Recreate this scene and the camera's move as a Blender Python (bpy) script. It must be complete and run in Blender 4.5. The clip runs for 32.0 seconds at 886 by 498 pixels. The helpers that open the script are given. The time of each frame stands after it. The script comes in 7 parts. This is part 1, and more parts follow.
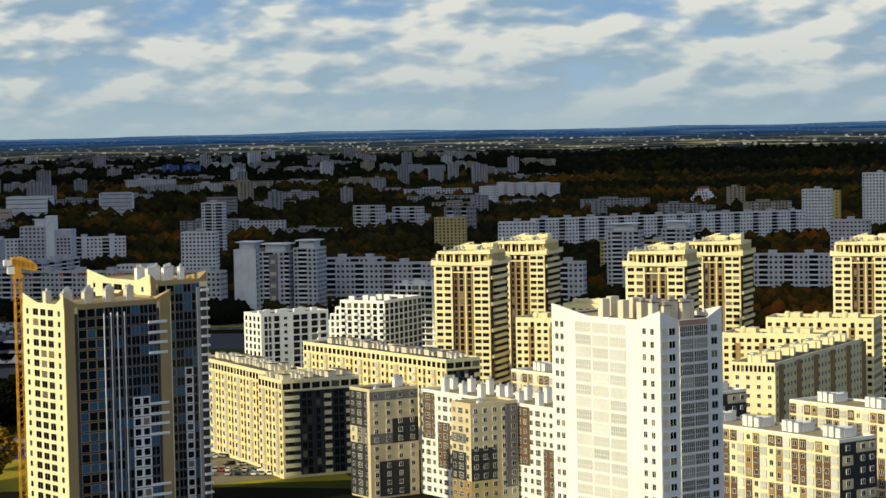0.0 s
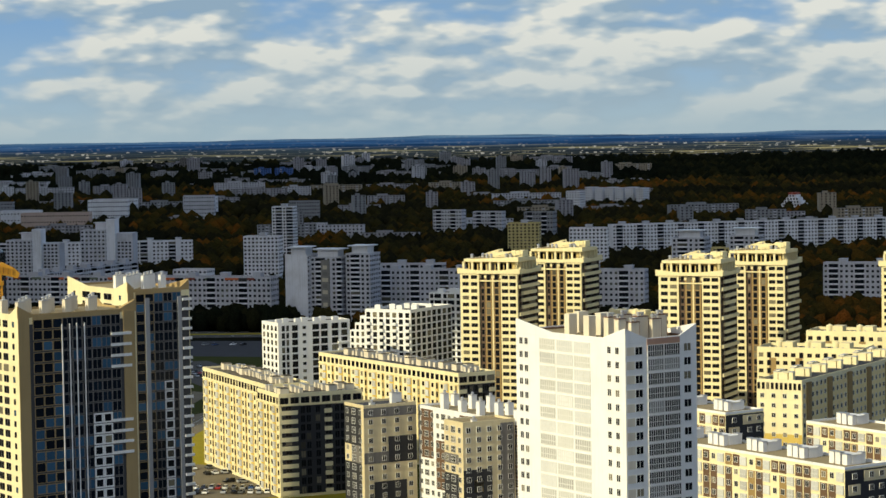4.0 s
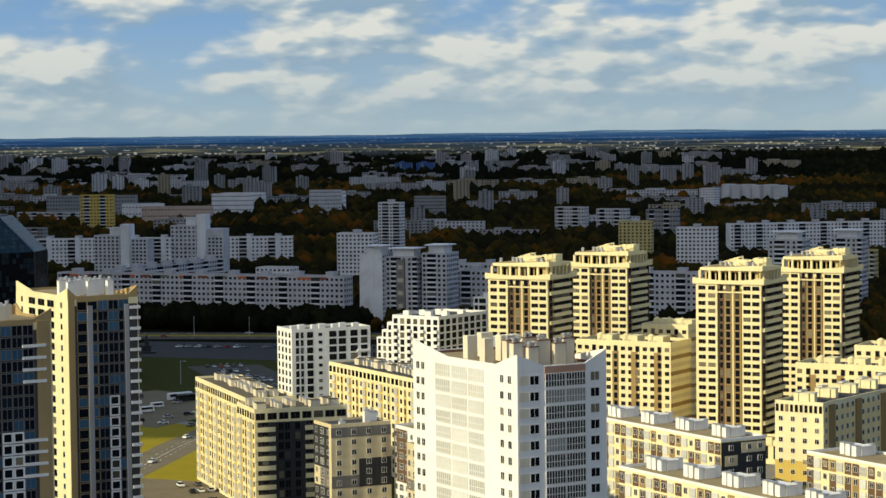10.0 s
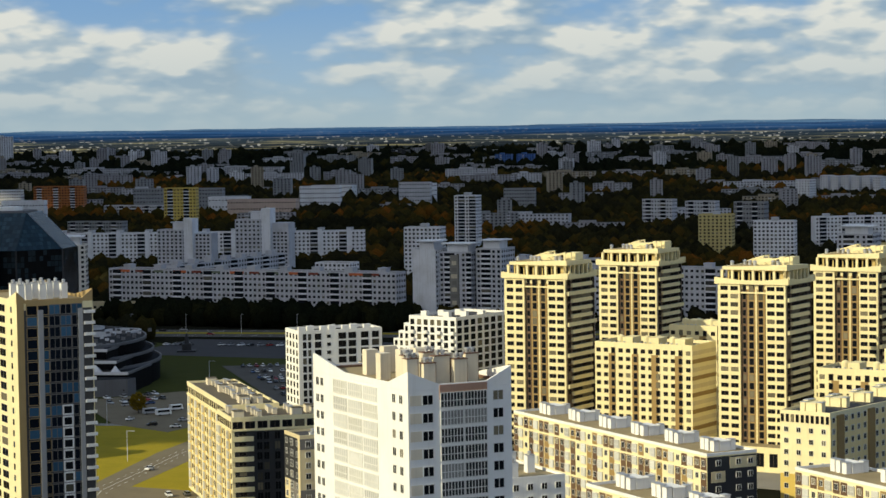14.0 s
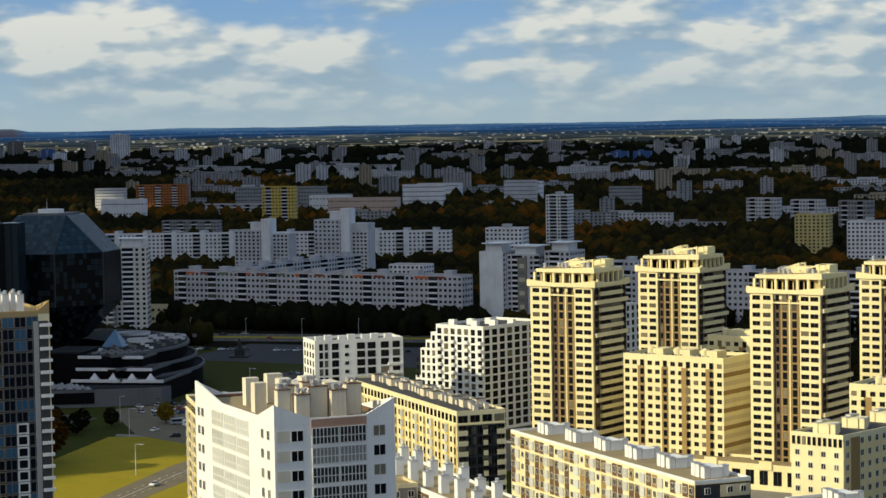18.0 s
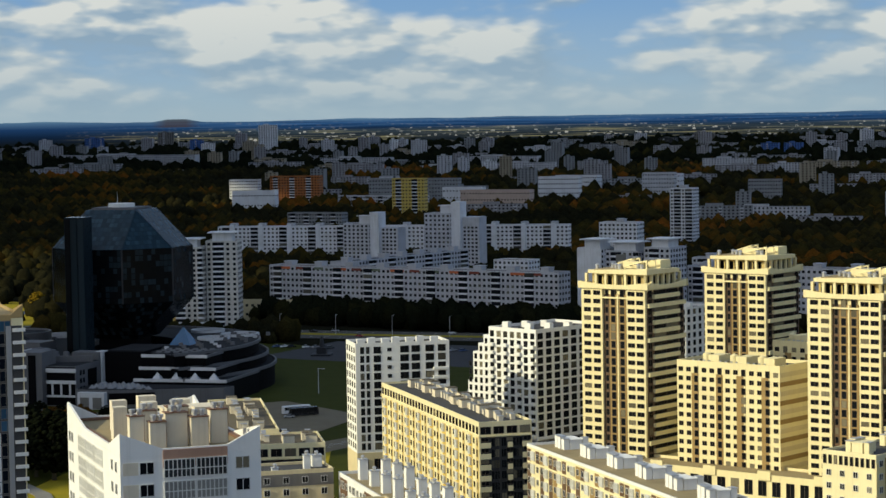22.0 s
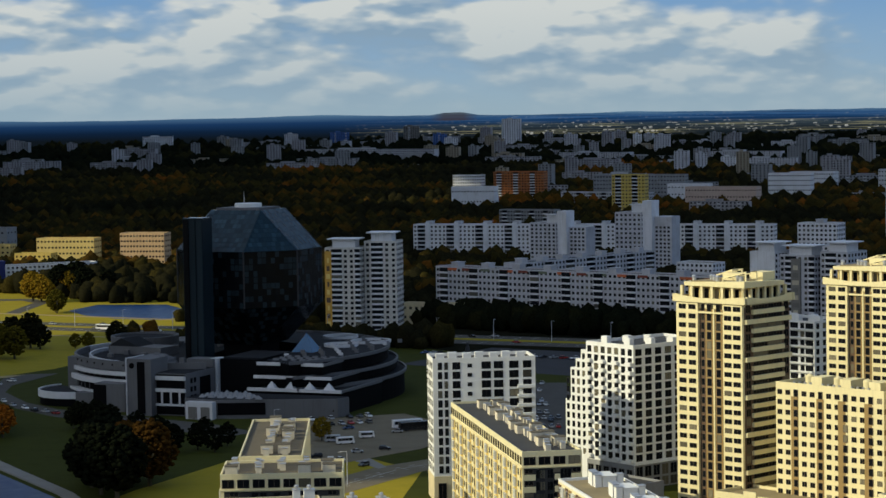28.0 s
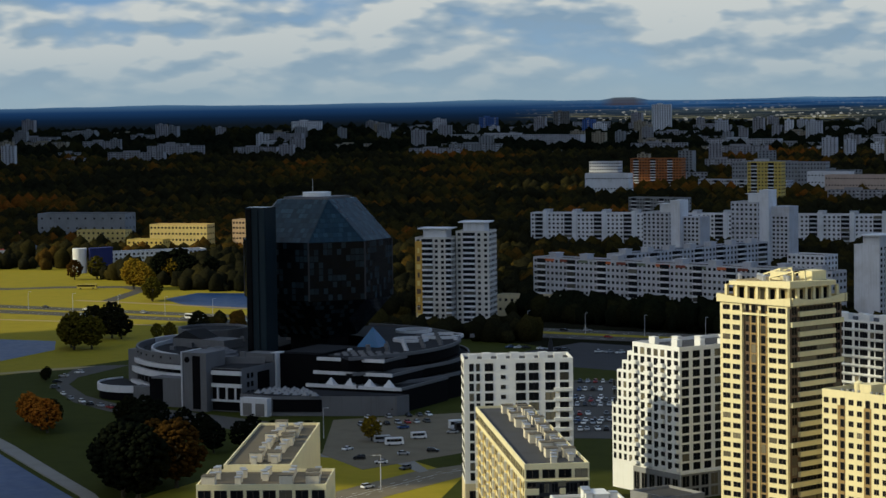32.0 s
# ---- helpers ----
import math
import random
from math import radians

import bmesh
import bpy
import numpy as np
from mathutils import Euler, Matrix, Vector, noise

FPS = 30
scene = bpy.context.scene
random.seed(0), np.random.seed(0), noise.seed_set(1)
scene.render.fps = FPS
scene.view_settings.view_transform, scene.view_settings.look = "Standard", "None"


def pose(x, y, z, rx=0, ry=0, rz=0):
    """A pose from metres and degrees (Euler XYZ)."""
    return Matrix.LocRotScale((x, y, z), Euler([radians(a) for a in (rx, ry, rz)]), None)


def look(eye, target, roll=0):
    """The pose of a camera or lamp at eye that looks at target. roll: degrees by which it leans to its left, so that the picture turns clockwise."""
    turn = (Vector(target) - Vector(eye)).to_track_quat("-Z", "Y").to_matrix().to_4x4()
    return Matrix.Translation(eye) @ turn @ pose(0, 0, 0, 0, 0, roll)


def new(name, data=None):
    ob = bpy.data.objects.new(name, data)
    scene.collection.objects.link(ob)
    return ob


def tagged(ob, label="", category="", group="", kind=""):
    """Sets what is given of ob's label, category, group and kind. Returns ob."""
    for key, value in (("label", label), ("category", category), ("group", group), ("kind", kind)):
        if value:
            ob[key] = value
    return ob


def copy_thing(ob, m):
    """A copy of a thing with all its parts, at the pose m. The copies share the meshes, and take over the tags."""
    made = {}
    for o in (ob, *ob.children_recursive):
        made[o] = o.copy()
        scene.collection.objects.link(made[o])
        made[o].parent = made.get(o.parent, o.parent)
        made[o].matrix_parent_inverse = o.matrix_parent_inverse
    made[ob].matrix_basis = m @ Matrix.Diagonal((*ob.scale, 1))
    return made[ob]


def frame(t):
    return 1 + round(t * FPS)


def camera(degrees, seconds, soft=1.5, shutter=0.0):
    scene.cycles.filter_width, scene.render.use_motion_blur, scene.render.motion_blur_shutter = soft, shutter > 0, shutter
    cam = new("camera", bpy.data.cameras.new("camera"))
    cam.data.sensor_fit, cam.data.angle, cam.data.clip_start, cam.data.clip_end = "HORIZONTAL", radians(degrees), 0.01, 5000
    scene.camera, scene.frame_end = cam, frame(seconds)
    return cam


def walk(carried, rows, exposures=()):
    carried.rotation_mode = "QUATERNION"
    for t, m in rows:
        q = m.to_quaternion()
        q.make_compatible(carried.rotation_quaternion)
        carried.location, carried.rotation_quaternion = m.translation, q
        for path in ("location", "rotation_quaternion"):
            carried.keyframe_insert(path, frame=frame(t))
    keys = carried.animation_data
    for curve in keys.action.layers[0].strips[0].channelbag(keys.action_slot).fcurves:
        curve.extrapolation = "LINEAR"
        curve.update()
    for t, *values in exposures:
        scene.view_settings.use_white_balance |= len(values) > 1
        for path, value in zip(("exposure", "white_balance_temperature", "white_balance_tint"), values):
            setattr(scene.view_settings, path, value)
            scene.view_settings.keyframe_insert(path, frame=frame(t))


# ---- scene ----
cam = camera(21.61, 32.0)
PATH = [
    (0, (-176.94, -551.37, 122.01), (-155.95, -453.74, 116.67), -1.15),
    (0.5, (-171.79, -546.27, 121.31), (-151.38, -448.52, 116.01), -1.25),
    (1, (-166.49, -541.27, 120.92), (-146.71, -443.39, 115.71), -1.09),
    (1.5, (-160.95, -536.48, 120.75), (-141.75, -438.47, 115.58), -1.11),
    (2, (-155.39, -531.89, 120.72), (-136.80, -433.76, 115.60), -0.94),
    (2.5, (-149.96, -527.52, 120.63), (-131.97, -429.29, 115.53), -1.01),
    (3, (-144.62, -523.33, 120.57), (-127.24, -424.98, 115.51), -0.88),
    (3.5, (-139.13, -519.32, 120.33), (-122.32, -420.87, 115.27), -0.92),
    (5.5, (-117.29, -505.22, 120.27), (-102.85, -406.40, 115.21), -0.61),
    (6, (-111.83, -501.19, 120.68), (-98.00, -402.28, 115.63), -0.41),
    (6.5, (-106.16, -497.08, 120.62), (-92.95, -398.09, 115.57), -0.37),
    (7, (-100.66, -492.60, 120.48), (-88.09, -393.52, 115.42), -0.41),
    (7.5, (-95.37, -487.72, 120.43), (-83.41, -388.57, 115.34), -0.43),
    (8, (-90.15, -482.63, 120.35), (-78.83, -383.40, 115.25), -0.50),
    (8.5, (-84.67, -477.48, 120.30), (-73.98, -378.19, 115.17), -0.52),
    (9, (-79.06, -472.43, 120.27), (-68.99, -373.07, 115.11), -0.51),
    (9.5, (-73.87, -467.47, 119.93), (-64.41, -368.05, 114.74), -0.63),
    (10, (-68.52, -462.71, 119.80), (-59.68, -363.24, 114.59), -0.65),
    (10.5, (-63.21, -458.16, 119.82), (-55.01, -358.63, 114.57), -0.61),
    (11, (-57.85, -453.77, 119.87), (-50.30, -354.20, 114.56), -0.66),
    (11.5, (-52.53, -449.45, 119.95), (-45.63, -349.84, 114.58), -0.60),
    (12, (-47.13, -445.18, 119.89), (-40.89, -345.52, 114.46), -0.69),
    (12.5, (-41.79, -440.82, 119.83), (-36.17, -341.13, 114.36), -0.70),
    (13, (-36.37, -436.37, 119.80), (-31.43, -336.64, 114.29), -0.76),
    (13.5, (-31.11, -431.83, 119.86), (-26.83, -332.08, 114.33), -0.81),
    (14, (-25.82, -427.27, 119.96), (-22.24, -327.49, 114.42), -0.86),
    (14.5, (-20.77, -422.73, 120.09), (-17.85, -322.93, 114.51), -0.93),
    (16.5, (0.04, -403.79, 120.49), (0.03, -303.95, 114.90), -1.04),
    (17, (5.18, -399.00, 120.54), (4.41, -299.16, 114.95), -0.98),
    (17.5, (10.18, -394.18, 120.63), (8.61, -294.34, 115.03), -1.07),
    (18, (15.26, -389.25, 120.75), (12.93, -289.44, 115.14), -0.99),
    (18.5, (20.27, -384.25, 120.71), (17.20, -284.45, 115.10), -1.04),
    (19, (25.25, -379.14, 120.67), (21.37, -279.37, 115.04), -1.02),
    (19.5, (30.28, -373.89, 120.89), (25.47, -274.17, 115.22), -1.10),
    (20, (35.32, -368.71, 120.88), (29.60, -269.04, 115.16), -1.06),
    (20.5, (40.15, -363.70, 120.80), (33.61, -264.09, 115.03), -1.04),
    (21, (45.08, -358.79, 120.80), (37.64, -259.24, 114.97), -0.93),
    (21.5, (49.88, -353.94, 120.79), (41.41, -254.48, 114.92), -0.96),
    (22, (54.75, -349.10, 120.87), (45.14, -249.74, 114.97), -0.94),
    (22.5, (59.36, -344.31, 120.85), (48.75, -245.05, 114.92), -1.01),
    (23, (63.94, -339.36, 120.74), (52.21, -240.23, 114.79), -0.98),
    (23.5, (68.19, -334.06, 120.47), (55.48, -235.05, 114.52), -0.93),
    (24, (72.66, -328.39, 120.34), (58.96, -229.51, 114.39), -0.95),
    (24.5, (77.05, -322.45, 120.30), (62.37, -223.71, 114.34), -0.95),
    (25, (81.58, -316.46, 120.40), (65.81, -217.89, 114.42), -0.95),
    (25.5, (85.99, -310.61, 120.65), (69.21, -212.21, 114.66), -0.91),
    (27.5, (103.10, -289.19, 121.15), (82.72, -191.47, 115.15), -1.05),
    (28, (107.20, -283.46, 121.19), (85.88, -185.94, 115.19), -0.93),
    (28.5, (111.14, -277.73, 121.24), (88.91, -180.42, 115.24), -0.98),
    (29, (115.09, -271.95, 121.36), (91.98, -174.84, 115.33), -0.97),
    (29.5, (118.95, -266.25, 121.35), (95.07, -169.33, 115.31), -0.97),
    (30, (122.82, -260.49, 121.40), (98.10, -163.78, 115.28), -0.94),
    (30.5, (126.58, -254.67, 121.34), (101.03, -158.19, 115.15), -0.90),
    (31, (130.37, -248.72, 121.28), (103.91, -152.50, 114.97), -0.83),
    (31.5, (134.10, -242.77, 121.23), (106.73, -146.81, 114.81), -0.96),
    (32, (137.81, -236.81, 121.27), (109.44, -141.15, 114.72), -0.79),
]
walk(cam, [(t, look(eye, target, roll)) for t, eye, target, roll in PATH], [(0, 0.0, 6500, 10), (15, 0.0, 6500, 10), (20, -0.05, 6350, 10), (25, -0.14, 6150, 10), (32, -0.26, 6100, 10)])

# ---- daylight ----
SUN_AZ, SUN_EL = 206.0, 27.0   # degrees: direction towards the sun in plan, and its height
sd = Vector((math.cos(radians(SUN_AZ)) * math.cos(radians(SUN_EL)), math.sin(radians(SUN_AZ)) * math.cos(radians(SUN_EL)), math.sin(radians(SUN_EL))))
sun = new("sun", bpy.data.lights.new("sun", "SUN"))
sun.data.energy, sun.data.angle, sun.data.color = 4.5, radians(0.5), (1.0, 0.89, 0.56)
sun.matrix_world = look(sd * 100, (0, 0, 0))


class Nodes:
    """Short hand for a node tree."""

    def __init__(self, tree):
        self.t = tree
        self.t.nodes.clear()

    def n(self, kind, **kw):
        node = self.t.nodes.new(kind)
        for k, v in kw.items():
            if k in node.inputs:
                self.set(node.inputs[k], v)
        return node

    def set(self, sock, v):
        if isinstance(v, bpy.types.NodeSocket):
            self.t.links.new(v, sock)
        else:
            sock.default_value = v

    def math(self, op, a, b=0.0, clamp=False):
        node = self.t.nodes.new("ShaderNodeMath")
        node.operation, node.use_clamp = op, clamp
        self.set(node.inputs[0], a), self.set(node.inputs[1], b)
        return node.outputs[0]

    def mix(self, fac, a, b, mode="MIX"):
        node = self.t.nodes.new("ShaderNodeMix")
        node.data_type, node.blend_type = "RGBA", mode
        self.set(node.inputs[0], fac), self.set(node.inputs[6], a), self.set(node.inputs[7], b)
        return node.outputs[2]

    def noise(self, vec, scale, detail=4.0, rough=0.55):
        node = self.n("ShaderNodeTexNoise", Scale=scale, Detail=detail, Roughness=rough)
        if vec is not None:
            self.set(node.inputs["Vector"], vec)
        return node.outputs[0]

    def ramp(self, fac, stops):
        node = self.t.nodes.new("ShaderNodeValToRGB")
        el = node.color_ramp.elements
        while len(el) < len(stops):
            el.new(0.5)
        for e, (p, c) in zip(el, stops):
            e.position, e.color = p, (*c, 1) if len(c) == 3 else c
        self.set(node.inputs[0], fac)
        return node.outputs[0]


# sky with broken cloud and the hazy hills on the horizon, all of it far beyond the town
world = bpy.data.worlds.new("sky")
world.use_nodes = True
scene.world = world
S = Nodes(world.node_tree)
tc = S.n("ShaderNodeTexCoord")
way = tc.outputs["Generated"]
sep = S.n("ShaderNodeSeparateXYZ", Vector=way)
up = sep.outputs[2]
nish = S.t.nodes.new("ShaderNodeTexSky")
nish.sky_type, nish.sun_disc, nish.sun_elevation, nish.sun_rotation = "NISHITA", False, radians(SUN_EL), radians(90 - SUN_AZ)
nish.air_density, nish.dust_density = 1.0, 1.5
# cloud deck: stretch towards the horizon as a flat layer would
flat = S.n("ShaderNodeCombineXYZ", X=S.math("MULTIPLY", sep.outputs[0], 3.2), Y=S.math("MULTIPLY", sep.outputs[1], 3.2), Z=S.math("MULTIPLY", up, 8.5))


def billow(vec):
    """Heaped cloud: broad masses broken into rounded puffs."""
    v = S.n("ShaderNodeTexVoronoi", Vector=vec, Scale=8.5, Detail=2.0, Roughness=0.5, Lacunarity=2.3)
    v.feature, v.normalize = "SMOOTH_F1", True
    puff = S.math("SUBTRACT", 1.0, v.outputs["Distance"])
    mass = S.math("ADD", S.math("MULTIPLY", S.noise(vec, 2.2, 2.0, 0.5), 0.6), S.math("MULTIPLY", S.noise(vec, 6.5, 4.0, 0.5), 0.4))
    return S.math("ADD", S.math("MULTIPLY", mass, 0.72), S.math("MULTIPLY", puff, 0.40))


above = S.n("ShaderNodeVectorMath", Vector=flat.outputs[0])
above.inputs[1].default_value = (-0.018, 0.0, 0.04)
d0, d1 = billow(flat.outputs[0]), billow(above.outputs[0])
high = S.ramp(up, [(0.0, (1, 1, 1)), (0.16, (1, 1, 1)), (0.5, (0.45, 0.45, 0.45))])    # gaps open overhead, where the eye looks between the clouds
cover = S.math("MULTIPLY", S.ramp(d0, [(0.592, (0, 0, 0)), (0.67, (1, 1, 1))]), high)
# the same cloud a little higher up decides the light: tops are bright, undersides grey
lump = S.math("ADD", S.math("MULTIPLY", S.math("SUBTRACT", d0, d1), 3.4), S.math("ADD", S.math("MULTIPLY", S.math("SUBTRACT", d0, 0.66), 0.9), 0.5))
shade = S.ramp(lump, [(0.38, (0.42, 0.63, 0.84)), (0.52, (0.72, 0.87, 0.97)), (0.64, (1.22, 1.24, 1.15))])
# veil of haze just above the horizon
blue = S.ramp(up, [(0.0, (0.52, 0.80, 1.0)), (0.02, (0.42, 0.72, 1.05)), (0.055, (0.29, 0.58, 1.0)), (0.3, (0.15, 0.33, 0.70))])
skyc = S.mix(cover, blue, shade)
veil = S.ramp(up, [(0.0, (0.92, 0.92, 0.92)), (0.008, (0.68, 0.68, 0.68)), (0.02, (0.36, 0.36, 0.36)), (0.045, (0, 0, 0))])
skyc = S.mix(veil, skyc, (0.62, 0.82, 0.92, 1))
skyc = S.mix(0.02, skyc, nish.outputs[0], "ADD")
# brighter cloud towards the sun
tos = S.n("ShaderNodeVectorMath", Vector=way)
tos.operation = "DOT_PRODUCT"
tos.inputs[1].default_value = sd[:]
glow = S.math("POWER", S.math("MAXIMUM", tos.outputs["Value"], 0.0), 2.5)
skyc = S.mix(glow, skyc, (1.5, 1.36, 1.05, 1), "ADD")
# hills: a ridge line that wavers, then bands of woods and fields below it, haze painted into their colours
ang = S.math("ARCTAN2", sep.outputs[0], sep.outputs[1])
hv = S.n("ShaderNodeCombineXYZ", X=S.math("MULTIPLY", ang, 9.0), Y=0.0, Z=0.0)
ridge = S.math("MULTIPLY_ADD", S.noise(hv.outputs[0], 1.0, 5.0, 0.5), 0.0052)
ridge.node.inputs[2].default_value = -0.0050
heap = S.math("MINIMUM", S.math("MAXIMUM", S.math("SUBTRACT", 1.0, S.math("MULTIPLY", S.math("ABSOLUTE", S.math("ADD", ang, 0.2098)), 95.0)), 0.0), 0.6)
ridge = S.math("ADD", ridge, S.math("MULTIPLY", heap, 0.0017))      # the flat-topped spoil heap
below = S.math("LESS_THAN", up, ridge)
bv = S.n("ShaderNodeCombineXYZ", X=S.math("MULTIPLY", ang, 16.0), Y=S.math("MULTIPLY", up, 1100.0), Z=0.0)
band = S.noise(bv.outputs[0], 1.2, 6.0, 0.62)
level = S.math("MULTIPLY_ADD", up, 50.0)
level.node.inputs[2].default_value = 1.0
# bluer and paler towards the ridge: the haze of distance as colour
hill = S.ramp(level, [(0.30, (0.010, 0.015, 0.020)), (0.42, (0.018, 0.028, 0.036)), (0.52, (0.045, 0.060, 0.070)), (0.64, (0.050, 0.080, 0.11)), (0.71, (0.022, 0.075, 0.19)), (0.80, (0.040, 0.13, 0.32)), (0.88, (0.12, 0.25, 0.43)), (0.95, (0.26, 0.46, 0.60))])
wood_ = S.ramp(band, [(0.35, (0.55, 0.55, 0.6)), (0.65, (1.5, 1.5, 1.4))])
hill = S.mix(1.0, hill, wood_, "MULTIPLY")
field = S.ramp(band, [(0.53, (0, 0, 0)), (0.62, (1, 1, 1))])
east = S.ramp(S.math("ADD", ang, 0.5), [(0.24, (0, 0, 0)), (0.31, (1, 1, 1))])      # open plain; west of the spoil heap all is wood
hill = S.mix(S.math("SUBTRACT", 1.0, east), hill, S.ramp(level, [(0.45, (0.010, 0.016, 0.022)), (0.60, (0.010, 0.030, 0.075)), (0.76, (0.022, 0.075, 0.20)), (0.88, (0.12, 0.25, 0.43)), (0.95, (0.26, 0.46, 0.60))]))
broad = S.math("MULTIPLY", east, S.ramp(S.noise(hv.outputs[0], 0.55, 2.0, 0.5), [(0.38, (0.25, 0.25, 0.25)), (0.6, (1, 1, 1))]))
fz = S.ramp(level, [(0.36, (0, 0, 0)), (0.46, (1, 1, 1)), (0.64, (1, 1, 1)), (0.71, (0.15, 0.15, 0.15)), (0.86, (0.10, 0.10, 0.10))])
# sunlight on the far fields painted in as bright yellow strips
hillc = S.mix(S.math("MULTIPLY", S.math("MULTIPLY", S.math("MULTIPLY", field, fz), broad), 0.8), hill, (0.62, 0.54, 0.24, 1))
# pale specks of villages and works out on the sunlit plain
sv = S.n("ShaderNodeCombineXYZ", X=S.math("MULTIPLY", ang, 420.0), Y=S.math("MULTIPLY", up, 700.0), Z=0.0)
speck = S.n("ShaderNodeTexVoronoi", Vector=sv.outputs[0], Scale=1.0)
dots = S.math("MULTIPLY", S.math("LESS_THAN", speck.outputs["Distance"], 0.33), S.ramp(S.noise(bv.outputs[0], 2.3, 2.0, 0.5), [(0.50, (0, 0, 0)), (0.58, (1, 1, 1))]))
hillc = S.mix(S.math("MULTIPLY", S.math("MULTIPLY", S.math("MULTIPLY", dots, fz), east), 0.75), hillc, (0.95, 0.92, 0.80, 1))
hillc = S.mix(S.math("MULTIPLY", heap, S.math("MULTIPLY", S.math("GREATER_THAN", up, -0.0048), 1.2)), hillc, (0.10, 0.075, 0.065, 1))
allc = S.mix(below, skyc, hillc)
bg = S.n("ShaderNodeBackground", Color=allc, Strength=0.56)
S.t.links.new(bg.outputs[0], S.n("ShaderNodeOutputWorld").inputs[0])

# ---- materials ----
MATS = {}


def mat(name, col, rough=0.75, metal=0.0, vary=0.12, grain=0.6, spec=0.4, bump=0.0, rand=0.0, island=0.0, stain=(0.5, 0.46, 0.4), stain_amt=0.25, streak=True):
    """A surface with large stains, small grain and, where wanted, a difference from piece to piece."""
    if name in MATS:
        return MATS[name]
    m = bpy.data.materials.new(name)
    m.use_nodes = True
    N = Nodes(m.node_tree)
    tcn = N.n("ShaderNodeTexCoord")
    ge = N.n("ShaderNodeNewGeometry")
    pos = ge.outputs["Position"]
    big = N.noise(pos, 0.11, 4.0)
    small = N.noise(pos, grain * 2.0, 5.0, 0.65)
    c = N.mix(N.math("MULTIPLY", N.math("SUBTRACT", small, 0.5), 2.0 * vary, False), (*col, 1), (col[0] * 1.9, col[1] * 1.9, col[2] * 1.9, 1))
    c = N.mix(N.math("MULTIPLY", N.ramp(big, [(0.45, (0, 0, 0)), (0.75, (1, 1, 1))]), stain_amt), c, tuple(col[k] * stain[k] for k in range(3)) + (1,))
    if streak:
        sp = N.n("ShaderNodeMapping", Vector=pos, Scale=(1.3, 1.3, 0.06))
        st = N.noise(sp.outputs[0], 1.0, 4.0, 0.6)
        c = N.mix(N.math("MULTIPLY", N.ramp(st, [(0.52, (0, 0, 0)), (0.75, (1, 1, 1))]), stain_amt), c, tuple(col[k] * stain[k] for k in range(3)) + (1,))
    if rand or island:
        r = N.n("ShaderNodeObjectInfo").outputs["Random"] if rand else ge.outputs["Random Per Island"]
        amt = rand or island
        c = N.mix(1.0, c, N.ramp(r, [(0.0, (1 - amt,) * 3), (1.0, (1 + amt,) * 3)]), "MULTIPLY")
    b = N.n("ShaderNodeBsdfPrincipled", Roughness=rough, Metallic=metal)
    b.inputs["Specular IOR Level"].default_value = spec
    N.set(b.inputs["Base Color"], c)
    N.set(b.inputs["Roughness"], N.math("MULTIPLY_ADD", small, 0.25))
    b.inputs["Roughness"].links[0].from_node.inputs[2].default_value = max(0.02, rough - 0.12)
    if bump:
        bp = N.n("ShaderNodeBump", Strength=bump, Distance=0.2, Height=small)
        N.set(b.inputs["Normal"], bp.outputs[0])
    N.t.links.new(b.outputs[0], N.n("ShaderNodeOutputMaterial").inputs[0])
    MATS[name] = m
    return m


def glass_mat(name, dark, light, share=0.25, rough=0.08, island=False, spec=0.4):
    """Window glass over a dim room, by piece: pale blinds, in some glass painted reflections."""
    m = bpy.data.materials.new(name)
    m.use_nodes = True
    N = Nodes(m.node_tree)
    ge = N.n("ShaderNodeNewGeometry")
    r = N.math("FRACT", N.math("ADD", ge.outputs["Random Per Island"], N.n("ShaderNodeObjectInfo").outputs["Random"]))
    c = N.ramp(r, [(0.0, dark), (1 - share, tuple(v * 1.6 for v in dark)), (min(0.99, 1 - share + 0.06), light), (1.0, tuple(v * 0.6 for v in light))])
    dirt = N.noise(ge.outputs["Position"], 1.7, 4.0)
    c = N.mix(N.math("MULTIPLY", dirt, 0.3), c, (0.012, 0.012, 0.012, 1))
    b = N.n("ShaderNodeBsdfPrincipled", Roughness=rough)
    N.set(b.inputs["Base Color"], c)
    b.inputs["IOR"].default_value = 1.45
    b.inputs["Specular IOR Level"].default_value = spec
    bp = N.n("ShaderNodeBump", Strength=0.05, Distance=0.3, Height=N.noise(ge.outputs["Position"], 0.5, 2.0))
    N.set(b.inputs["Normal"], bp.outputs[0])
    N.t.links.new(b.outputs[0], N.n("ShaderNodeOutputMaterial").inputs[0])
    MATS[name] = m
    return m


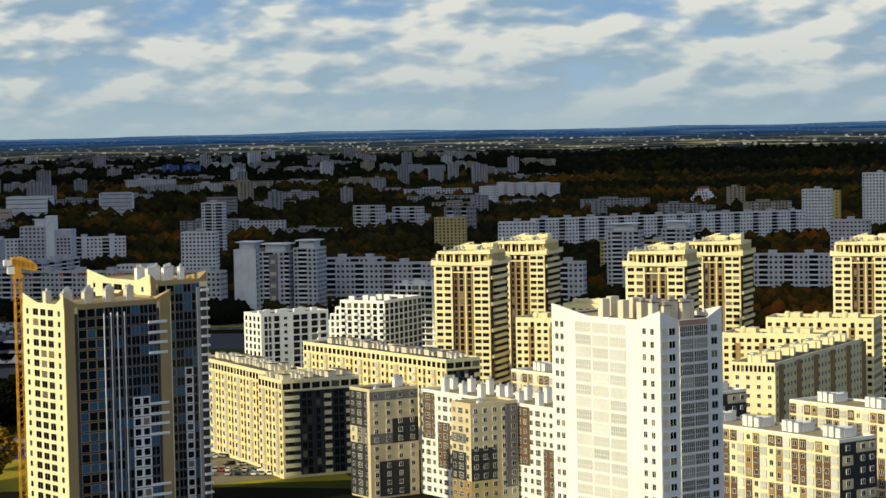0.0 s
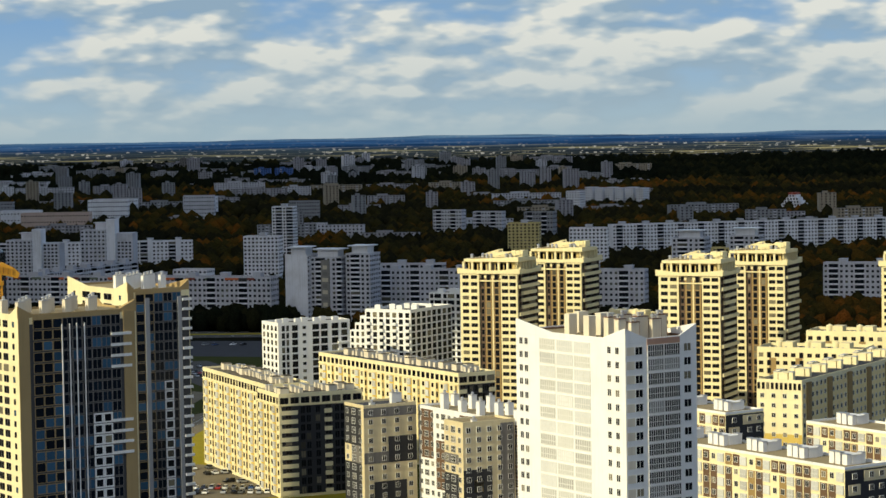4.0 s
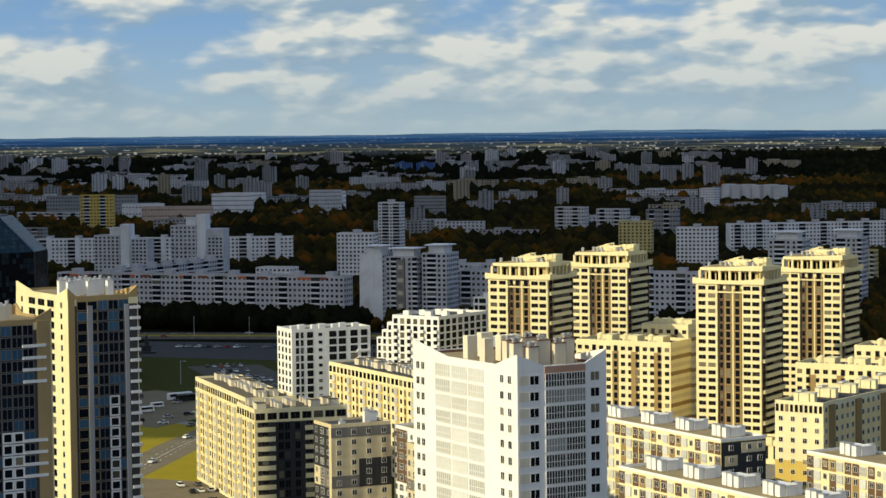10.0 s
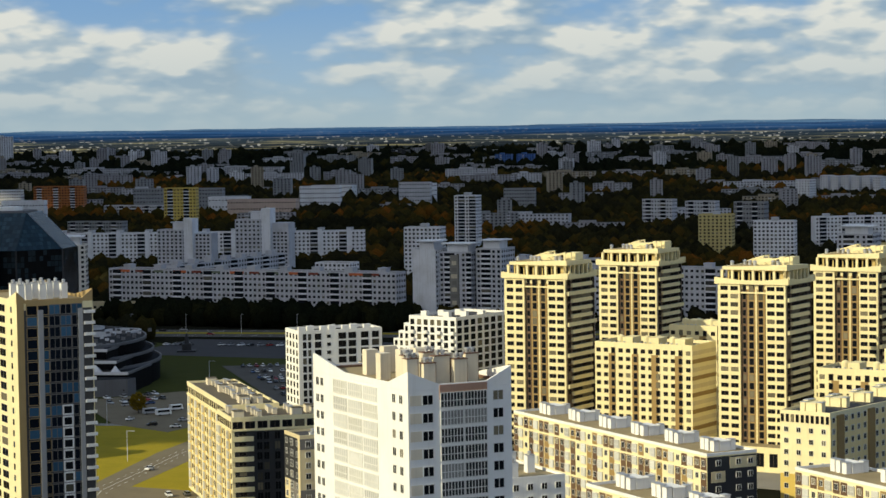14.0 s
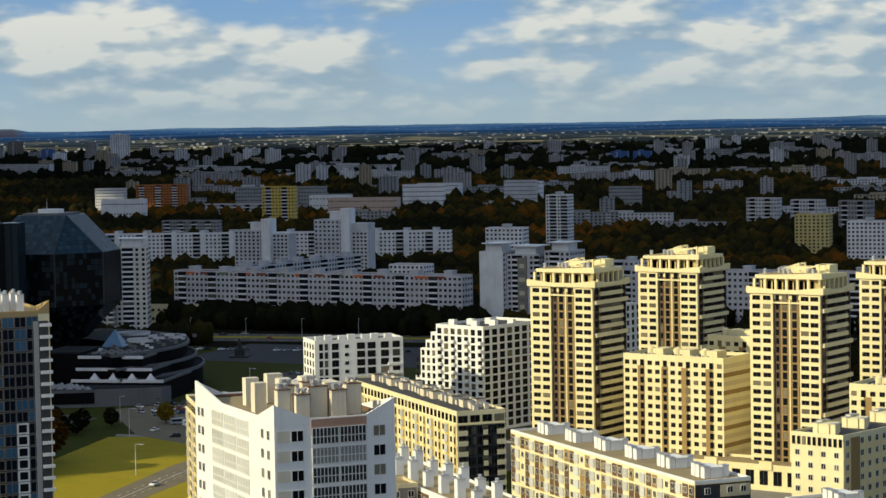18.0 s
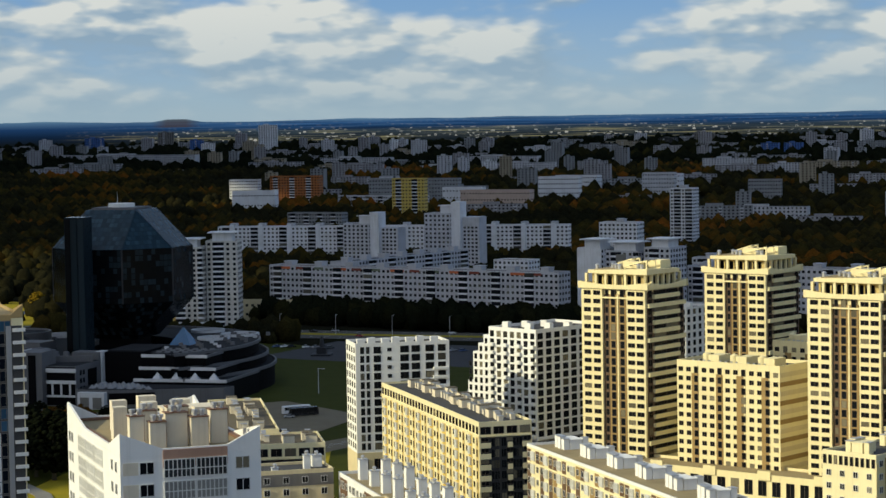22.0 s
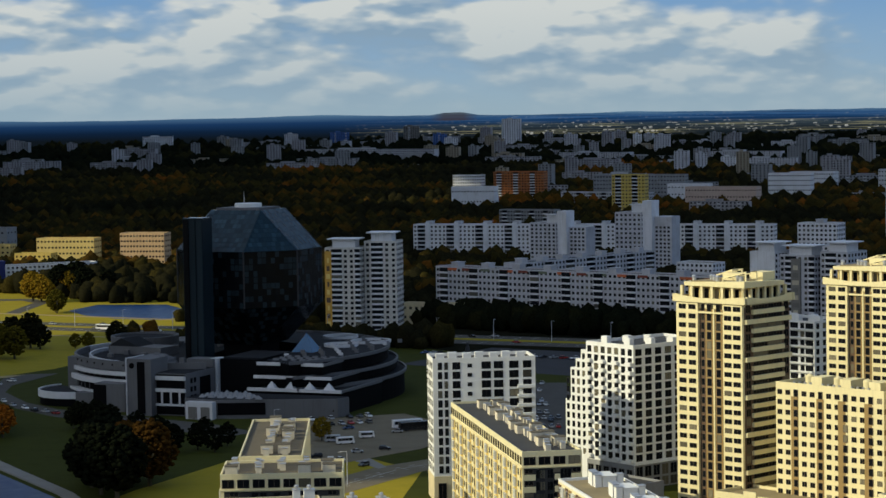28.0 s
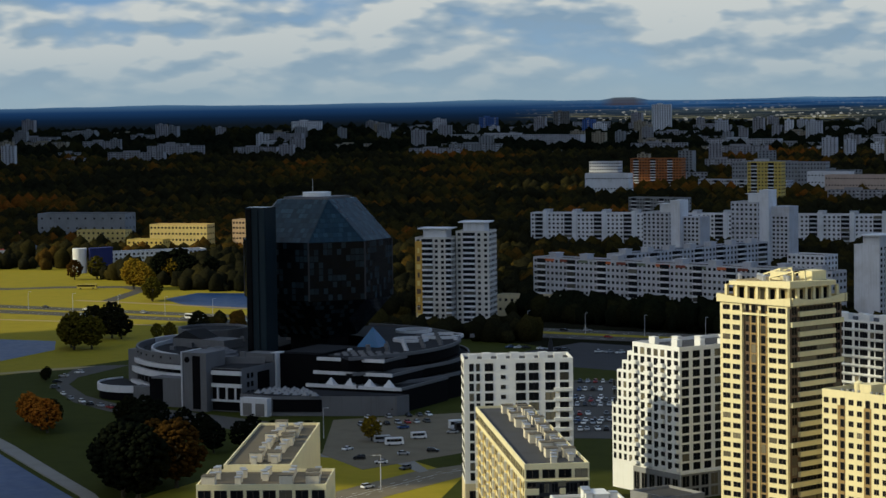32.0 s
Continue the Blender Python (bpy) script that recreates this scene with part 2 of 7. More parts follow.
def leaf_mat(name, stops, rough=0.7):
    m = bpy.data.materials.new(name)
    m.use_nodes = True
    N = Nodes(m.node_tree)
    ge = N.n("ShaderNodeNewGeometry")
    zone = N.noise(ge.outputs["Position"], 0.0042, 3.0, 0.6)
    mixv = N.math("ADD", N.math("MULTIPLY", ge.outputs["Random Per Island"], 0.30), N.math("MULTIPLY_ADD", zone, 1.9))
    mixv.node.inputs[1].links[0].from_node.inputs[2].default_value = -0.60
    c = N.ramp(mixv, stops)
    fine = N.noise(ge.outputs["Position"], 0.9, 4.0, 0.7)
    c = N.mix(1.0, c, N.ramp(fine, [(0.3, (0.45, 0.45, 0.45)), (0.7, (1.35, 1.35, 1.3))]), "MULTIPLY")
    b = N.n("ShaderNodeBsdfPrincipled", Roughness=rough)
    b.inputs["Specular IOR Level"].default_value = 0.0
    N.set(b.inputs["Base Color"], c)
    N.set(b.inputs["Normal"], N.n("ShaderNodeBump", Strength=0.8, Distance=0.8, Height=fine).outputs[0])
    N.t.links.new(b.outputs[0], N.n("ShaderNodeOutputMaterial").inputs[0])
    MATS[name] = m
    return m


WHITE = mat("white_render", (0.76, 0.76, 0.75), vary=0.05, stain_amt=0.18)
CREAM = mat("cream_render", (0.76, 0.68, 0.42), vary=0.07, stain_amt=0.2)
GOLD = mat("sand_cladding", (0.76, 0.67, 0.39), vary=0.07, stain_amt=0.2)
OCHRE = mat("ochre_cladding", (0.30, 0.20, 0.075), vary=0.1)
OCHRE2 = mat("warm_ochre_strip", (0.60, 0.46, 0.18), vary=0.1)
YELLOW = mat("yellow_render", (0.58, 0.42, 0.10), vary=0.1)
BROWN = mat("brown_cladding", (0.12, 0.07, 0.04), vary=0.15)
BLACK = mat("charcoal_cladding", (0.025, 0.026, 0.03), vary=0.2)
BEIGE = mat("beige_cladding", (0.62, 0.53, 0.33), vary=0.1)
GREYC = mat("grey_cladding", (0.16, 0.15, 0.14), vary=0.12)
PANEL = mat("concrete_panel", (0.50, 0.50, 0.54), vary=0.16, stain_amt=0.45)
PANELW = mat("pale_panel", (0.70, 0.70, 0.73), vary=0.12, stain_amt=0.4)
PANELG = mat("grey_panel", (0.24, 0.245, 0.26), vary=0.15, stain_amt=0.4)
PANELY = mat("yellow_panel", (0.52, 0.42, 0.17), vary=0.1, stain_amt=0.3)
BRICKR = mat("orange_brick", (0.36, 0.12, 0.03), vary=0.15, stain_amt=0.3)
ROOF = mat("bitumen_roof", (0.27, 0.215, 0.115), rough=0.9, vary=0.25, stain_amt=0.4, streak=False)
ROOFM = mat("brown_felt_roof", (0.105, 0.088, 0.06), rough=0.9, vary=0.25, stain_amt=0.4, streak=False)
ROOFD = mat("dark_roof", (0.045, 0.045, 0.048), rough=0.85, vary=0.25, stain_amt=0.4, streak=False)
METAL = mat("galvanised_metal", (0.55, 0.55, 0.56), rough=0.4, metal=0.7, vary=0.1)
SHAFT = mat("shaft_render", (0.66, 0.60, 0.48), vary=0.08, stain_amt=0.3)
PARAPET = mat("parapet_cap", (0.40, 0.24, 0.17), vary=0.1)
RUST = mat("rusty_trim", (0.17, 0.095, 0.06), vary=0.15)
FRAME = mat("window_frame_white", (0.62, 0.62, 0.60), rough=0.5, vary=0.05, streak=False)
FRAMED = mat("window_frame_dark", (0.10, 0.075, 0.055), rough=0.5, vary=0.05, streak=False)
GLASS = glass_mat("window_glass", (0.006, 0.007, 0.009), (0.26, 0.23, 0.16), 0.12, 0.1, False, 0.09)
# blue share of the panes: sky reflection put in as colour
GLASSB = glass_mat("blue_reflection_glass", (0.004, 0.007, 0.013), (0.06, 0.15, 0.26), 0.3, 0.1, False, 0.16)
# near-white base carries the sun's glare on the loggia panes
GLASSW = glass_mat("loggia_glass", (0.52, 0.53, 0.53), (0.74, 0.74, 0.70), 0.5, 0.1, False, 0.3)
GLASSM = glass_mat("bay_glass", (0.03, 0.033, 0.036), (0.36, 0.36, 0.35), 0.3, 0.1, False, 0.25)
GLASSF = glass_mat("far_window_glass", (0.008, 0.009, 0.012), (0.16, 0.15, 0.12), 0.15, 0.2, True, 0.12)
# library glass: lighter, bluer panes have the sky's reflection painted into their colour
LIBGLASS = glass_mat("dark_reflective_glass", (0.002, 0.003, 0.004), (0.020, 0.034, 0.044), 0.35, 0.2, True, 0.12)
LIBROOF = glass_mat("sky_tinted_glass", (0.012, 0.030, 0.046), (0.030, 0.070, 0.10), 0.4, 0.22, True, 0.15)
ASPHALT = mat("asphalt", (0.085, 0.080, 0.072), rough=0.95, vary=0.3, stain_amt=0.3, grain=0.4, streak=False, spec=0.1)
# paler, warmer copy of the asphalt with golden sunlight in its colour
ASPHALT_SUN = mat("sunlit_asphalt", (0.17, 0.145, 0.10), rough=0.95, vary=0.3, stain_amt=0.35, grain=0.4, streak=False, spec=0.1)
PAVE = mat("paving", (0.20, 0.19, 0.17), rough=0.9, vary=0.2, stain_amt=0.3, streak=False)
# one lawn in two tones: sunlit yellow, and dark green with shade painted in
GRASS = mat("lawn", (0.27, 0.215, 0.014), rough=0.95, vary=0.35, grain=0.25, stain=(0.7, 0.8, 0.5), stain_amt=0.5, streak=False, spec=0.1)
GRASS_SHADE = mat("shaded_lawn", (0.040, 0.046, 0.007), rough=0.95, vary=0.4, grain=0.25, stain=(0.6, 0.7, 0.5), stain_amt=0.5, streak=False, spec=0.05)
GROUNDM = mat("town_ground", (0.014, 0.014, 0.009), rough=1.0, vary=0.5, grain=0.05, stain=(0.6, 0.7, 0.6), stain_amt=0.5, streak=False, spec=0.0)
# blue base replaces the sky's reflection; the surface itself hardly reflects
WATER = mat("pond_water", (0.012, 0.038, 0.12), rough=0.35, vary=0.2, grain=0.1, spec=0.03, streak=False)
STONE = mat("pale_stone_cladding", (0.12, 0.12, 0.128), vary=0.08, stain_amt=0.3)
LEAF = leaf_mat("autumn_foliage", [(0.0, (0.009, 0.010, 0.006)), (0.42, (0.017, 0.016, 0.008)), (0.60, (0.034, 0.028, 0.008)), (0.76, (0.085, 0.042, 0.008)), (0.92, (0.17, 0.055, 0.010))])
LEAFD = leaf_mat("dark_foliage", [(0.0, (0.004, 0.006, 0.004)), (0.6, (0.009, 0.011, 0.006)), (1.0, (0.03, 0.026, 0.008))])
LEAFY = leaf_mat("yellow_foliage", [(0.0, (0.10, 0.075, 0.008)), (0.5, (0.20, 0.13, 0.012)), (1.0, (0.26, 0.12, 0.012))])
BARK = mat("bark", (0.05, 0.045, 0.03), rough=0.95, streak=False)

# ---- mesh helpers ----


class MB:
    """Collects faces of one mesh."""

    def __init__(self):
        self.v, self.f, self.m = [], [], []

    def face(self, pts, mi=0):
        n = len(self.v)
        self.v += pts
        self.f.append(tuple(range(n, n + len(pts))))
        self.m.append(mi)

    def box(self, x0, x1, y0, y1, z0, z1, mi=0, T=None, top=None):
        p = [(x0, y0, z0), (x1, y0, z0), (x1, y1, z0), (x0, y1, z0), (x0, y0, z1), (x1, y0, z1), (x1, y1, z1), (x0, y1, z1)]
        if T:
            p = [T(q) for q in p]
        n = len(self.v)
        self.v += p
        for k, q in enumerate(((0, 3, 2, 1), (4, 5, 6, 7), (0, 1, 5, 4), (1, 2, 6, 5), (2, 3, 7, 6), (3, 0, 4, 7))):
            self.f.append(tuple(n + i for i in q))
            self.m.append(top if (k == 1 and top is not None) else mi)

    def prism(self, poly, z0, z1, mi=0, top=None):
        n, k = len(self.v), len(poly)
        z1s = z1 if isinstance(z1, (list, tuple)) else [z1] * k
        self.v += [(x, y, z0) for x, y in poly] + [(x, y, z) for (x, y), z in zip(poly, z1s)]
        for i in range(k):
            j = (i + 1) % k
            self.f.append((n + i, n + j, n + k + j, n + k + i))
            self.m.append(mi)
        self.f.append(tuple(range(n + k, n + 2 * k)))
        self.m.append(mi if top is None else top)
        self.f.append(tuple(range(n + k - 1, n - 1, -1)))
        self.m.append(mi)

    def cyl(self, cx, cy, r0, r1, z0, z1, k=16, mi=0, top=None):
        n = len(self.v)
        for r, z in ((r0, z0), (r1, z1)):
            self.v += [(cx + r * math.cos(2 * math.pi * i / k), cy + r * math.sin(2 * math.pi * i / k), z) for i in range(k)]
        for i in range(k):
            j = (i + 1) % k
            self.f.append((n + i, n + j, n + k + j, n + k + i))
            self.m.append(mi)
        self.f.append(tuple(range(n + k, n + 2 * k)))
        self.m.append(mi if top is None else top)
        self.f.append(tuple(range(n + k - 1, n - 1, -1)))
        self.m.append(mi)

    def ring(self, outer, inner, z0, z1, mi=0):
        """A closed band between two outlines of as many corners."""
        n, k = len(self.v), len(outer)
        for pts, zz in ((outer, z0), (outer, z1), (inner, z1), (inner, z0)):
            self.v += [(x, y, zz) for x, y in pts]
        for r in range(4):
            for i in range(k):
                j, r2 = (i + 1) % k, (r + 1) % 4
                self.f.append((n + r * k + i, n + r * k + j, n + r2 * k + j, n + r2 * k + i))
                self.m.append(mi)

    def mesh(self, name, mats):
        me = bpy.data.meshes.new(name)
        me.from_pydata(self.v, [], self.f)
        for m in mats:
            me.materials.append(m)
        if len(mats) > 1:
            me.polygons.foreach_set("material_index", self.m)
        me.update()
        return me


def thing(name, label, category, x, y, z=0.0, ang=0.0, group="", kind=""):
    e = new(name)
    e.matrix_basis = pose(x, y, z, 0, 0, ang)
    return tagged(e, label, category, group, kind)


def part(name, mb, mats, parent, label="", kind=""):
    me = mb.mesh(name, mats) if isinstance(mb, MB) else mb
    ob = new(name, me)
    ob.parent = parent
    return tagged(ob, label, kind=kind)


def solo(name, mb, mats, label, category, kind=""):
    ob = new(name, mb.mesh(name, mats))
    return tagged(ob, label, category, kind=kind)


WIN = {}
FOOT = []   # plans of the buildings, kept free of trees


def window_mesh(w, h, bars=1, glass=None, frame=None, t=0.09, out=0.07, rail=0.0):
    """A window proud of its wall: frame of thin bars round a pane; x along the wall, y inwards, z up; its middle at the origin."""
    glass, frame = glass or GLASS, frame or FRAME
    key = (w, h, bars, glass.name, frame.name, t, out, rail)
    if key not in WIN:
        b = MB()
        xs = [-w / 2]
        for k in range(bars + 1):
            c = (w - t) / (bars + 1)
            xs += [-w / 2 + t + k * c, -w / 2 + (k + 1) * c]
        xs += [w / 2]
        zs = [-h / 2, -h / 2 + t] + ([-h / 2 + rail, -h / 2 + rail + t] if rail else []) + [h / 2 - t, h / 2]
        nx = len(xs)
        b.v = [(x, -out, z) for z in zs for x in xs]
        for j in range(len(zs) - 1):
            for i in range(nx - 1):
                q = (j * nx + i, j * nx + i + 1, (j + 1) * nx + i + 1, (j + 1) * nx + i)
                if i % 2 and j % 2:
                    n = len(b.v)
                    b.v += [(b.v[p][0], -out + 0.055, b.v[p][2]) for p in q]
                    b.f += [(q[k], q[(k + 1) % 4], n + (k + 1) % 4, n + k) for k in range(4)] + [(n, n + 1, n + 2, n + 3)]
                    b.m += [0, 0, 0, 0, 1]
                else:
                    b.f.append(q)
                    b.m.append(0)
        n, top = len(b.v), (len(zs) - 1) * nx
        rim = (0, nx - 1, top + nx - 1, top)
        b.v += [(b.v[p][0], 0.05, b.v[p][2]) for p in rim]
        b.f += [(rim[(k + 1) % 4], rim[k], n + k, n + (k + 1) % 4) for k in range(4)]
        b.m += [0] * 4
        WIN[key] = b.mesh("window", [frame, glass])
    return WIN[key]


class Block:
    """A building of rectangular plan w by d, h high, its front left corner at (x, y), turned by ang degrees.
    Faces: F front, R right, B back, L left; along a face s runs from left to right as seen from outside."""

    def __init__(self, name, label, x, y, ang, w, d, h, z=0.0, category="apartment building", group=""):
        self.w, self.d, self.h = w, d, h
        self.e = thing(name, label, category, x, y, z, ang, group)
        self.rot = {"F": (0, 0, 0), "R": (w, 0, 90), "B": (w, d, 180), "L": (0, d, 270)}
        self.count = 0
        self.rest = {}
        FOOT.append((x, y, radians(ang), w, d))

    def T(self, face):
        ox, oy, a = self.rot[face]
        c, s = round(math.cos(radians(a))), round(math.sin(radians(a)))
        return lambda p: (ox + c * p[0] - s * p[1], oy + s * p[0] + c * p[1], p[2])

    def put(self, face, s, z, me, name="window", cap=300):
        """A window or other piece at s along the face, its middle at height z."""
        ox, oy, a = self.rot[face]
        x, y, _ = self.T(face)((s, 0, 0))
        if self.count < cap:
            self.count += 1
            o = new(name, me)
            o.parent = self.e
            o.matrix_basis = pose(x, y, z, 0, 0, a)
        else:
            T = self.T(face)
            rest = self.rest.setdefault(tuple(m.name for m in me.materials), (MB(), list(me.materials)))[0]
            n = len(rest.v)
            rest.v += [T((v.co.x + s, v.co.y, v.co.z + z)) for v in me.vertices]
            rest.f += [tuple(n + i for i in p.vertices) for p in me.polygons]
            rest.m += [p.material_index for p in me.polygons]

    def close(self):
        for mb, mats in self.rest.values():
            part("far_glazing", mb, mats, self.e, "", "stuff")

    def body(self, mi_mat, roof=None, parapet=0.9, cap=None, t=0.35):
        b = MB()
        b.box(0, self.w, 0, self.d, 0, self.h - parapet)
        part("wall", b, [mi_mat], self.e)
        b = MB()
        b.box(t, self.w - t, t, self.d - t, self.h - parapet - 0.2, self.h - parapet + 0.05)
        part("roof", b, [roof or ROOF], self.e)
        b = MB()
        b.ring([(0, 0), (self.w, 0), (self.w, self.d), (0, self.d)], [(t, t), (self.w - t, t), (self.w - t, self.d - t), (t, self.d - t)], self.h - parapet + 0.004, self.h)
        part("parapet", b, [cap or mi_mat], self.e)

    def fbox(self, mb, face, s0, s1, y0, y1, z0, z1, mi=0):
        mb.box(s0, s1, y0, y1, z0, z1, mi, self.T(face))


def shafts(bl, spots, z, mat_=None, hood=True):
    """Vent shafts on a roof: each a rendered box with a cap; spots are (x, y, sx, sy, height)."""
    for x, y, sx, sy, hh in spots:
        b = MB()
        b.box(x - sx / 2, x + sx / 2, y - sy / 2, y + sy / 2, z, z + hh)
        s = part("vent_shaft", b, [mat_ or SHAFT], bl.e)
        if hood:
            b = MB()
            b.box(x - sx / 2 - 0.12, x + sx / 2 + 0.12, y - sy / 2 - 0.12, y + sy / 2 + 0.12, z + hh + 0.01, z + hh + 0.16)
            b.cyl(x, y, 0.45, 0.45, z + hh + 0.16, z + hh + 0.75, 8)
            b.cyl(x, y, 0.6, 0.3, z + hh + 0.8, z + hh + 1.05, 8)
            part("cowl", b, [METAL], s)


def piece(B, name, face, s0, s1, y0, z0, z1, m, parent=None, label=""):
    """A flat panel or box on a face, standing out by -y0."""
    b = MB()
    B.fbox(b, face, s0, s1, y0, -0.003, z0, z1)
    return part(name, b, [m], parent or B.e, label)


# ---- ground and water ----
g = MB()
rad = [0, 60, 120, 200, 300, 420, 560, 720, 900, 1100, 1350, 1600, 1900, 2200, 2500, 2800, 3100, 3400, 3700, 3950, 4150, 4350, 4550, 4700, 4800, 4880]


def ground_z(x, y):
    """Flat by the town, then rising gently towards the far edge."""
    r = math.hypot(x, y + 300)
    return 0.0 if r < 2300 else 48.0 * ((r - 2300) / 2580) ** 1.2


ga = [radians(-180 + 360 * k / 72) for k in range(72)]
g.v = [(0, -300, 0)] + [(r * math.sin(a), -300 + r * math.cos(a), ground_z(r * math.sin(a), -300 + r * math.cos(a))) for r in rad[1:] for a in ga]
for k in range(72):
    g.f.append((0, 1 + (k + 1) % 72, 1 + k))
for i in range(len(rad) - 2):
    for k in range(72):
        a, b_ = 1 + i * 72 + k, 1 + i * 72 + (k + 1) % 72
        g.f.append((a, b_, b_ + 72, a + 72))
g.m = [0] * len(g.f)
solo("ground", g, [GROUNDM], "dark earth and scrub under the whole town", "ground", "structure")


def sheet(name, poly, z, material, label, category):
    b = MB()
    b.prism(poly, -0.05, z)
    return solo(name, b, [material], label, category, "structure")


# ---- the tall white tower and its two twins ----


TAN = mat("tan_cladding", (0.36, 0.26, 0.12), vary=0.1)
MULL = mat("pale_mullion", (0.30, 0.31, 0.33), rough=0.5, vary=0.08, streak=False)


def butterfly_tower(name, label, x, y, ang, w, d, h, wallm, kind, floors, group="tower blocks"):
    """A tower whose roof line dips between raised corners: a bright flank with loggias, and an end face with a tall glazed bay."""
    B = Block(name, label, x, y, ang, w, d, h, group=group)
    fh = (h - 4.0) / floors
    dip = 2.3
    white = kind == "white"
    a0, a1 = (w * 0.30, w * 0.76) if white else (w * 0.12, w * 0.86)
    b = MB()
    b.box(0, w, 0, d, 0, h - dip - 0.9)
    part("wall", b, [wallm], B.e)
    for f, L in (("F", w), ("R", d), ("B", w), ("L", d)):
        t = B.T(f)
        s1, s2 = (a0, a1) if f in "FB" else (L * 0.34, L * 0.80)
        e0 = 0.0 if f in "FB" else 0.36
        b = MB()
        prof = [(e0, h), (s1, h - dip), (s2, h - dip), (L - e0, h)]
        n = 4
        for yy in (0.0, 0.35):
            b.v += [t((p, yy, z)) for p, z in prof] + [t((p, yy, h - dip - 0.88)) for p, z in prof]
        for i in range(3):
            b.f += [(8 * 0 + i, 4 + i, 5 + i, 1 + i), (8 + i, 9 + i, 13 + i, 12 + i), (i, i + 1, 9 + i, 8 + i), (4 + i, 12 + i, 13 + i, 5 + i)]
        b.f += [(0, 8, 12, 4), (3, 7, 15, 11)]
        b.m = [0] * len(b.f)
        # dark towers: tan off the sunlit flank, shade painted into the parapet colour
        part("raised_parapet", b, [wallm if white or f == "L" else TAN], B.e)
    b = MB()
    b.box(0.4, w - 0.4, 0.4, d - 0.4, h - dip - 0.85, h - dip - 0.6)
    part("roof", b, [ROOF], B.e)
    b = MB()
    B.fbox(b, "F", a0, a1, -0.12, -0.003, h - dip - 2.6, h - dip - 0.2)
    part("bay_head", b, [PARAPET if white else TAN], B.e, "rusty brown band over the glazed bay" if white else "")
    glass, frame = (GLASS, FRAME) if white else (GLASSB, MULL)
    if not white:
        b = MB()
        B.fbox(b, "F", 0.02 * w, 0.985 * w, -0.1, -0.003, 1.0, h - dip - 2.65)
        part("grey_front", b, [mat("graphite_cladding", (0.05, 0.05, 0.053), vary=0.15)], B.e, "dark grey cladding of the end face")
        b = MB()
        B.fbox(b, "F", 0.0, 0.09 * w, -0.3, -0.105, 1.0, h - dip - 0.5)
        part("tan_edge", b, [TAN], B.e, "tan corner strip")
    bayw = a1 - a0
    npan = 2 if white else max(5, int(bayw / 2.7))
    pw = bayw / npan
    pane = window_mesh(round(pw - 0.15, 2), round(fh - 0.42, 2), 6 if white else 0, GLASSM if white else GLASSB, frame if white else TAN, 0.13, 0.24, 1.1 if white else 0.0)
    win1 = window_mesh(2.0, 1.7, 1, glass, frame, 0.09, 0.08 if white else 0.24)
    for k in range(floors - 1, -1, -1):
        z = 0.4 + fh * (k + 0.55)
        for i in range(npan):
            f = (a0 + pw * (i + 0.5)) / w
            if white or f < 0.36:
                me = pane
            elif 0.62 < f < 0.76 and k < floors * 0.62:
                me = window_mesh(round(pw - 0.1, 2), round(fh - 0.2, 2), 0, GLASS, WHITE, 0.42, 0.24)
            else:
                me = window_mesh(round(pw - 0.1, 2), round(fh - 0.3, 2), 1, GLASSB, GREYC, 0.14, 0.24)
            B.put("F", a0 + pw * (i + 0.5), z - 0.1, me, "loggia_glazing", 200)
        if white:
            B.put("F", a0 * 0.62, z + 0.1, win1, "window", 200)
            B.put("F", a1 + (w - a1) * 0.45, z + 0.1, win1, "window", 200)
            piece(B, "shade_panel", "F", a0 * 0.06, a0 * 0.42, -0.04, z - 0.75, z + 0.95, SHAFT)
        else:
            if w > 30 and k % 8 < 4:
                continue
            if w > 30:
                piece(B, "balcony_slab", "F", w * 0.775, w * 0.95, -0.6, z - fh * 0.5, z - fh * 0.5 + 0.75, WHITE)
            else:
                piece(B, "balcony_slab", "F", a1 + 0.3, w + 0.4, -0.7, z - fh * 0.5, z - fh * 0.5 + 0.8, WHITE)
    if not white and w < 30:
        for s0, s1 in ((0.27, 0.34), (0.80, 0.86)):
            piece(B, "grey_pier", "F", s0 * w, s1 * w, -0.45, 1, h - dip - 2.7, MULL, None, "grey rendered pier")
    if w > 30:
        for s, top in ((0.36, 3), (0.425, 3), (0.485, 3), (0.55, 3)):
            b = MB()
            B.fbox(b, "F", s * w - 0.12, s * w + 0.12, -0.5, -0.105, 1, h - dip - top)
            part("white_rib", b, [WHITE], B.e, "white vertical rib")
        piece(B, "tan_pier", "F", 0.885 * w, 0.985 * w, -0.34, 1, h - dip - 0.5, TAN, None, "tan clad pier")
    win2 = window_mesh(1.25, 1.5, 1, glass, FRAME if white else BLACK)
    if white:
        lp = window_mesh(round(d * 0.145, 2), round(fh - 0.5, 2), 6, GLASSW, FRAME, 0.2, 0.12, 0.95)
        for k in range(floors - 1, -1, -1):
            z = 0.4 + fh * (k + 0.55)
            for s in (0.05, 0.10, 0.86, 0.93):
                B.put("L", d * s, z + 0.15, win2, "window", 200)
            for s in (0.30, 0.46, 0.62):
                B.put("L", d * s, z, lp, "loggia_glazing", 200)
    else:
        nl = 5
        for k in range(floors - 1, -1, -1):
            for i in range(nl):
                B.put("L", d * (0.12, 0.32, 0.5, 0.68, 0.88)[i], 0.4 + fh * (k + 0.55), window_mesh(round(d * 0.125, 2), 1.9, 1, GLASS, GREYC) if i % 4 else win2, "window", 200)
    B.close()
    return B


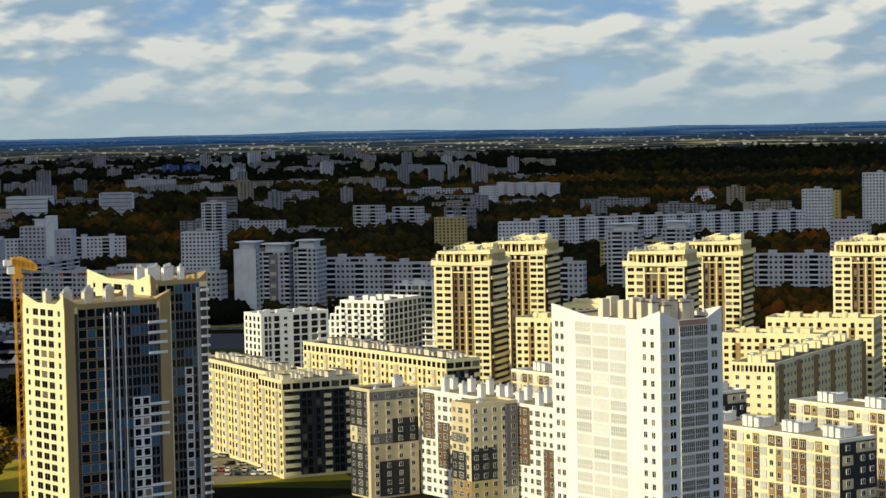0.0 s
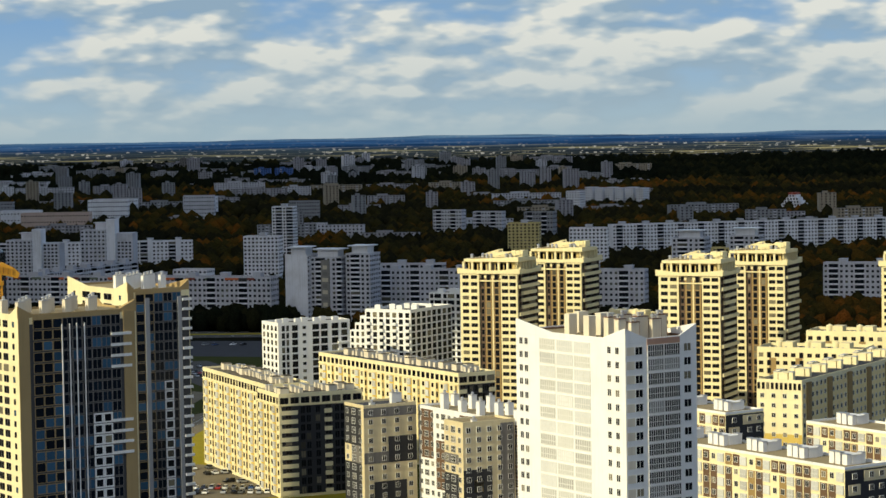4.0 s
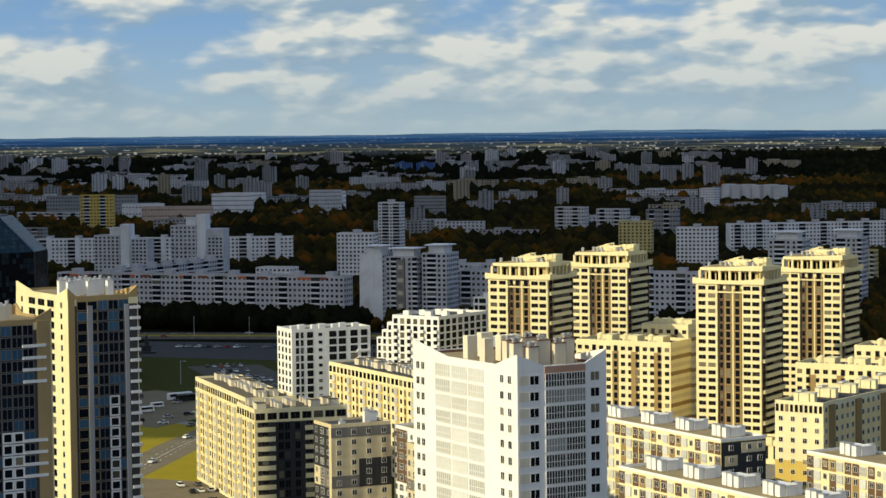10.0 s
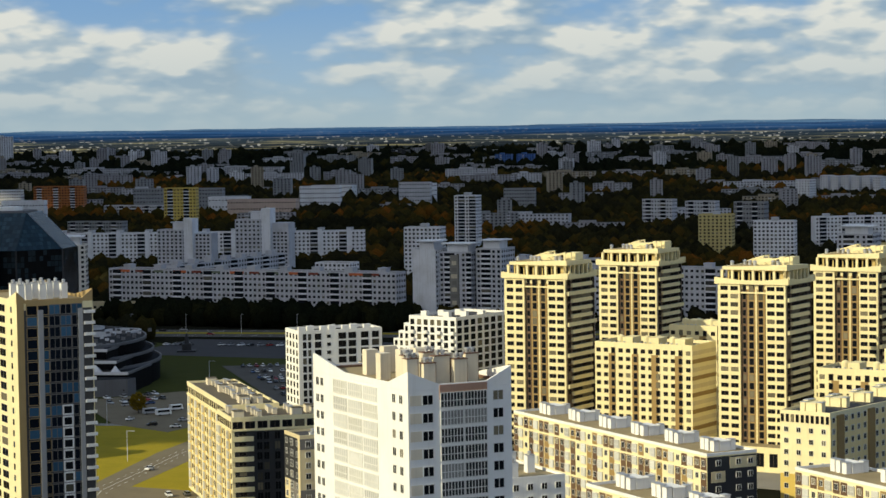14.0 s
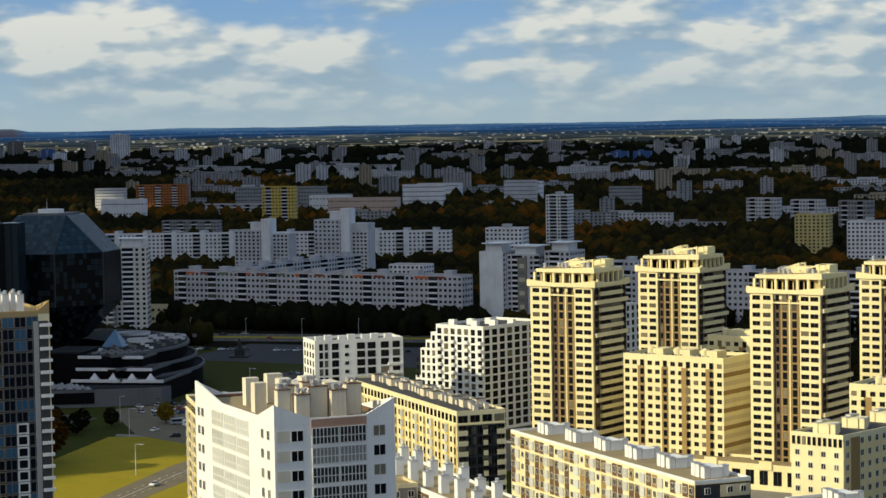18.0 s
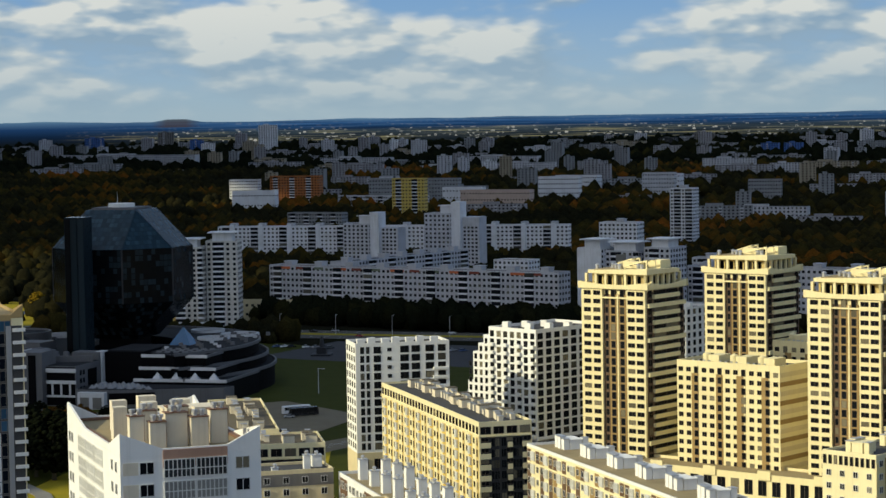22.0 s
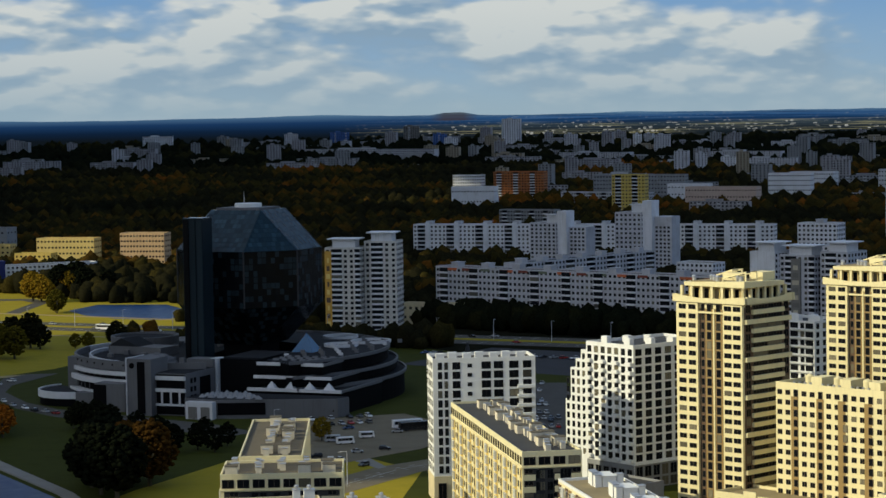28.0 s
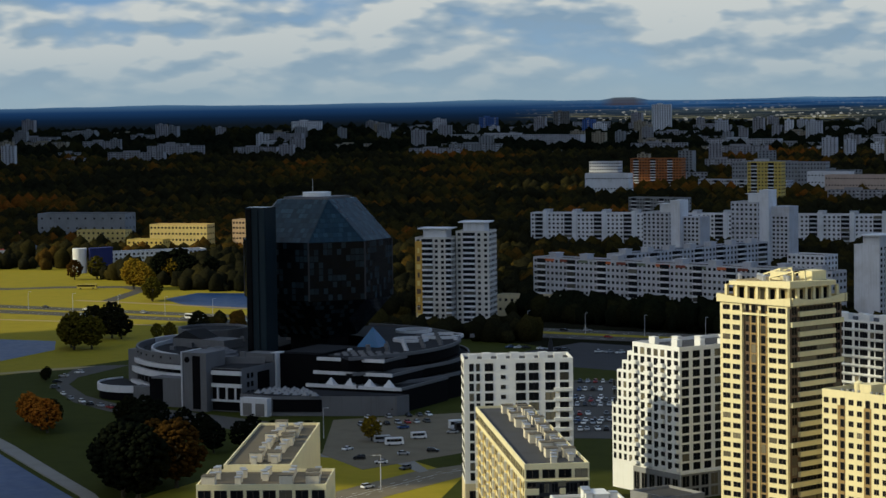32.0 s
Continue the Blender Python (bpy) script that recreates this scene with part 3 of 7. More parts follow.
WT = butterfly_tower("white_tower", "tall white rendered apartment tower with glazed loggias", -18.3, -46.8, 25, 19.4, 38.5, 78.6, WHITE, "white", 25)
shafts(WT, [(3.5, 6, 2.0, 1.5, 4.4), (6.2, 5, 2.2, 1.6, 3.6), (9.0, 6, 3.0, 1.6, 4.6), (12.0, 5, 2.4, 1.8, 4.0), (15.2, 7, 2.4, 1.8, 4.6), (3.2, 16, 1.9, 1.9, 4.6), (6.5, 13, 2.4, 1.6, 4.2), (8.0, 18, 2.0, 2.0, 4.8), (11, 14, 3.0, 1.7, 4.4), (15, 16, 2.2, 2.2, 4.0), (5.0, 25, 2.2, 1.7, 4.4), (9.5, 27, 2.6, 1.7, 4.6), (14, 24, 2.2, 2.2, 4.2)], 78.6 - 2.9, None, False)
for x, y, sx, sy, hh in ((3.5, 6, 2.0, 1.5, 4.4), (6.2, 5, 2.2, 1.6, 3.6), (9.0, 6, 3.0, 1.6, 4.6), (12.0, 5, 2.4, 1.8, 4.0), (15.2, 7, 2.4, 1.8, 4.6), (6.5, 13, 2.4, 1.6, 4.2), (11, 14, 3.0, 1.7, 4.4)):
    b = MB()                                     # rusty lids of the nearer shafts, each with two metal cowls
    b.box(x - sx / 2 - 0.12, x + sx / 2 + 0.12, y - sy / 2 - 0.12, y + sy / 2 + 0.12, 75.704 + hh, 75.86 + hh)
    b.box(x + sx / 2 + 0.004, x + sx / 2 + 0.05, y - sy / 2 - 0.05, y + sy / 2 + 0.05, 75.7, 75.7 + hh)
    lid = part("shaft_lid", b, [RUST], WT.e, "rusty brown shaft lid")
    for q in (-0.5, 0.5):
        b = MB()
        b.cyl(x + q, y, 0.3, 0.3, 75.864 + hh, 76.3 + hh, 10)
        b.cyl(x + q, y, 0.46, 0.46, 76.304 + hh, 76.7 + hh, 10)
        part("cowl", b, [METAL], lid)
b = MB()
b.ring([(0.36, 0.36), (19.04, 0.36), (19.04, 38.1), (0.36, 38.1)], [(1.1, 1.1), (18.3, 1.1), (18.3, 37.4), (1.1, 37.4)], 75.75, 76.1)
part("roof_flashing", b, [RUST], WT.e, "rusty brown roof edge")
b = MB()
b.box(10.5, 17.5, 17.5, 22.5, 75.7, 79.0)
b.box(10.2, 17.8, 17.2, 22.8, 79.004, 79.3)
part("lift_hut", b, [SHAFT], WT.e)
DT = butterfly_tower("dark_tower", "tall apartment tower with cream flank and grey glazed end", -114.6, 173.5, 25, 20.5, 41, 77.4, CREAM, "dark", 25)
shafts(DT, [(3 + 2.9 * i, 6 + 3.4 * j, 1.7, 1.7, 4.2) for i in range(5) for j in range(4) if (i + j) % 2 == 0], 77.4 - 2.9, WHITE)
DT2 = butterfly_tower("dark_tower", "broad dark apartment tower with cream flank and blue glazing", -145.2, 97, 26, 34.5, 24, 76.6, CREAM, "dark", 25)
shafts(DT2, [(3 + 3.4 * i, 5 + 5 * j, 1.8, 1.8, 3.6) for i in range(8) for j in range(3) if (i + j) % 2 == 0], 76.6 - 2.9)



def roof_clutter(B, rows, z, m=SHAFT):
    """Groups of white vents beside low lift huts along a roof; rows of x, y, hut length."""
    for x, y, l in rows:
        b = MB()
        b.box(x - 1.6, x + 1.6, y - l / 2, y + l / 2, z, z + 2.4)
        b.box(x - 1.75, x + 1.75, y - l / 2 - 0.15, y + l / 2 + 0.15, z + 2.404, z + 2.6)
        part("lift_hut", b, [m], B.e)
        for k, (dx, dy) in enumerate(((-2.6, -l * 0.35), (-2.7, l * 0.02), (2.7, -l * 0.3), (-2.5, l * 0.4))):
            b = MB()
            hh = 2.7 + 0.35 * (k % 2)
            b.box(x + dx - 0.75, x + dx + 0.75, y + dy - 0.9, y + dy + 0.9, z, z + hh)
            s = part("vent_shaft", b, [WHITE if m is WHITE else m], B.e)
            b = MB()
            b.box(x + dx - 0.9, x + dx + 0.9, y + dy - 1.05, y + dy + 1.05, z + hh + 0.004, z + hh + 0.14)
            part("cap", b, [METAL], s)


def sand_tower(x, y, label, limit):
    """A sand-coloured tower: two window bays about a brown glazed recess in front, banded loggias on the flank, a pillared crown."""
    h, w, d, n = 63.5, 25.0, 22.0, 22
    B = Block("sand_tower", label, x, y, -33, w, d, h, group="sand towers")
    b = MB()
    b.box(0, w, 0, d, 0, h - 1.4)
    part("wall", b, [GOLD], B.e)
    fh = (h - 2.0) / n
    piece(B, "brown_recess", "F", 0.33 * w, 0.71 * w, -0.05, 0.5, h - 3, BROWN, None, "ochre brown recess")
    piece(B, "glazed_bay", "F", 0.43 * w, 0.69 * w, -0.45, 0.5, h - 3, OCHRE, None, "ochre brown glazed bay")
    for s0, s1 in ((0.0, 0.33), (0.71, 1.0)):
        piece(B, "window_bay", "F", s0 * w, s1 * w, -0.95, 0.0, h - 1.5, GOLD)
    piece(B, "pier", "F", 0.555 * w, 0.565 * w + 0.25, -0.75, 0.5, h - 3, GOLD)
    piece(B, "brown_wall", "R", 0.0, d, -0.05, 0.5, h - 2, BROWN, None, "dark brown wall behind the loggias")
    pair = window_mesh(2.75, 1.5, 1, GLASS, FRAMED, 0.09, 1.02)
    tall = window_mesh(1.75, 2.35, 0, GLASS, FRAMED, 0.12, 0.55)
    slim = window_mesh(1.3, 2.1, 0, GLASS, FRAMED, 0.1, 0.12)
    strip_ = window_mesh(7.0, 1.5, 4, GLASS, FRAMED, 0.12, 0.3)
    side = window_mesh(2.3, 2.3, 1, GLASS, FRAMED, 0.1, 0.14)
    for k in range(n - 1, -1, -1):
        z = 0.6 + fh * (k + 0.55)
        for s in (0.095, 0.245, 0.785, 0.92):
            B.put("F", s * w, z + 0.05, pair, "window", limit)
        for s in (0.49, 0.63):
            B.put("F", s * w, z, tall, "window", limit)
        B.put("F", 0.38 * w, z, slim, "window", limit)
        for s in (0.335, 0.665):
            B.put("R", s * d, z + 0.35, strip_, "loggia_glazing", limit)
        for s in (0.08, 0.92):
            B.put("R", s * d, z, side, "window", limit)
        z0 = z - fh * 0.55
        piece(B, "balcony_band", "R", (0.15 if k % 4 else 0.0) * d, (0.84 if k % 4 else 1.0) * d, -0.95, z0 - 0.1, z0 + 1.25, GOLD)
    for k in (21,):
        piece(B, "belt", "F", 0, w, -1.1, 0.6 + fh * k - 0.15, 0.6 + fh * k + 0.35, GOLD)
    # solid parapet that rises towards the corners
    for f, L in (("F", w), ("R", d), ("L", d), ("B", w)):
        t = B.T(f)
        b = MB()
        lo = 1.2 if f in "FB" else 0.0
        prof = [(-lo, h + 1.1), (L * 0.33, h + 0.2), (L * 0.67, h + 0.2), (L + lo, h + 1.1)]
        for yy in (-1.2, -0.7):
            b.v += [t((p, yy, z_)) for p, z_ in prof] + [t((p, yy, h - 1.2)) for p, z_ in prof]
        for i in range(3):
            b.f += [(i, 4 + i, 5 + i, 1 + i), (8 + i, 9 + i, 13 + i, 12 + i), (i, i + 1, 9 + i, 8 + i), (4 + i, 12 + i, 13 + i, 5 + i)]
        b.f += [(0, 8, 12, 4), (3, 7, 15, 11)]
        b.m = [0] * len(b.f)
        part("parapet", b, [GOLD], B.e)
    b = MB()
    b.box(-0.69, w + 0.69, -0.69, d + 0.69, h - 1.39, h - 0.6)
    part("terrace_floor", b, [ROOF], B.e)
    # crown storey set back, with pillars and a lid
    b = MB()
    b.box(2.2, w - 2.2, 2.2, d - 2.2, h - 0.596, h + 3.4)
    part("crown_wall", b, [OCHRE2], B.e)
    for f, L in (("F", w), ("R", d)):
        for q in range(5):
            b = MB()
            B.fbox(b, f, 3.0 + q * (L - 6.0) / 5, 2.4 + (q + 1) * (L - 6.0) / 5, 2.1, 2.197, h - 0.3, h + 2.9)
            part("crown_glazing", b, [GLASS], B.e)
    for i in range(7):
        for px, py in ((0.9 + i * (w - 1.8) / 6, 0.9), (w - 0.9, 0.9 + i * (d - 1.8) / 6)):
            if py != 0.9 and i == 0:
                continue
            b = MB()
            b.box(px - 0.45, px + 0.45, py - 0.45, py + 0.45, h - 0.596, h + 3.6)
            part("crown_pillar", b, [GOLD], B.e)
    b = MB()
    b.prism([(0.2, 2.6), (2.6, 0.2), (w - 2.2, 0.0), (w + 0.2, 0.0), (w + 0.2, d - 2.6), (w - 2.6, d), (0.2, d)], h + 3.604, [h + 4.6, h + 4.6, h + 4.8, h + 5.6, h + 4.8, h + 4.7, h + 4.6])
    part("crown_lid", b, [GOLD], B.e)
    b = MB()
    b.box(2.8, w - 2.9, 2.8, d - 2.8, h + 4.6, h + 4.95)
    part("roof", b, [ROOF], B.e)
    z = h + 4.95
    for px, py, sx, sy, hh in ((10, 9, 6, 4, 2.2), (17, 13, 5, 6, 2.6), (6, 15, 3, 3, 1.5)):
        b = MB()
        b.box(px, px + sx, py, py + sy, z, z + hh)
        part("lift_hut", b, [GOLD], B.e)
    for px, py, sx in ((5.0, 11, 7.0), (13.0, 5, 9.0)):
        for qy in (py, py + 5):                      # two leaning beams on posts, and slats across
            b = MB()
            b.v = [(px, qy, z + 0.7), (px + sx, qy, z + 2.8), (px + sx, qy + 0.4, z + 2.8), (px, qy + 0.4, z + 0.7)]
            b.v += [(v[0], v[1], v[2] + 0.4) for v in b.v]
            b.f = [(0, 3, 2, 1), (4, 5, 6, 7), (0, 1, 5, 4), (1, 2, 6, 5), (2, 3, 7, 6), (3, 0, 4, 7)]
            b.m = [0] * 6
            part("pergola_beam", b, [GOLD], B.e)
            b = MB()
            b.box(px + sx - 0.5, px + sx - 0.05, qy, qy + 0.4, z - 0.3, z + 2.8)
            b.box(px + 0.05, px + 0.4, qy, qy + 0.4, z - 0.3, z + 0.85)
            part("pergola_post", b, [GOLD], B.e)
        b = MB()
        for q in range(5):
            fx = px + 0.3 + (sx - 0.7) * q / 4
            b.box(fx, fx + 0.3, py + 0.404, py + 4.996, z + 0.85 + 2.1 * q / 4, z + 1.05 + 2.1 * q / 4)
        part("pergola_slats", b, [ROOFD if sx > 8 else GOLD], B.e)
    for k in range(7):
        b = MB()
        px, py = 3.4 + 2.7 * k, 3.6 + (k * 5 % 7)
        b.cyl(px, py, 0.6, 0.6, z - 0.3, z + 1.2, 10)
        b.cyl(px, py, 0.85, 0.3, z + 1.204, z + 1.7, 10)
        part("vent_pipe", b, [METAL], B.e)
    B.close()
    return B


for (gx, gy), lim, gl in zip(((27, 415), (97.8, 368), (68.4, 481), (142.4, 425.8), (197, 389)), (150, 100, 40, 30, 10), ("front", "tall", "rear", "rear", "outer")):
    sand_tower(gx, gy, "sand-coloured apartment tower with brown strips and pillared crown", lim)


def sand_block(x, y, ang, w, d, h, n, cols, strips, label, cap=30):
    """A lower block of the same quarter, with square windows, strips and a banded end wall."""
    B = Block("sand_block", label, x, y, ang, w, d, h, group="sand blocks")
    B.body(GOLD, ROOFD, 1.2)
    fh = (h - 2.4) / n
    sq, slim = window_mesh(1.75, 1.5, 1, GLASS, FRAMED), window_mesh(1.5, 2.1, 0, GLASS, FRAMED, 0.1, 0.24)
    for s in strips:
        piece(B, "brown_strip", "F", s * w - 1.3, s * w + 1.3, -0.1, 1, h - 4, OCHRE, None, "ochre brown window strip")
    for k in range(n - 1, -1, -1):
        z = 0.8 + fh * (k + 0.55)
        for i in range(cols):
            s = (i + 0.5) / cols
            near = any(abs(s - q) * w < 1.6 for q in strips)
            B.put("F", s * w, z, slim if near else sq, "window", cap)
        piece(B, "wall_band", "R", 0, d, -0.12, z - 0.75, z + 0.7, OCHRE if k % 2 else BEIGE)
    B.close()
    z = h - 1.1
    for i in range(3):
        b = MB()
        b.box(w * (0.2 + 0.27 * i), w * (0.2 + 0.27 * i) + 4, d * 0.35, d * 0.7, z, z + 2.4)
        part("lift_hut", b, [GOLD], B.e)
        b = MB()
        b.cyl(w * (0.17 + 0.27 * i), d * 0.4, 1.3, 1.3, z, z + 2.6, 14)
        b.cyl(w * (0.17 + 0.27 * i), d * 0.4, 1.3, 0.2, z + 2.604, z + 3.2, 14)
        part("water_tank", b, [GOLD], B.e)
        for k in range(4):
            b = MB()
            b.cyl(w * (0.1 + 0.27 * i) + 2 * k, d * 0.2, 0.4, 0.4, z, z + 1.1, 8)
            part("vent_pipe", b, [METAL], B.e)
    return B


sand_block(57.5, 396, -35, 38.6, 18.7, 40.4, 13, 13, (0.18, 0.42, 0.62, 0.86), "sand-coloured block with square windows and banded end", 169)
sand_block(122, 318, -33, 40, 18, 38, 12, 13, (0.15, 0.4, 0.65, 0.88), "sand-coloured block beside the towers with roof tanks")
sand_block(150, 345, -33, 44, 18, 41, 13, 13, (0.2, 0.5, 0.8), "sand-coloured block behind the lower one")
sand_block(90, 440, -35, 20, 18, 42, 13, 6, (0.3, 0.7), "narrow sand-coloured block between towers")
# shop podium at the towers' feet
PD = Block("shop_podium", "low sand-coloured shop podium with arched windows", 40, 392, -35, 100, 16, 8.5, category="shops")
PD.body(GOLD, ROOF, 0.9)
for i in range(20):
    PD.put("F", 2.5 + i * 5, 4.2, window_mesh(3.0, 4.6, 1, GLASS, FRAMED), "window")
    if i % 4 == 2:
        piece(PD, "portal", "F", 1 + i * 5, 5.6 + i * 5, -0.5, 6.8, 9.6, GOLD)
sheet("courtyard", [(20, 370), (130, 290), (190, 340), (60, 440)], 0.11, PAVE, "paved yard before the sand towers", "yard")

# ---- long cream blocks with a glazed top storey ----


def cream_wing(x, y, ang, w, d, h, n, label, cl, cf, roof, clutter, limit=300, front=True):
    B = Block("cream_block", label, x, y, ang, w, d, h, group="cream blocks")
    B.body(CREAM, roof, 0.7)
    fh = (h - 2.0) / n
    top = window_mesh(2.1, 2.1, 0, GLASS, FRAMED)
    win = window_mesh(1.45, 1.6, 0, GLASS, FRAMED)
    slit = window_mesh(1.2, 2.1, 0, GLASS, FRAMED, 0.1, 0.16)
    bal = window_mesh(2.2, 2.2, 2, GLASSW, FRAME, 0.1, 0.6, 0.95)
    pitch = d / cl
    piece(B, "ledge", "L", 0, d, -0.35, h - 1.1 - fh, h - 0.8 - fh, CREAM)
    for i in range(cl):
        s = (i + 0.5) * pitch
        B.put("L", s, h - 0.9 - fh * 0.5, top, "window", limit)
        if i % 4 == 3:
            piece(B, "ochre_panel", "L", s - pitch * 0.3, s + pitch * 0.3, -0.09, 1.5, h - 1.3 - fh, OCHRE2, None, "ochre window strip")
        if i % 4 == 1:
            piece(B, "ochre_panel", "L", s - pitch * 0.5, s + pitch * 0.5, -0.09, 1.5, h - 1.3 - fh, YELLOW, None, "warm yellow wall panel behind balconies")
        for k in range(n - 1):
            z = 0.8 + fh * (k + 0.55)
            if i % 4 == 1:
                B.put("L", s, z, bal, "balcony", limit)
            elif i % 4 == 3:
                B.put("L", s, z - 0.1, slit, "window", limit)
            else:
                B.put("L", s, z, win, "window", limit)
    if front:
        pf = w / cf
        piece(B, "dark_front", "F", w * 0.03, w * 0.97, -0.08, 1.0, h - 1.3 - fh, BLACK, None, "charcoal glazed cladding of the end front")
        piece(B, "ledge", "F", 0, w, -0.35, h - 1.1 - fh, h - 0.8 - fh, CREAM)
        for i in range(cf):
            s = (i + 0.5) * pf
            B.put("F", s, h - 0.9 - fh * 0.5, window_mesh(round(pf * 0.8, 2), 2.1, 1, GLASS, FRAMED), "window", limit)
        for k in range(n - 1):
            z = 0.8 + fh * k
            for s0, s1 in ((0.0, 0.22), (0.54, 0.63), (0.82, 1.0)):
                piece(B, "stone_band", "F", s0 * w, s1 * w, -0.3, z, z + 1.45, CREAM)
            for s in (0.28, 0.35, 0.46, 0.69, 0.76):
                B.put("F", s * w, z + fh * 0.5, window_mesh(1.7, 2.3, 1, GLASS, BLACK, 0.09, 0.22), "window", limit)
            for s in (0.11, 0.585, 0.91):
                B.put("F", s * w, z + fh * 0.78, window_mesh(2.2, 1.2, 1, GLASS, FRAMED, 0.09, 0.16), "window", limit)
        piece(B, "glass_strip", "F", 0.375 * w, 0.42 * w, -0.25, 1, h - 1.4 - fh, BLACK)
    z = h - 0.62
    rg = np.random.default_rng(int(abs(x) * 7))
    for cx, cy, l in clutter:
        yy = cy
        while yy < cy + l:
            big = rg.random() < 0.28
            sx, sy, hh = (1.5, 1.7, 2.2) if big else (0.55 + 0.2 * rg.random(), 0.7, 1.3 + 0.8 * rg.random())
            xx = cx + (rg.random() - 0.5) * 1.2
            b = MB()
            b.box(xx - sx, xx + sx, yy - sy, yy + sy, z, z + hh)
            v = part("roof_hut" if big else "vent_shaft", b, [SHAFT], B.e)
            b = MB()
            b.box(xx - sx - 0.1, xx + sx + 0.1, yy - sy - 0.1, yy + sy + 0.1, z + hh + 0.004, z + hh + 0.12)
            part("cap", b, [ROOFM if big else METAL], v)
            yy += (5.2 if big else 2.5) + 1.2 * rg.random()
    B.close()
    return B


cream_wing(-64, 245, 14, 29.5, 22, 34.6, 11, "cream wing with a dark banded front and glazed top storey", 7, 8, ROOFM, [(3, 3, 16), (9, 4, 14), (14.5, 9, 10), (20, 4, 15), (26, 4, 15)], 130)
cream_wing(-66.5, 267.9, 14, 16, 70, 35.5, 11, "long cream block with yellow balcony columns and roof vents", 22, 5, ROOFM, [(7, 3, 62), (11.5, 6, 58)], 210, False)
cream_wing(2.7, 283, 22, 15.3, 103, 35.5, 11, "long cream block with dark roof and rows of vents", 32, 4, ROOFD, [(8, 4, 94), (12, 7, 90)], 220)

# ---- brown and cream slabs ----


def brown_slab(x, y, ang, w, d, h, n, label, bays, dark_end, limit, huts):
    """A slab with a grid of brown panels and white loggias on its long side."""
    B = Block("brown_slab", label, x, y, ang, w, d, h, group="brown slabs")
    B.body(CREAM, ROOF, 0.7, WHITE)
    fh = (h - 2.0) / n
    win = window_mesh(1.5, 1.55, 1, GLASS, FRAME, 0.09, 0.13)
    log = window_mesh(2.5, 2.3, 3, GLASSW, FRAME, 0.12, 0.4, 0.95)
    p = d / bays
    for i in range(bays):
        s = (i + 0.5) * p
        for k in range(n):
            z = 0.9 + fh * (k + 0.55)
            if i % 3 == 1:
                B.put("L", s, z - 0.1, log, "loggia", limit)
            else:
                B.put("L", s, z, win, "window", limit)
        if i % 3 != 1:
            for k in range(0, n, 3):
                if (i + k) % 5 != 3:
                    z = 0.9 + fh * k
                    piece(B, "brown_panel", "L", s - p * 0.44, s + p * 0.44, -0.05, z + 0.1, min(h - 1.2, z + fh * 2.85), BROWN if (i + k) % 4 else OCHRE)
    piece(B, "plinth", "L", 0, d, -0.15, 0, 2.6, GREYC)
    if dark_end:
        piece(B, "charcoal_front", "F", 0.1, w - 0.1, -0.08, 0.5, h - 1.0, BLACK, None, "charcoal cladding of the end wall")
        for k in range(n):
            z = 0.9 + fh * k
            if k % 3 != 1:
                piece(B, "pale_panel", "F", (0.45 if k % 2 else 0.08) * w, (0.98 if k % 2 else 0.36) * w, -0.16, z + 0.2, z + fh - 0.3, BEIGE)
    for k in range(n):
        for s in (0.22, 0.62, 0.86):
            B.put("F", s * w, 0.9 + fh * (k + 0.55), window_mesh(1.5, 1.5, 1, GLASS, FRAME, 0.09, 0.3), "window", limit)
    roof_clutter(B, [(w * 0.6, d * (j + 0.5) / huts, 6.5) for j in range(huts)], h - 0.6, WHITE)
    B.close()
    return B


brown_slab(60.5, 150, 24, 15, 104, 35.2, 10, "cream slab with brown panels, white loggias and charcoal end", 34, True, 190, 6)
brown_slab(58.8, 38.6, 24, 14.5, 80, 34.5, 10, "cream and brown slab with a charcoal end wall", 26, True, 110, 5)
brown_slab(111.6, 57, 24, 15, 80, 34.5, 10, "cream slab with white loggias and big roof vents", 26, False, 80, 4)

# yellow and cream slab
EB = Block("yellow_slab", "cream slab with a warm yellow foot and ochre flank", 92, 221, -41, 16, 93, 37)
EB.body(CREAM, ROOFD, 0.7)
piece(EB, "yellow_foot", "F", 0.05, 15.95, -0.1, 0, 19, YELLOW, None, "warm yellow lower wall")
piece(EB, "ochre_flank", "R", 0.05, 92.9, -0.1, 0, 35, mat("warm_ochre_render", (0.78, 0.64, 0.32), vary=0.1), None, "ochre clad long wall")
for k in range(11):
    z = 1.2 + 3.2 * (k + 0.5)
    for i in range(10 if k == 10 else 4):
        EB.put("F", 16 * (i + 0.5) / (10 if k == 10 else 4), z, window_mesh(0.95, 2.2, 0, GLASS, FRAMED, 0.09, 0.18) if k == 10 else window_mesh(1.4, 1.5, 1, GLASS, FRAME, 0.09, 0.18), "window")
    for i in range(26):
        EB.put("R", 93 * (i + 0.5) / 26, z, window_mesh(1.5, 1.6, 1, GLASS, FRAME, 0.09, 0.2), "window", 100)
for i in range(0, 26, 5):
    piece(EB, "ochre_strip", "R", 93 * (i + 1.0) / 26, 93 * (i + 2.0) / 26, -0.6, 2, 36, OCHRE, None, "brown balcony strip")
roof_clutter(EB, [(8, 6 + 14 * j, 5.5) for j in range(7)], 36.4, CREAM)
EB.close()

# ---- patchwork blocks ----


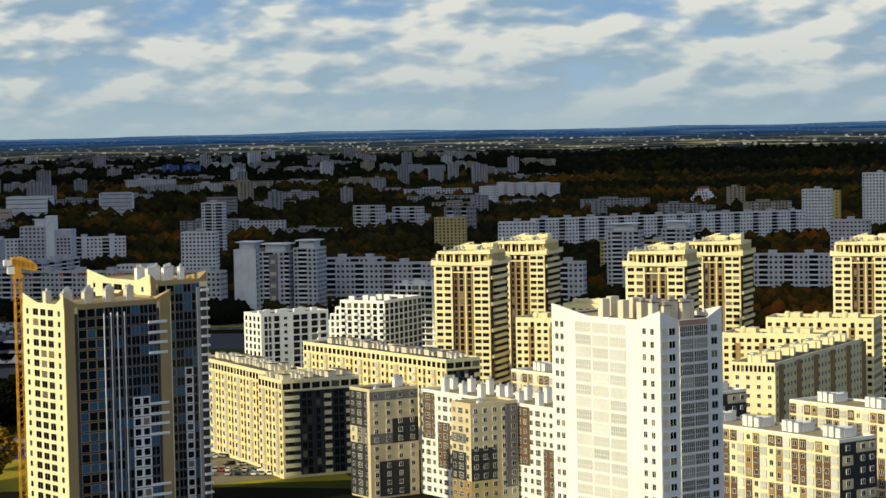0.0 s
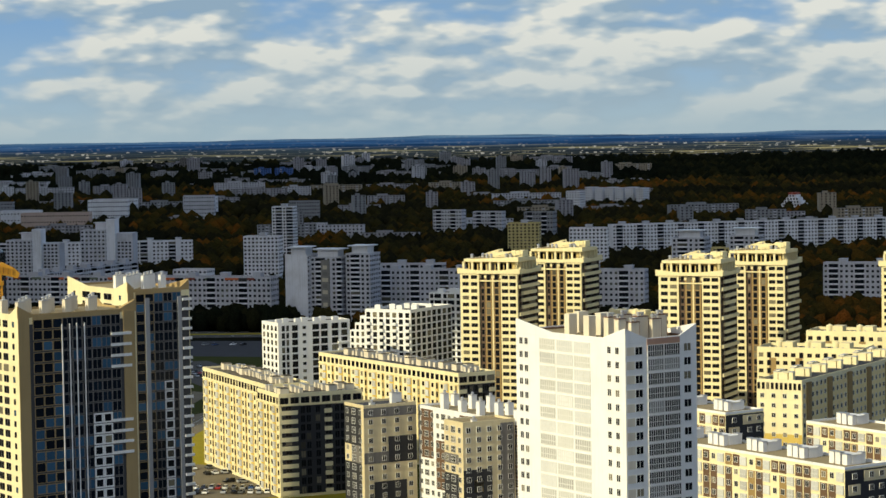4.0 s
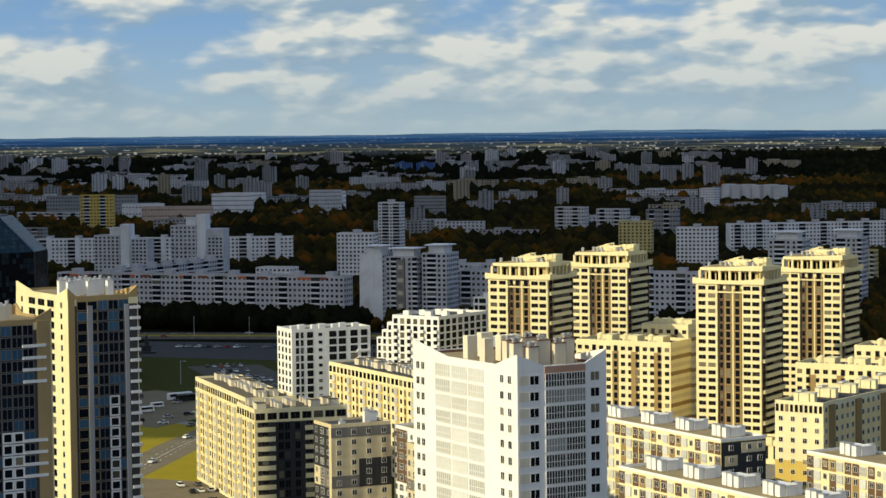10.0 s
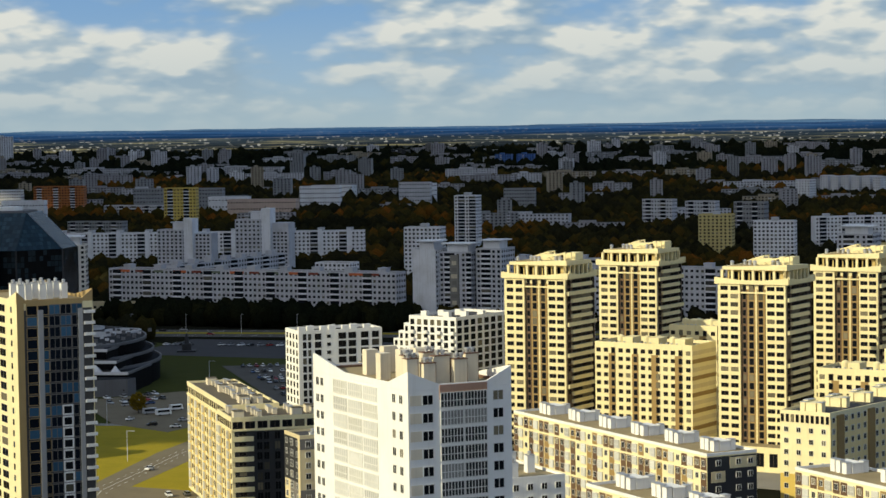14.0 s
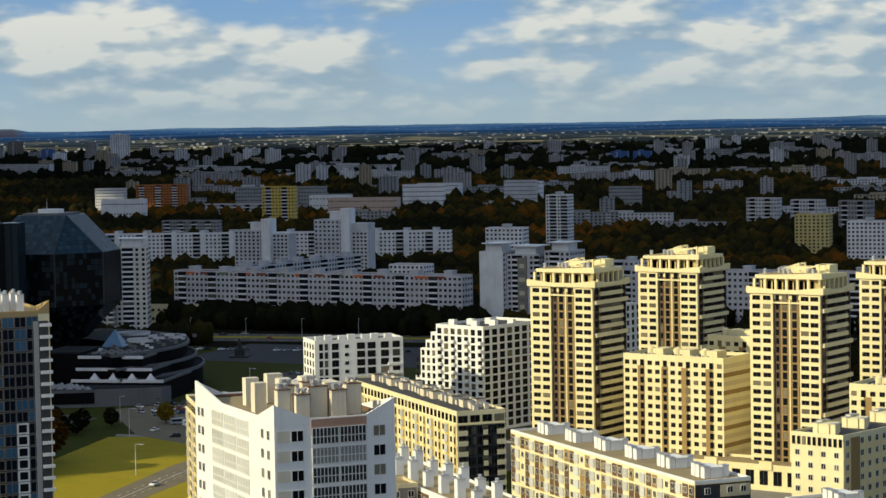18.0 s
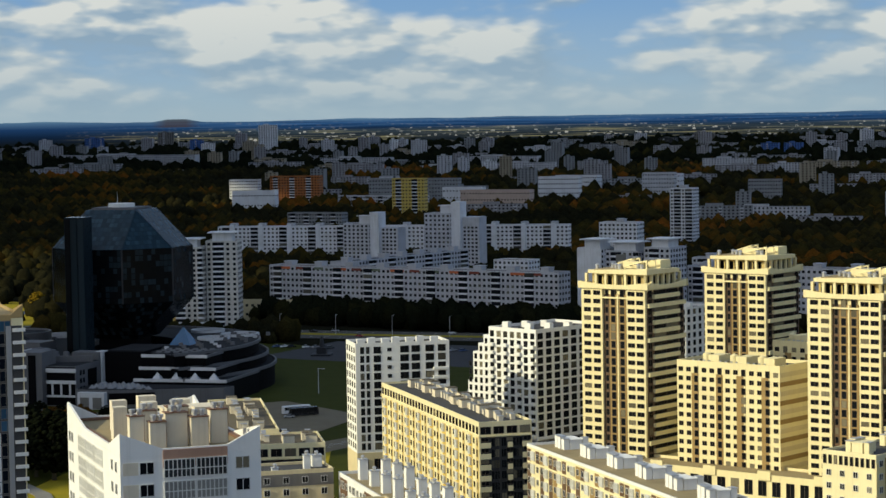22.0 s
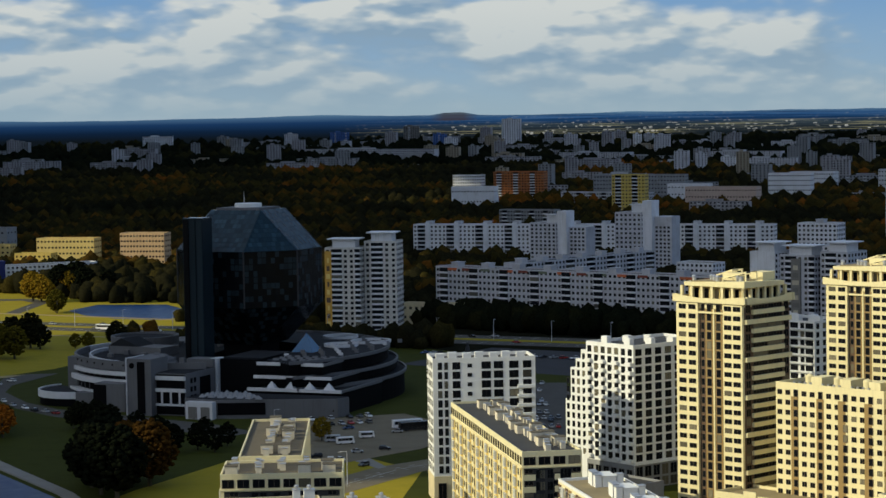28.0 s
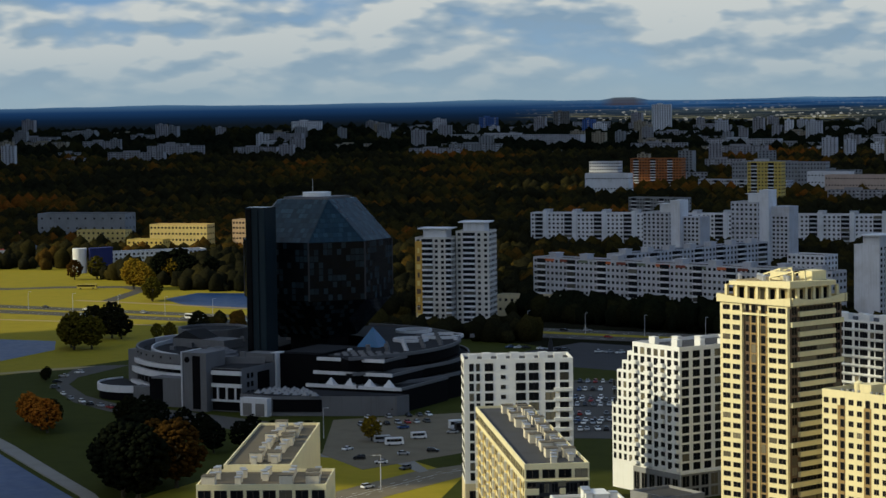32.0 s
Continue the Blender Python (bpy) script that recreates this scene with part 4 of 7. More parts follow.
def patch_block(x, y, ang, w, d, h, n, label, main, cf, cl, patches, limit, roof=ROOFD):
    B = Block("patchwork_block", label, x, y, ang, w, d, h, group="patchwork blocks")
    B.body(main, roof, 0.7)
    fh = (h - 1.6) / n
    for f, s0, s1, k0, k1, m in patches:
        L = w if f == "F" else d
        piece(B, "colour_panel", f, s0 * L, s1 * L, -0.09, 0.6 + fh * k0, 0.6 + fh * k1, m)
    win, wide = window_mesh(1.5, 1.6, 1, GLASS, FRAME, 0.09, 0.2), window_mesh(2.4, 1.9, 2, GLASS, FRAME, 0.1, 0.25, 0.9)
    for k in range(n):
        z = 0.6 + fh * (k + 0.5)
        for i in range(cf):
            B.put("F", w * (i + 0.5) / cf, z, win, "window", limit)
        for i in range(cl):
            B.put("L", d * (i + 0.5) / cl, z, wide if i % 3 == 1 else win, "window", limit)
    B.close()
    return B


K1 = patch_block(-42.8, 191.5, 20, 18.5, 13, 36.2, 12, "charcoal and beige patchwork block with dark roof", BEIGE, 4, 3,
                 [("L", 0, 0.86, 7.9, 12, BLACK), ("L", 0.36, 0.86, 6, 7.9, GREYC), ("L", 0, 0.86, 0, 6, BLACK), ("F", 0, 1, 11, 12, GREYC), ("F", 0.46, 1, 6, 8.8, BLACK), ("F", 0, 0.46, 6, 7.2, GREYC), ("F", 0.18, 0.8, 0, 4, BLACK)], 96)
shafts(K1, [(13, 5, 1.6, 1.6, 3.4), (16, 8, 2.4, 2.0, 2.8), (5, 4, 1.6, 1.2, 0.8)], 35.5, WHITE)
# last F panel, grey at the right, is shade painted on the front
K2 = patch_block(-20.5, 141, 20, 17.5, 11, 36.2, 12, "beige patchwork block with charcoal and orange panels", BEIGE, 5, 3,
                 [("L", 0, 0.75, 8, 9, GREYC), ("L", 0, 0.75, 4, 7, BLACK), ("L", 0, 1, 0, 4, OCHRE), ("F", 0, 0.55, 4, 7.5, BLACK), ("F", 0, 0.6, 0, 4, OCHRE2), ("F", 0.2, 0.38, 5.2, 6.4, OCHRE2), ("F", 0.72, 0.98, 3, 12, GREYC)], 96, ROOF)
shafts(K2, [(6, 4, 1.6, 1.2, 0.8)], 35.5, WHITE)
KS = patch_block(8.5, 118, 22, 15, 88, 35, 11, "long white slab with brown window panels and pale vents", WHITE, 4, 26,
                 [("L", 0.02, 0.10, 6, 11, BROWN), ("L", 0.12, 0.2, 3, 8, BROWN), ("L", 0.28, 0.38, 6, 11, BROWN), ("L", 0.42, 0.5, 0, 4, BROWN), ("L", 0.6, 0.7, 5, 11, BROWN), ("L", 0.78, 0.86, 2, 7, BROWN), ("F", 0, 0.5, 6, 9, BROWN)], 250, ROOF)
shafts(KS, [(3.5 + 7 * (j % 2), 5 + 5.2 * j, 2.0, 2.0, 3.6 + 0.6 * (j % 3)) for j in range(16)], 34.3, WHITE)

# ---- white blocks by the car park ----
WB = Block("white_block", "white block with dark square windows above an arched foot", -48.5, 411, 19, 32, 16, 44.6)
WB.body(WHITE, ROOFD, 1.0)
piece(WB, "arcade", "F", 0.05, 31.95, -0.12, 0, 8, BEIGE, None, "beige stone foot with arches")
piece(WB, "arcade", "L", 0.05, 15.95, -0.12, 0, 8, BEIGE, None, "beige stone foot with arches")
for k in range(12):
    z = 8.6 + 2.92 * (k + 0.5)
    for s, ww in ((0.07, 1.2), (0.13, 1.0), (0.23, 2.2), (0.36, 1.3), (0.52, 2.6), (0.64, 2.6), (0.79, 2.6), (0.92, 2.4)):
        WB.put("F", s * 32, z, window_mesh(round(ww * 1.12, 2), 2.25 if ww > 1.5 or s < 0.2 else 1.2, 1, GLASS, BLACK), "window", 200)
    for s in (0.14, 0.38, 0.62, 0.86):
        WB.put("L", s * 16, z, window_mesh(1.7, 1.9, 1, GLASS, BLACK), "window", 200)
    if k < 10:
        b = MB()
        WB.fbox(b, "F", 26.3, 31.6, -1.1, -0.004, z - 1.4, z - 0.5)
        part("balcony", b, [WHITE], WB.e)
for i in range(7):
    WB.put("F", 2.5 + 4.5 * i, 3.4, window_mesh(2.6, 5.0, 1, GLASS, FRAMED, 0.1, 0.3), "window", 200)
shafts(WB, [(3 + 4.2 * j, 6 + 3 * (j % 2), 2.6, 1.6, 1.8) for j in range(7)], 43.7, WHITE, False)
ST = Block("stepped_block", "white stepped apartment block with arcaded foot and balconies", -7.5, 455, -40, 22.5, 34, 46)
ST.body(WHITE, ROOFD, 1.0)
for i in range(4):
    b = MB()
    b.box(-2.6 * (i + 1), -2.6 * i - 0.004, 0, 26, 0, 46 - 3.05 * (i + 1) * (1 if i < 3 else 1.6))
    part("terrace_step", b, [WHITE], ST.e)
for k in range(13):
    z = 8.6 + 2.8 * (k + 0.5)
    for i in range(7):
        ST.put("F", 22.5 * (i + 0.5) / 7, z, window_mesh(1.9, 2.1, 1, GLASS, BLACK), "window", 260)
        if i % 2 == 0 and k < 12:
            b = MB()
            ST.fbox(b, "F", 22.5 * (i + 0.5) / 7 - 1.3, 22.5 * (i + 0.5) / 7 + 1.3, -1.2, -0.004, z - 1.4, z - 0.35)
            part("balcony", b, [WHITE], ST.e)
    for i in range(8):
        ST.put("R", 34 * (i + 0.5) / 8, z, window_mesh(2.7, 2.15, 1, GLASS, BLACK), "window", 260)
    for i in range(4):
        if k < 12 - i * 1.1:
            ST.put("F", -2.6 * (i + 0.5), z, window_mesh(1.3, 1.9, 0, GLASS, BLACK), "window", 300)
for i in range(9):
    ST.put("R", 1.9 + 3.7 * i, 5.6, window_mesh(2.8, 3.4, 1, GLASS, GREYC, 0.1, 0.3), "window", 300)
    ST.put("R", 1.9 + 3.7 * i, 1.9, window_mesh(2.8, 2.8, 1, GLASS, GREYC, 0.1, 0.3), "window", 300)
piece(ST, "arcade", "F", 0.05, 22.4, -0.15, 0, 7.8, PANELG, None, "grey arcaded foot")
for i in range(6):
    ST.put("F", 1.9 + 3.7 * i, 3.6, window_mesh(2.6, 5.4, 1, GLASS, GREYC, 0.1, 0.3), "window", 300)
piece(ST, "arcade", "R", 0.05, 33.9, -0.15, 0, 7.8, PANELG, None, "grey arcaded foot")
piece(ST, "cornice", "R", 0, 34, -0.5, 7.804, 8.3, WHITE)
shafts(ST, [(3 + 3.6 * j, 6 + 6 * (j % 3), 2.8, 1.8, 2.2) for j in range(6)], 45.1, WHITE, False)
ANX = Block("annexe", "low grey annexe with arches beside the stepped block", 2, 405, -40, 16, 14, 9)
ANX.body(PANELG, ROOFD, 0.8)
for i in range(5):
    ANX.put("F", 1.8 + 3.1 * i, 4, window_mesh(2.2, 4.2, 1, GLASS, GREYC), "window")
W3 = Block("white_block", "white block with dark loggias between the sand towers", 34, 544, -36, 34, 18, 46)
W3.body(WHITE, ROOFD, 1.0)
for k in range(15):
    z = 1.5 + 2.95 * (k + 0.5)
    for i in range(5):
        W3.put("F", 34 * (i + 0.5) / 5 - 1.9, z, window_mesh(1.7, 1.95, 0, GLASS, BLACK), "window", 20)
        W3.put("F", 34 * (i + 0.5) / 5 + 1.2, z, window_mesh(3.4, 1.95, 2, GLASS, BLACK), "window", 20)
    piece(W3, "balcony_band", "F", 4.0, 33.5, -0.9, z - 1.5, z - 0.95, WHITE)
    for i in range(5):
        W3.put("R", 18 * (i + 0.5) / 5, z, window_mesh(1.6, 1.95, 1, GLASS, BLACK), "window", 20)
shafts(W3, [(4 + 4.6 * j, 5 + 3 * (j % 2), 3.0, 2.0, 2.4) for j in range(7)], 45.1, WHITE, False)
W3.close()

# ---- the library ----
LX, LY, LA = -196.8, 691.0, -10.0
lib = thing("library", "dark glass diamond-shaped library on a stepped round base", "library", LX, LY, 0, LA)
a = 24.2
OX, OY = 3.4, 1.7        # middle of the glass diamond
h1, h2 = a / 2, a * (1 + math.sqrt(2)) / 2
bm = bmesh.new()
for p in ((h1, h1, h2), (h1, h2, h1), (h2, h1, h1)):
    for q in range(8):
        bm.verts.new((p[0] * (1 - 2 * (q & 1)), p[1] * (1 - (q & 2)), p[2] * (1 - (q & 4) / 2)))
bmesh.ops.convex_hull(bm, input=bm.verts)
bmesh.ops.dissolve_limit(bm, angle_limit=0.02, verts=bm.verts, edges=bm.edges)
CZ = 49.8
faces_ = [([v.co.copy() for v in f.verts], f.normal.copy(), f.calc_center_median()) for f in bm.faces]
bm.free()
for pts, nrm, cen in faces_:
    if (cen - Vector((0, 0, 0))).dot(nrm) < 0:
        pts, nrm = pts[::-1], -nrm
    b = MB()
    b.face([tuple(p + Vector((OX, OY, CZ))) for p in pts])
    # facets that face up get the glass with more sky reflection painted in
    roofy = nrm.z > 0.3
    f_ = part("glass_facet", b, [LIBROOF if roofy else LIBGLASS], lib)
    # rows of panes set just outside the facet
    if abs(nrm.z) > 0.9:
        continue
    tx = Vector((-nrm.y, nrm.x, 0)).normalized()
    ty = nrm.cross(tx)
    if ty.z < 0:
        ty = -ty
    us, vs = [(p - cen).dot(tx) for p in pts], [(p - cen).dot(ty) for p in pts]
    tri3 = len(pts) == 3
    nr = 9
    b = MB()
    for j in range(nr):
        v0, v1 = min(vs) + (max(vs) - min(vs)) * (j + 0.06) / nr, min(vs) + (max(vs) - min(vs)) * (j + 0.94) / nr
        if tri3:
            apex_up = nrm.z > 0
            fr = 1 - (v1 - min(vs)) / (max(vs) - min(vs)) if apex_up else (v0 - min(vs)) / (max(vs) - min(vs))
            u0, u1 = min(us) * fr + 0.2, max(us) * fr - 0.2
        else:
            u0, u1 = min(us) + 0.3, max(us) - 0.3
        ncol = max(1, int((u1 - u0) / 1.9))
        for i in range(ncol):
            ua, ub = u0 + (u1 - u0) * (i + 0.04) / ncol, u0 + (u1 - u0) * (i + 0.96) / ncol
            b.face([tuple(cen + Vector((OX, OY, CZ)) + nrm * 0.12 + tx * u_ + ty * v_) for u_, v_ in ((ua, v0), (ub, v0), (ub, v1), (ua, v1))])
    if b.f:
        ff = Vector(b.v[1]) - Vector(b.v[0])
        if ff.cross(Vector(b.v[2]) - Vector(b.v[1])).dot(nrm) < 0:
            b.f = [q[::-1] for q in b.f]
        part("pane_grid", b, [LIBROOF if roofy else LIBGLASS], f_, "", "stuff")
for k in range(8):                               # dark ribs along the edges of the band
    an = math.pi / 8 + k * math.pi / 4
    rr = h1 / math.sin(math.pi / 8)
    b = MB()
    b.cyl(OX + rr * math.cos(an), OY + rr * math.sin(an), 0.4, 0.4, CZ - h1, CZ + h1, 6)
    part("edge_rib", b, [BLACK], lib)
b = MB()
b.box(OX - 10.5, OX + 10.5, OY - 10, OY + 10, CZ + h2 + 0.004, CZ + h2 + 0.9)
part("roof_deck", b, [STONE], lib, "pale viewing deck")
b = MB()
b.cyl(OX, OY, 6.0, 6.0, CZ + h2 + 0.904, CZ + h2 + 2.6, 20)
part("roof_hut", b, [WHITE], lib)
b = MB()
b.cyl(OX - 2, OY, 0.16, 0.06, CZ + h2 + 2.604, CZ + h2 + 8, 6)
part("mast", b, [METAL], lib)
b = MB()
b.box(-4.4, 5.0, -44, -35.5, 0, 77.2)
part("lift_pillar", b, [LIBGLASS], lib, "black glossy lift tower")
for i in range(3):
    b = MB()
    b.box(-4.0 + 3.2 * i, -1.6 + 3.2 * i, -44.5, -44.004, 4, 76.5)
    part("pillar_rib", b, [LIBGLASS], lib)
b = MB()
b.box(-5, 13, -8, 10, 0, CZ - h2 - 0.05)
# near-black so that the shade beneath the diamond is in the colour
part("core", b, [mat("black_glass_and_shade", (0.004, 0.004, 0.005), spec=0.05)], lib)


def arc_ring(cx, cy, r0, r1, z0, z1, a0, a1, m, name, k=40, label=""):
    """A curved wall or terrace, from angle a0 to a1."""
    b = MB()
    A = [radians(a0 + (a1 - a0) * i / k) for i in range(k + 1)]
    for r, z in ((r1, z0), (r1, z1), (r0, z1), (r0, z0)):
        b.v += [(cx + r * math.cos(t), cy + r * math.sin(t), z) for t in A]
    for q in range(4):
        for i in range(k):
            b.f.append((q * (k + 1) + i, q * (k + 1) + i + 1, ((q + 1) % 4) * (k + 1) + i + 1, ((q + 1) % 4) * (k + 1) + i))
            b.m.append(0)
    for i in (0, k):
        b.f.append(tuple(q * (k + 1) + i for q in range(4)))
        b.m.append(0)
    return part(name, b, [m], lib, label)


LIBD = mat("dark_terrace", (0.012, 0.0125, 0.014), rough=0.8, vary=0.2, spec=0.05)
STONEL = mat("pale_band", (0.58, 0.58, 0.60), vary=0.08, stain_amt=0.3)
LIBTOP = mat("grey_felt_roof", (0.022, 0.023, 0.026), rough=0.9, vary=0.3, stain_amt=0.4, streak=False, spec=0.1)
# serves the black glass, and shade painted onto solid blocks
VOID = mat("black_glass_and_shade", (0.004, 0.004, 0.005), spec=0.05)
BX, BY = -5, -20         # middle of the round base


def slab(name, x0, x1, y0, y1, z0, z1, m, parent=None, label=""):
    b = MB()
    b.box(x0, x1, y0, y1, z0, z1)
    return part(name, b, [m], parent or lib, label)


def glass_row(x0, x1, y, z0, z1, n, name="strip_window"):
    """A row of dark panes on a front that faces -y."""
    for i in range(n):
        w = (x1 - x0) / n
        slab(name, x0 + i * w + 0.12, x0 + (i + 1) * w - 0.12, y - 0.1, y - 0.004, z0, z1, VOID)


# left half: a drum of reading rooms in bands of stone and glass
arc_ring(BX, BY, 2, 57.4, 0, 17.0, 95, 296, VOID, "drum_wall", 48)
arc_ring(BX, BY, 2, 57.2, 17.004, 17.4, 95, 296, LIBTOP, "drum_roof", 48)
arc_ring(BX, BY, 57.404, 58.4, 15.9, 19.8, 185, 296, STONE, "drum_parapet", 40, "pale stone attic wall")
for r, z0, z1, a0, a1 in ((59.6, 13.9, 15.5, 196, 272), (60.6, 10.2, 12.2, 188, 272), (61.2, 4.8, 6.6, 188, 272)):
    arc_ring(BX, BY, 57.41, r, z0, z1, a0, a1, STONEL, "drum_band", 40, "pale stone band")
arc_ring(BX, BY, 59.6, 60.6, 15.0, 19.4, 95, 184.8, STONEL, "rim_wall", 32)
arc_ring(BX, BY, 51.4, 52.2, 17.404, 19.0, 95, 250, STONEL, "inner_rim", 32)
for k in range(18):
    an = radians(192 + 4.5 * k)
    b = MB()
    b.cyl(BX + 58.2 * math.cos(an), BY + 58.2 * math.sin(an), 0.2, 0.2, 0.2, 16.5, 6)
    part("drum_post", b, [STONE], lib)
for k in range(12):
    an = radians(200 + 6 * k)
    b = MB()
    b.cyl(BX + 58.45 * math.cos(an), BY + 58.45 * math.sin(an), 0.35, 0.35, 17.8, 18.5, 8)
    part("porthole", b, [LIBD], lib)
arc_ring(-50, 2, 14.2, 15.2, 17.404, 22.4, 0, 359.9, STONE, "round_hall", 32)
arc_ring(-50, 2, 0.5, 14.19, 17.404, 21.6, 0, 359.9, LIBTOP, "hall_roof", 32)
b = MB()
b.prism([(-50, -30), (-22, -34), (-20, -22), (-48, -18)], 17.404, 20.8)
part("roof_hall", b, [STONE], lib)
b = MB()
b.v = [(-50, -30, 20.81), (-34, -32, 20.81), (-33, -20, 20.81), (-48, -18, 20.81), (-43, -31, 24.2), (-41, -19, 24.2)]
b.f = [(0, 1, 4), (1, 2, 5, 4), (2, 3, 5), (3, 0, 4, 5), (3, 2, 1, 0)]
b.m = [0] * 5
part("gable_roof", b, [LIBTOP], lib)
b = MB()
for k, (r, z) in enumerate(((8.6, 17.404), (7.6, 18.6), (5.4, 19.6), (2.4, 20.2))):
    b.cyl(-12, -55, r, max(0.2, r - 1.4), z, z + 0.9, 24)
part("glass_dome", b, [STONE], lib, "low grey glass dome")
for k in range(14):
    an = radians(110 + 13 * k)
    rr = 30 + 11 * (k % 3) * 0.6
    px, py = BX + rr * math.cos(an), BY + rr * math.sin(an)
    slab("roof_vent", px - 1.1, px + 1.1, py - 0.8, py + 0.8, 17.404, 19.0 + 0.5 * (k % 2), STONE)
slab("pylon", -53, -48.5, -59, -54, 0, 19.0, STONE, None, "pale stone pylon at the edge of the drum")
# low curved wing with its own band
arc_ring(-46, -60, 1, 17.4, 0, 5.4, 150, 330, VOID, "wing_wall", 24)
arc_ring(-46, -60, 17.404, 18.2, 3.4, 6.2, 150, 330, STONEL, "wing_band", 24)
arc_ring(-46, -60, 1, 17.39, 5.404, 5.6, 150, 330, LIBTOP, "wing_roof", 24)
slab("wing_block", -38, -27, -78, -70, 0, 6.4, STONE)
slab("porch", -24, -10, -86, -74, 0, 11.6, STONE, None, "pale block before the drum")
slab("porch_glass", -24.6, -18.5, -86.2, -80, 0.3, 11.0, VOID)
# clock pylon
cp = slab("clock_pylon", -4, 7, -94, -80, 0, 23, STONE, None, "tall pale pylon with a black slot and round clock")
slab("slot", 0.8, 4.2, -94.3, -94.004, 1.0, 21.8, VOID, cp)
slab("side_fin", -4.3, -3.9, -94.6, -80, 0, 23.3, STONEL, cp)
b = MB()
n = 20
b.v = [(-1.7 + 1.15 * math.cos(6.2832 * k / n), yy, 20.2 + 1.15 * math.sin(6.2832 * k / n)) for yy in (-94.25, -94.004) for k in range(n)]
b.f = [tuple(range(n))] + [(k, n + k, n + (k + 1) % n, (k + 1) % n) for k in range(n)]
b.m = [0] * len(b.f)
part("clock_disc", b, [VOID], cp)
# office block between the pylon and the entrance
ob_ = slab("office_block", 7.004, 20.5, -90, -58, 0, 17.0, STONE)
slab("office_roof", 7.5, 20, -89.5, -58.5, 17.004, 17.2, LIBTOP, ob_)
slab("black_front", 7.3, 20.1, -90.2, -90.004, 0.5, 16.6, VOID, ob_)
for z0, z1 in ((14.4, 16.0), (9.6, 11.0), (4.0, 4.8)):
    slab("front_band", 7.3, 20.7, -91.2, -90.21, z0, z1, STONEL, ob_)
for x0 in (9.5, 13.5, 17.5):
    slab("front_pier", x0, x0 + 0.8, -90.6, -90.21, 4.9, 9.5, STONEL, ob_)
for k in range(3):
    for q in range(2):
        slab("side_window", 20.504, 20.6, -86 + 3 * q, -84.2 + 3 * q, 6 + 3.4 * k, 8 + 3.4 * k, VOID, ob_)
slab("side_glazing", 20.504, 20.62, -78, -69, 7, 14.5, VOID, ob_)
slab("attic", 8, 20.4, -66, -58, 17.21, 20.4, STONE, ob_)
slab("corner_pier", 18.4, 21.4, -64.4, -58.4, 0, 20.6, STONEL)
# the entrance recess is a solid block with its shade painted on
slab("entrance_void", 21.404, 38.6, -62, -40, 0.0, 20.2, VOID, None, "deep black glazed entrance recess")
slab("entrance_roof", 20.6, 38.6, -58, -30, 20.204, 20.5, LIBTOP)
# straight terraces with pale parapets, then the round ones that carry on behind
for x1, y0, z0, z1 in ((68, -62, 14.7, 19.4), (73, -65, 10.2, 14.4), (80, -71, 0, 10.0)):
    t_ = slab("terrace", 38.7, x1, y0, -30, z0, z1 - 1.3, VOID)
    slab("terrace_band", 38.5, x1 + 0.4, y0 - 0.5, y0 + 0.4, z1 - 1.29, z1, STONEL, t_, "pale stone parapet band")
    slab("terrace_side", x1 - 0.6, x1 + 0.3, y0 + 0.41, -30, z1 - 1.29, z1 - 0.2, STONE, t_)
    slab("terrace_floor", 38.7, x1 - 0.61, y0 + 0.41, -30, z1 - 1.28, z1 - 1.0, LIBTOP, t_)
    glass_row(40, x1 - 1, y0, z0 + 0.8 if z0 else 6.4, z1 - 1.9, 8)
for r, z0, z1 in ((77.5, 15.0, 20.4), (81, 10.6, 14.8), (84.5, 0, 10.4)):
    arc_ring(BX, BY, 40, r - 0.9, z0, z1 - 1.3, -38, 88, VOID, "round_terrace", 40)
    arc_ring(BX, BY, r - 0.8, r, z1 - 1.296, z1, -38, 88, STONE, "round_band", 40, "pale stone parapet band")
    arc_ring(BX, BY, 40, r - 0.85, z1 - 1.29, z1 - 1.0, -38, 88, LIBTOP, "round_floor", 40)
for cx, cy, r in ((46, 4, 7.5), (52, 22, 9), (30, 38, 8)):
    arc_ring(cx, cy, r - 1.0, r, 19.41, 20.6, 0, 359.9, STONEL, "roof_kerb", 24)
for k in range(24):
    slab("roof_box", 40 + (k * 7) % 26, 41.6 + (k * 7) % 26, -40 + 2.9 * k, -38.8 + 2.9 * k, 19.41, 20.5 + 0.4 * (k % 3), STONE if k % 3 else STONEL)
for row in range(3):
    for k in range(6):
        px, py = 42 + 4 * k, -56 + 6 * row
        b = MB()
        b.v = [(px, py, 18.41), (px + 2.4, py, 18.41), (px + 2.4, py + 2.2, 18.41), (px, py + 2.2, 18.41), (px, py + 2.2, 20.2), (px + 2.4, py + 2.2, 20.2)]
        b.f = [(0, 1, 5, 4), (1, 2, 5), (0, 4, 3), (2, 3, 4, 5), (3, 2, 1, 0)]
        b.m = [0] * 5
        part("skylight", b, [STONE], lib)
for k in range(4):
    px = 46 + 8.5 * k
    b = MB()
    b.v = [(px, -70.4, 9.2), (px + 4.6, -70.4, 9.2), (px + 4.6, -66.6, 9.2), (px, -66.6, 9.2), (px + 2.3, -68.5, 12.6)]
    b.f = [(0, 1, 4), (1, 2, 4), (2, 3, 4), (3, 0, 4), (3, 2, 1, 0)]
    b.m = [0] * 5
    part("tent_roof", b, [STONEL], lib, "small pale tent roof")
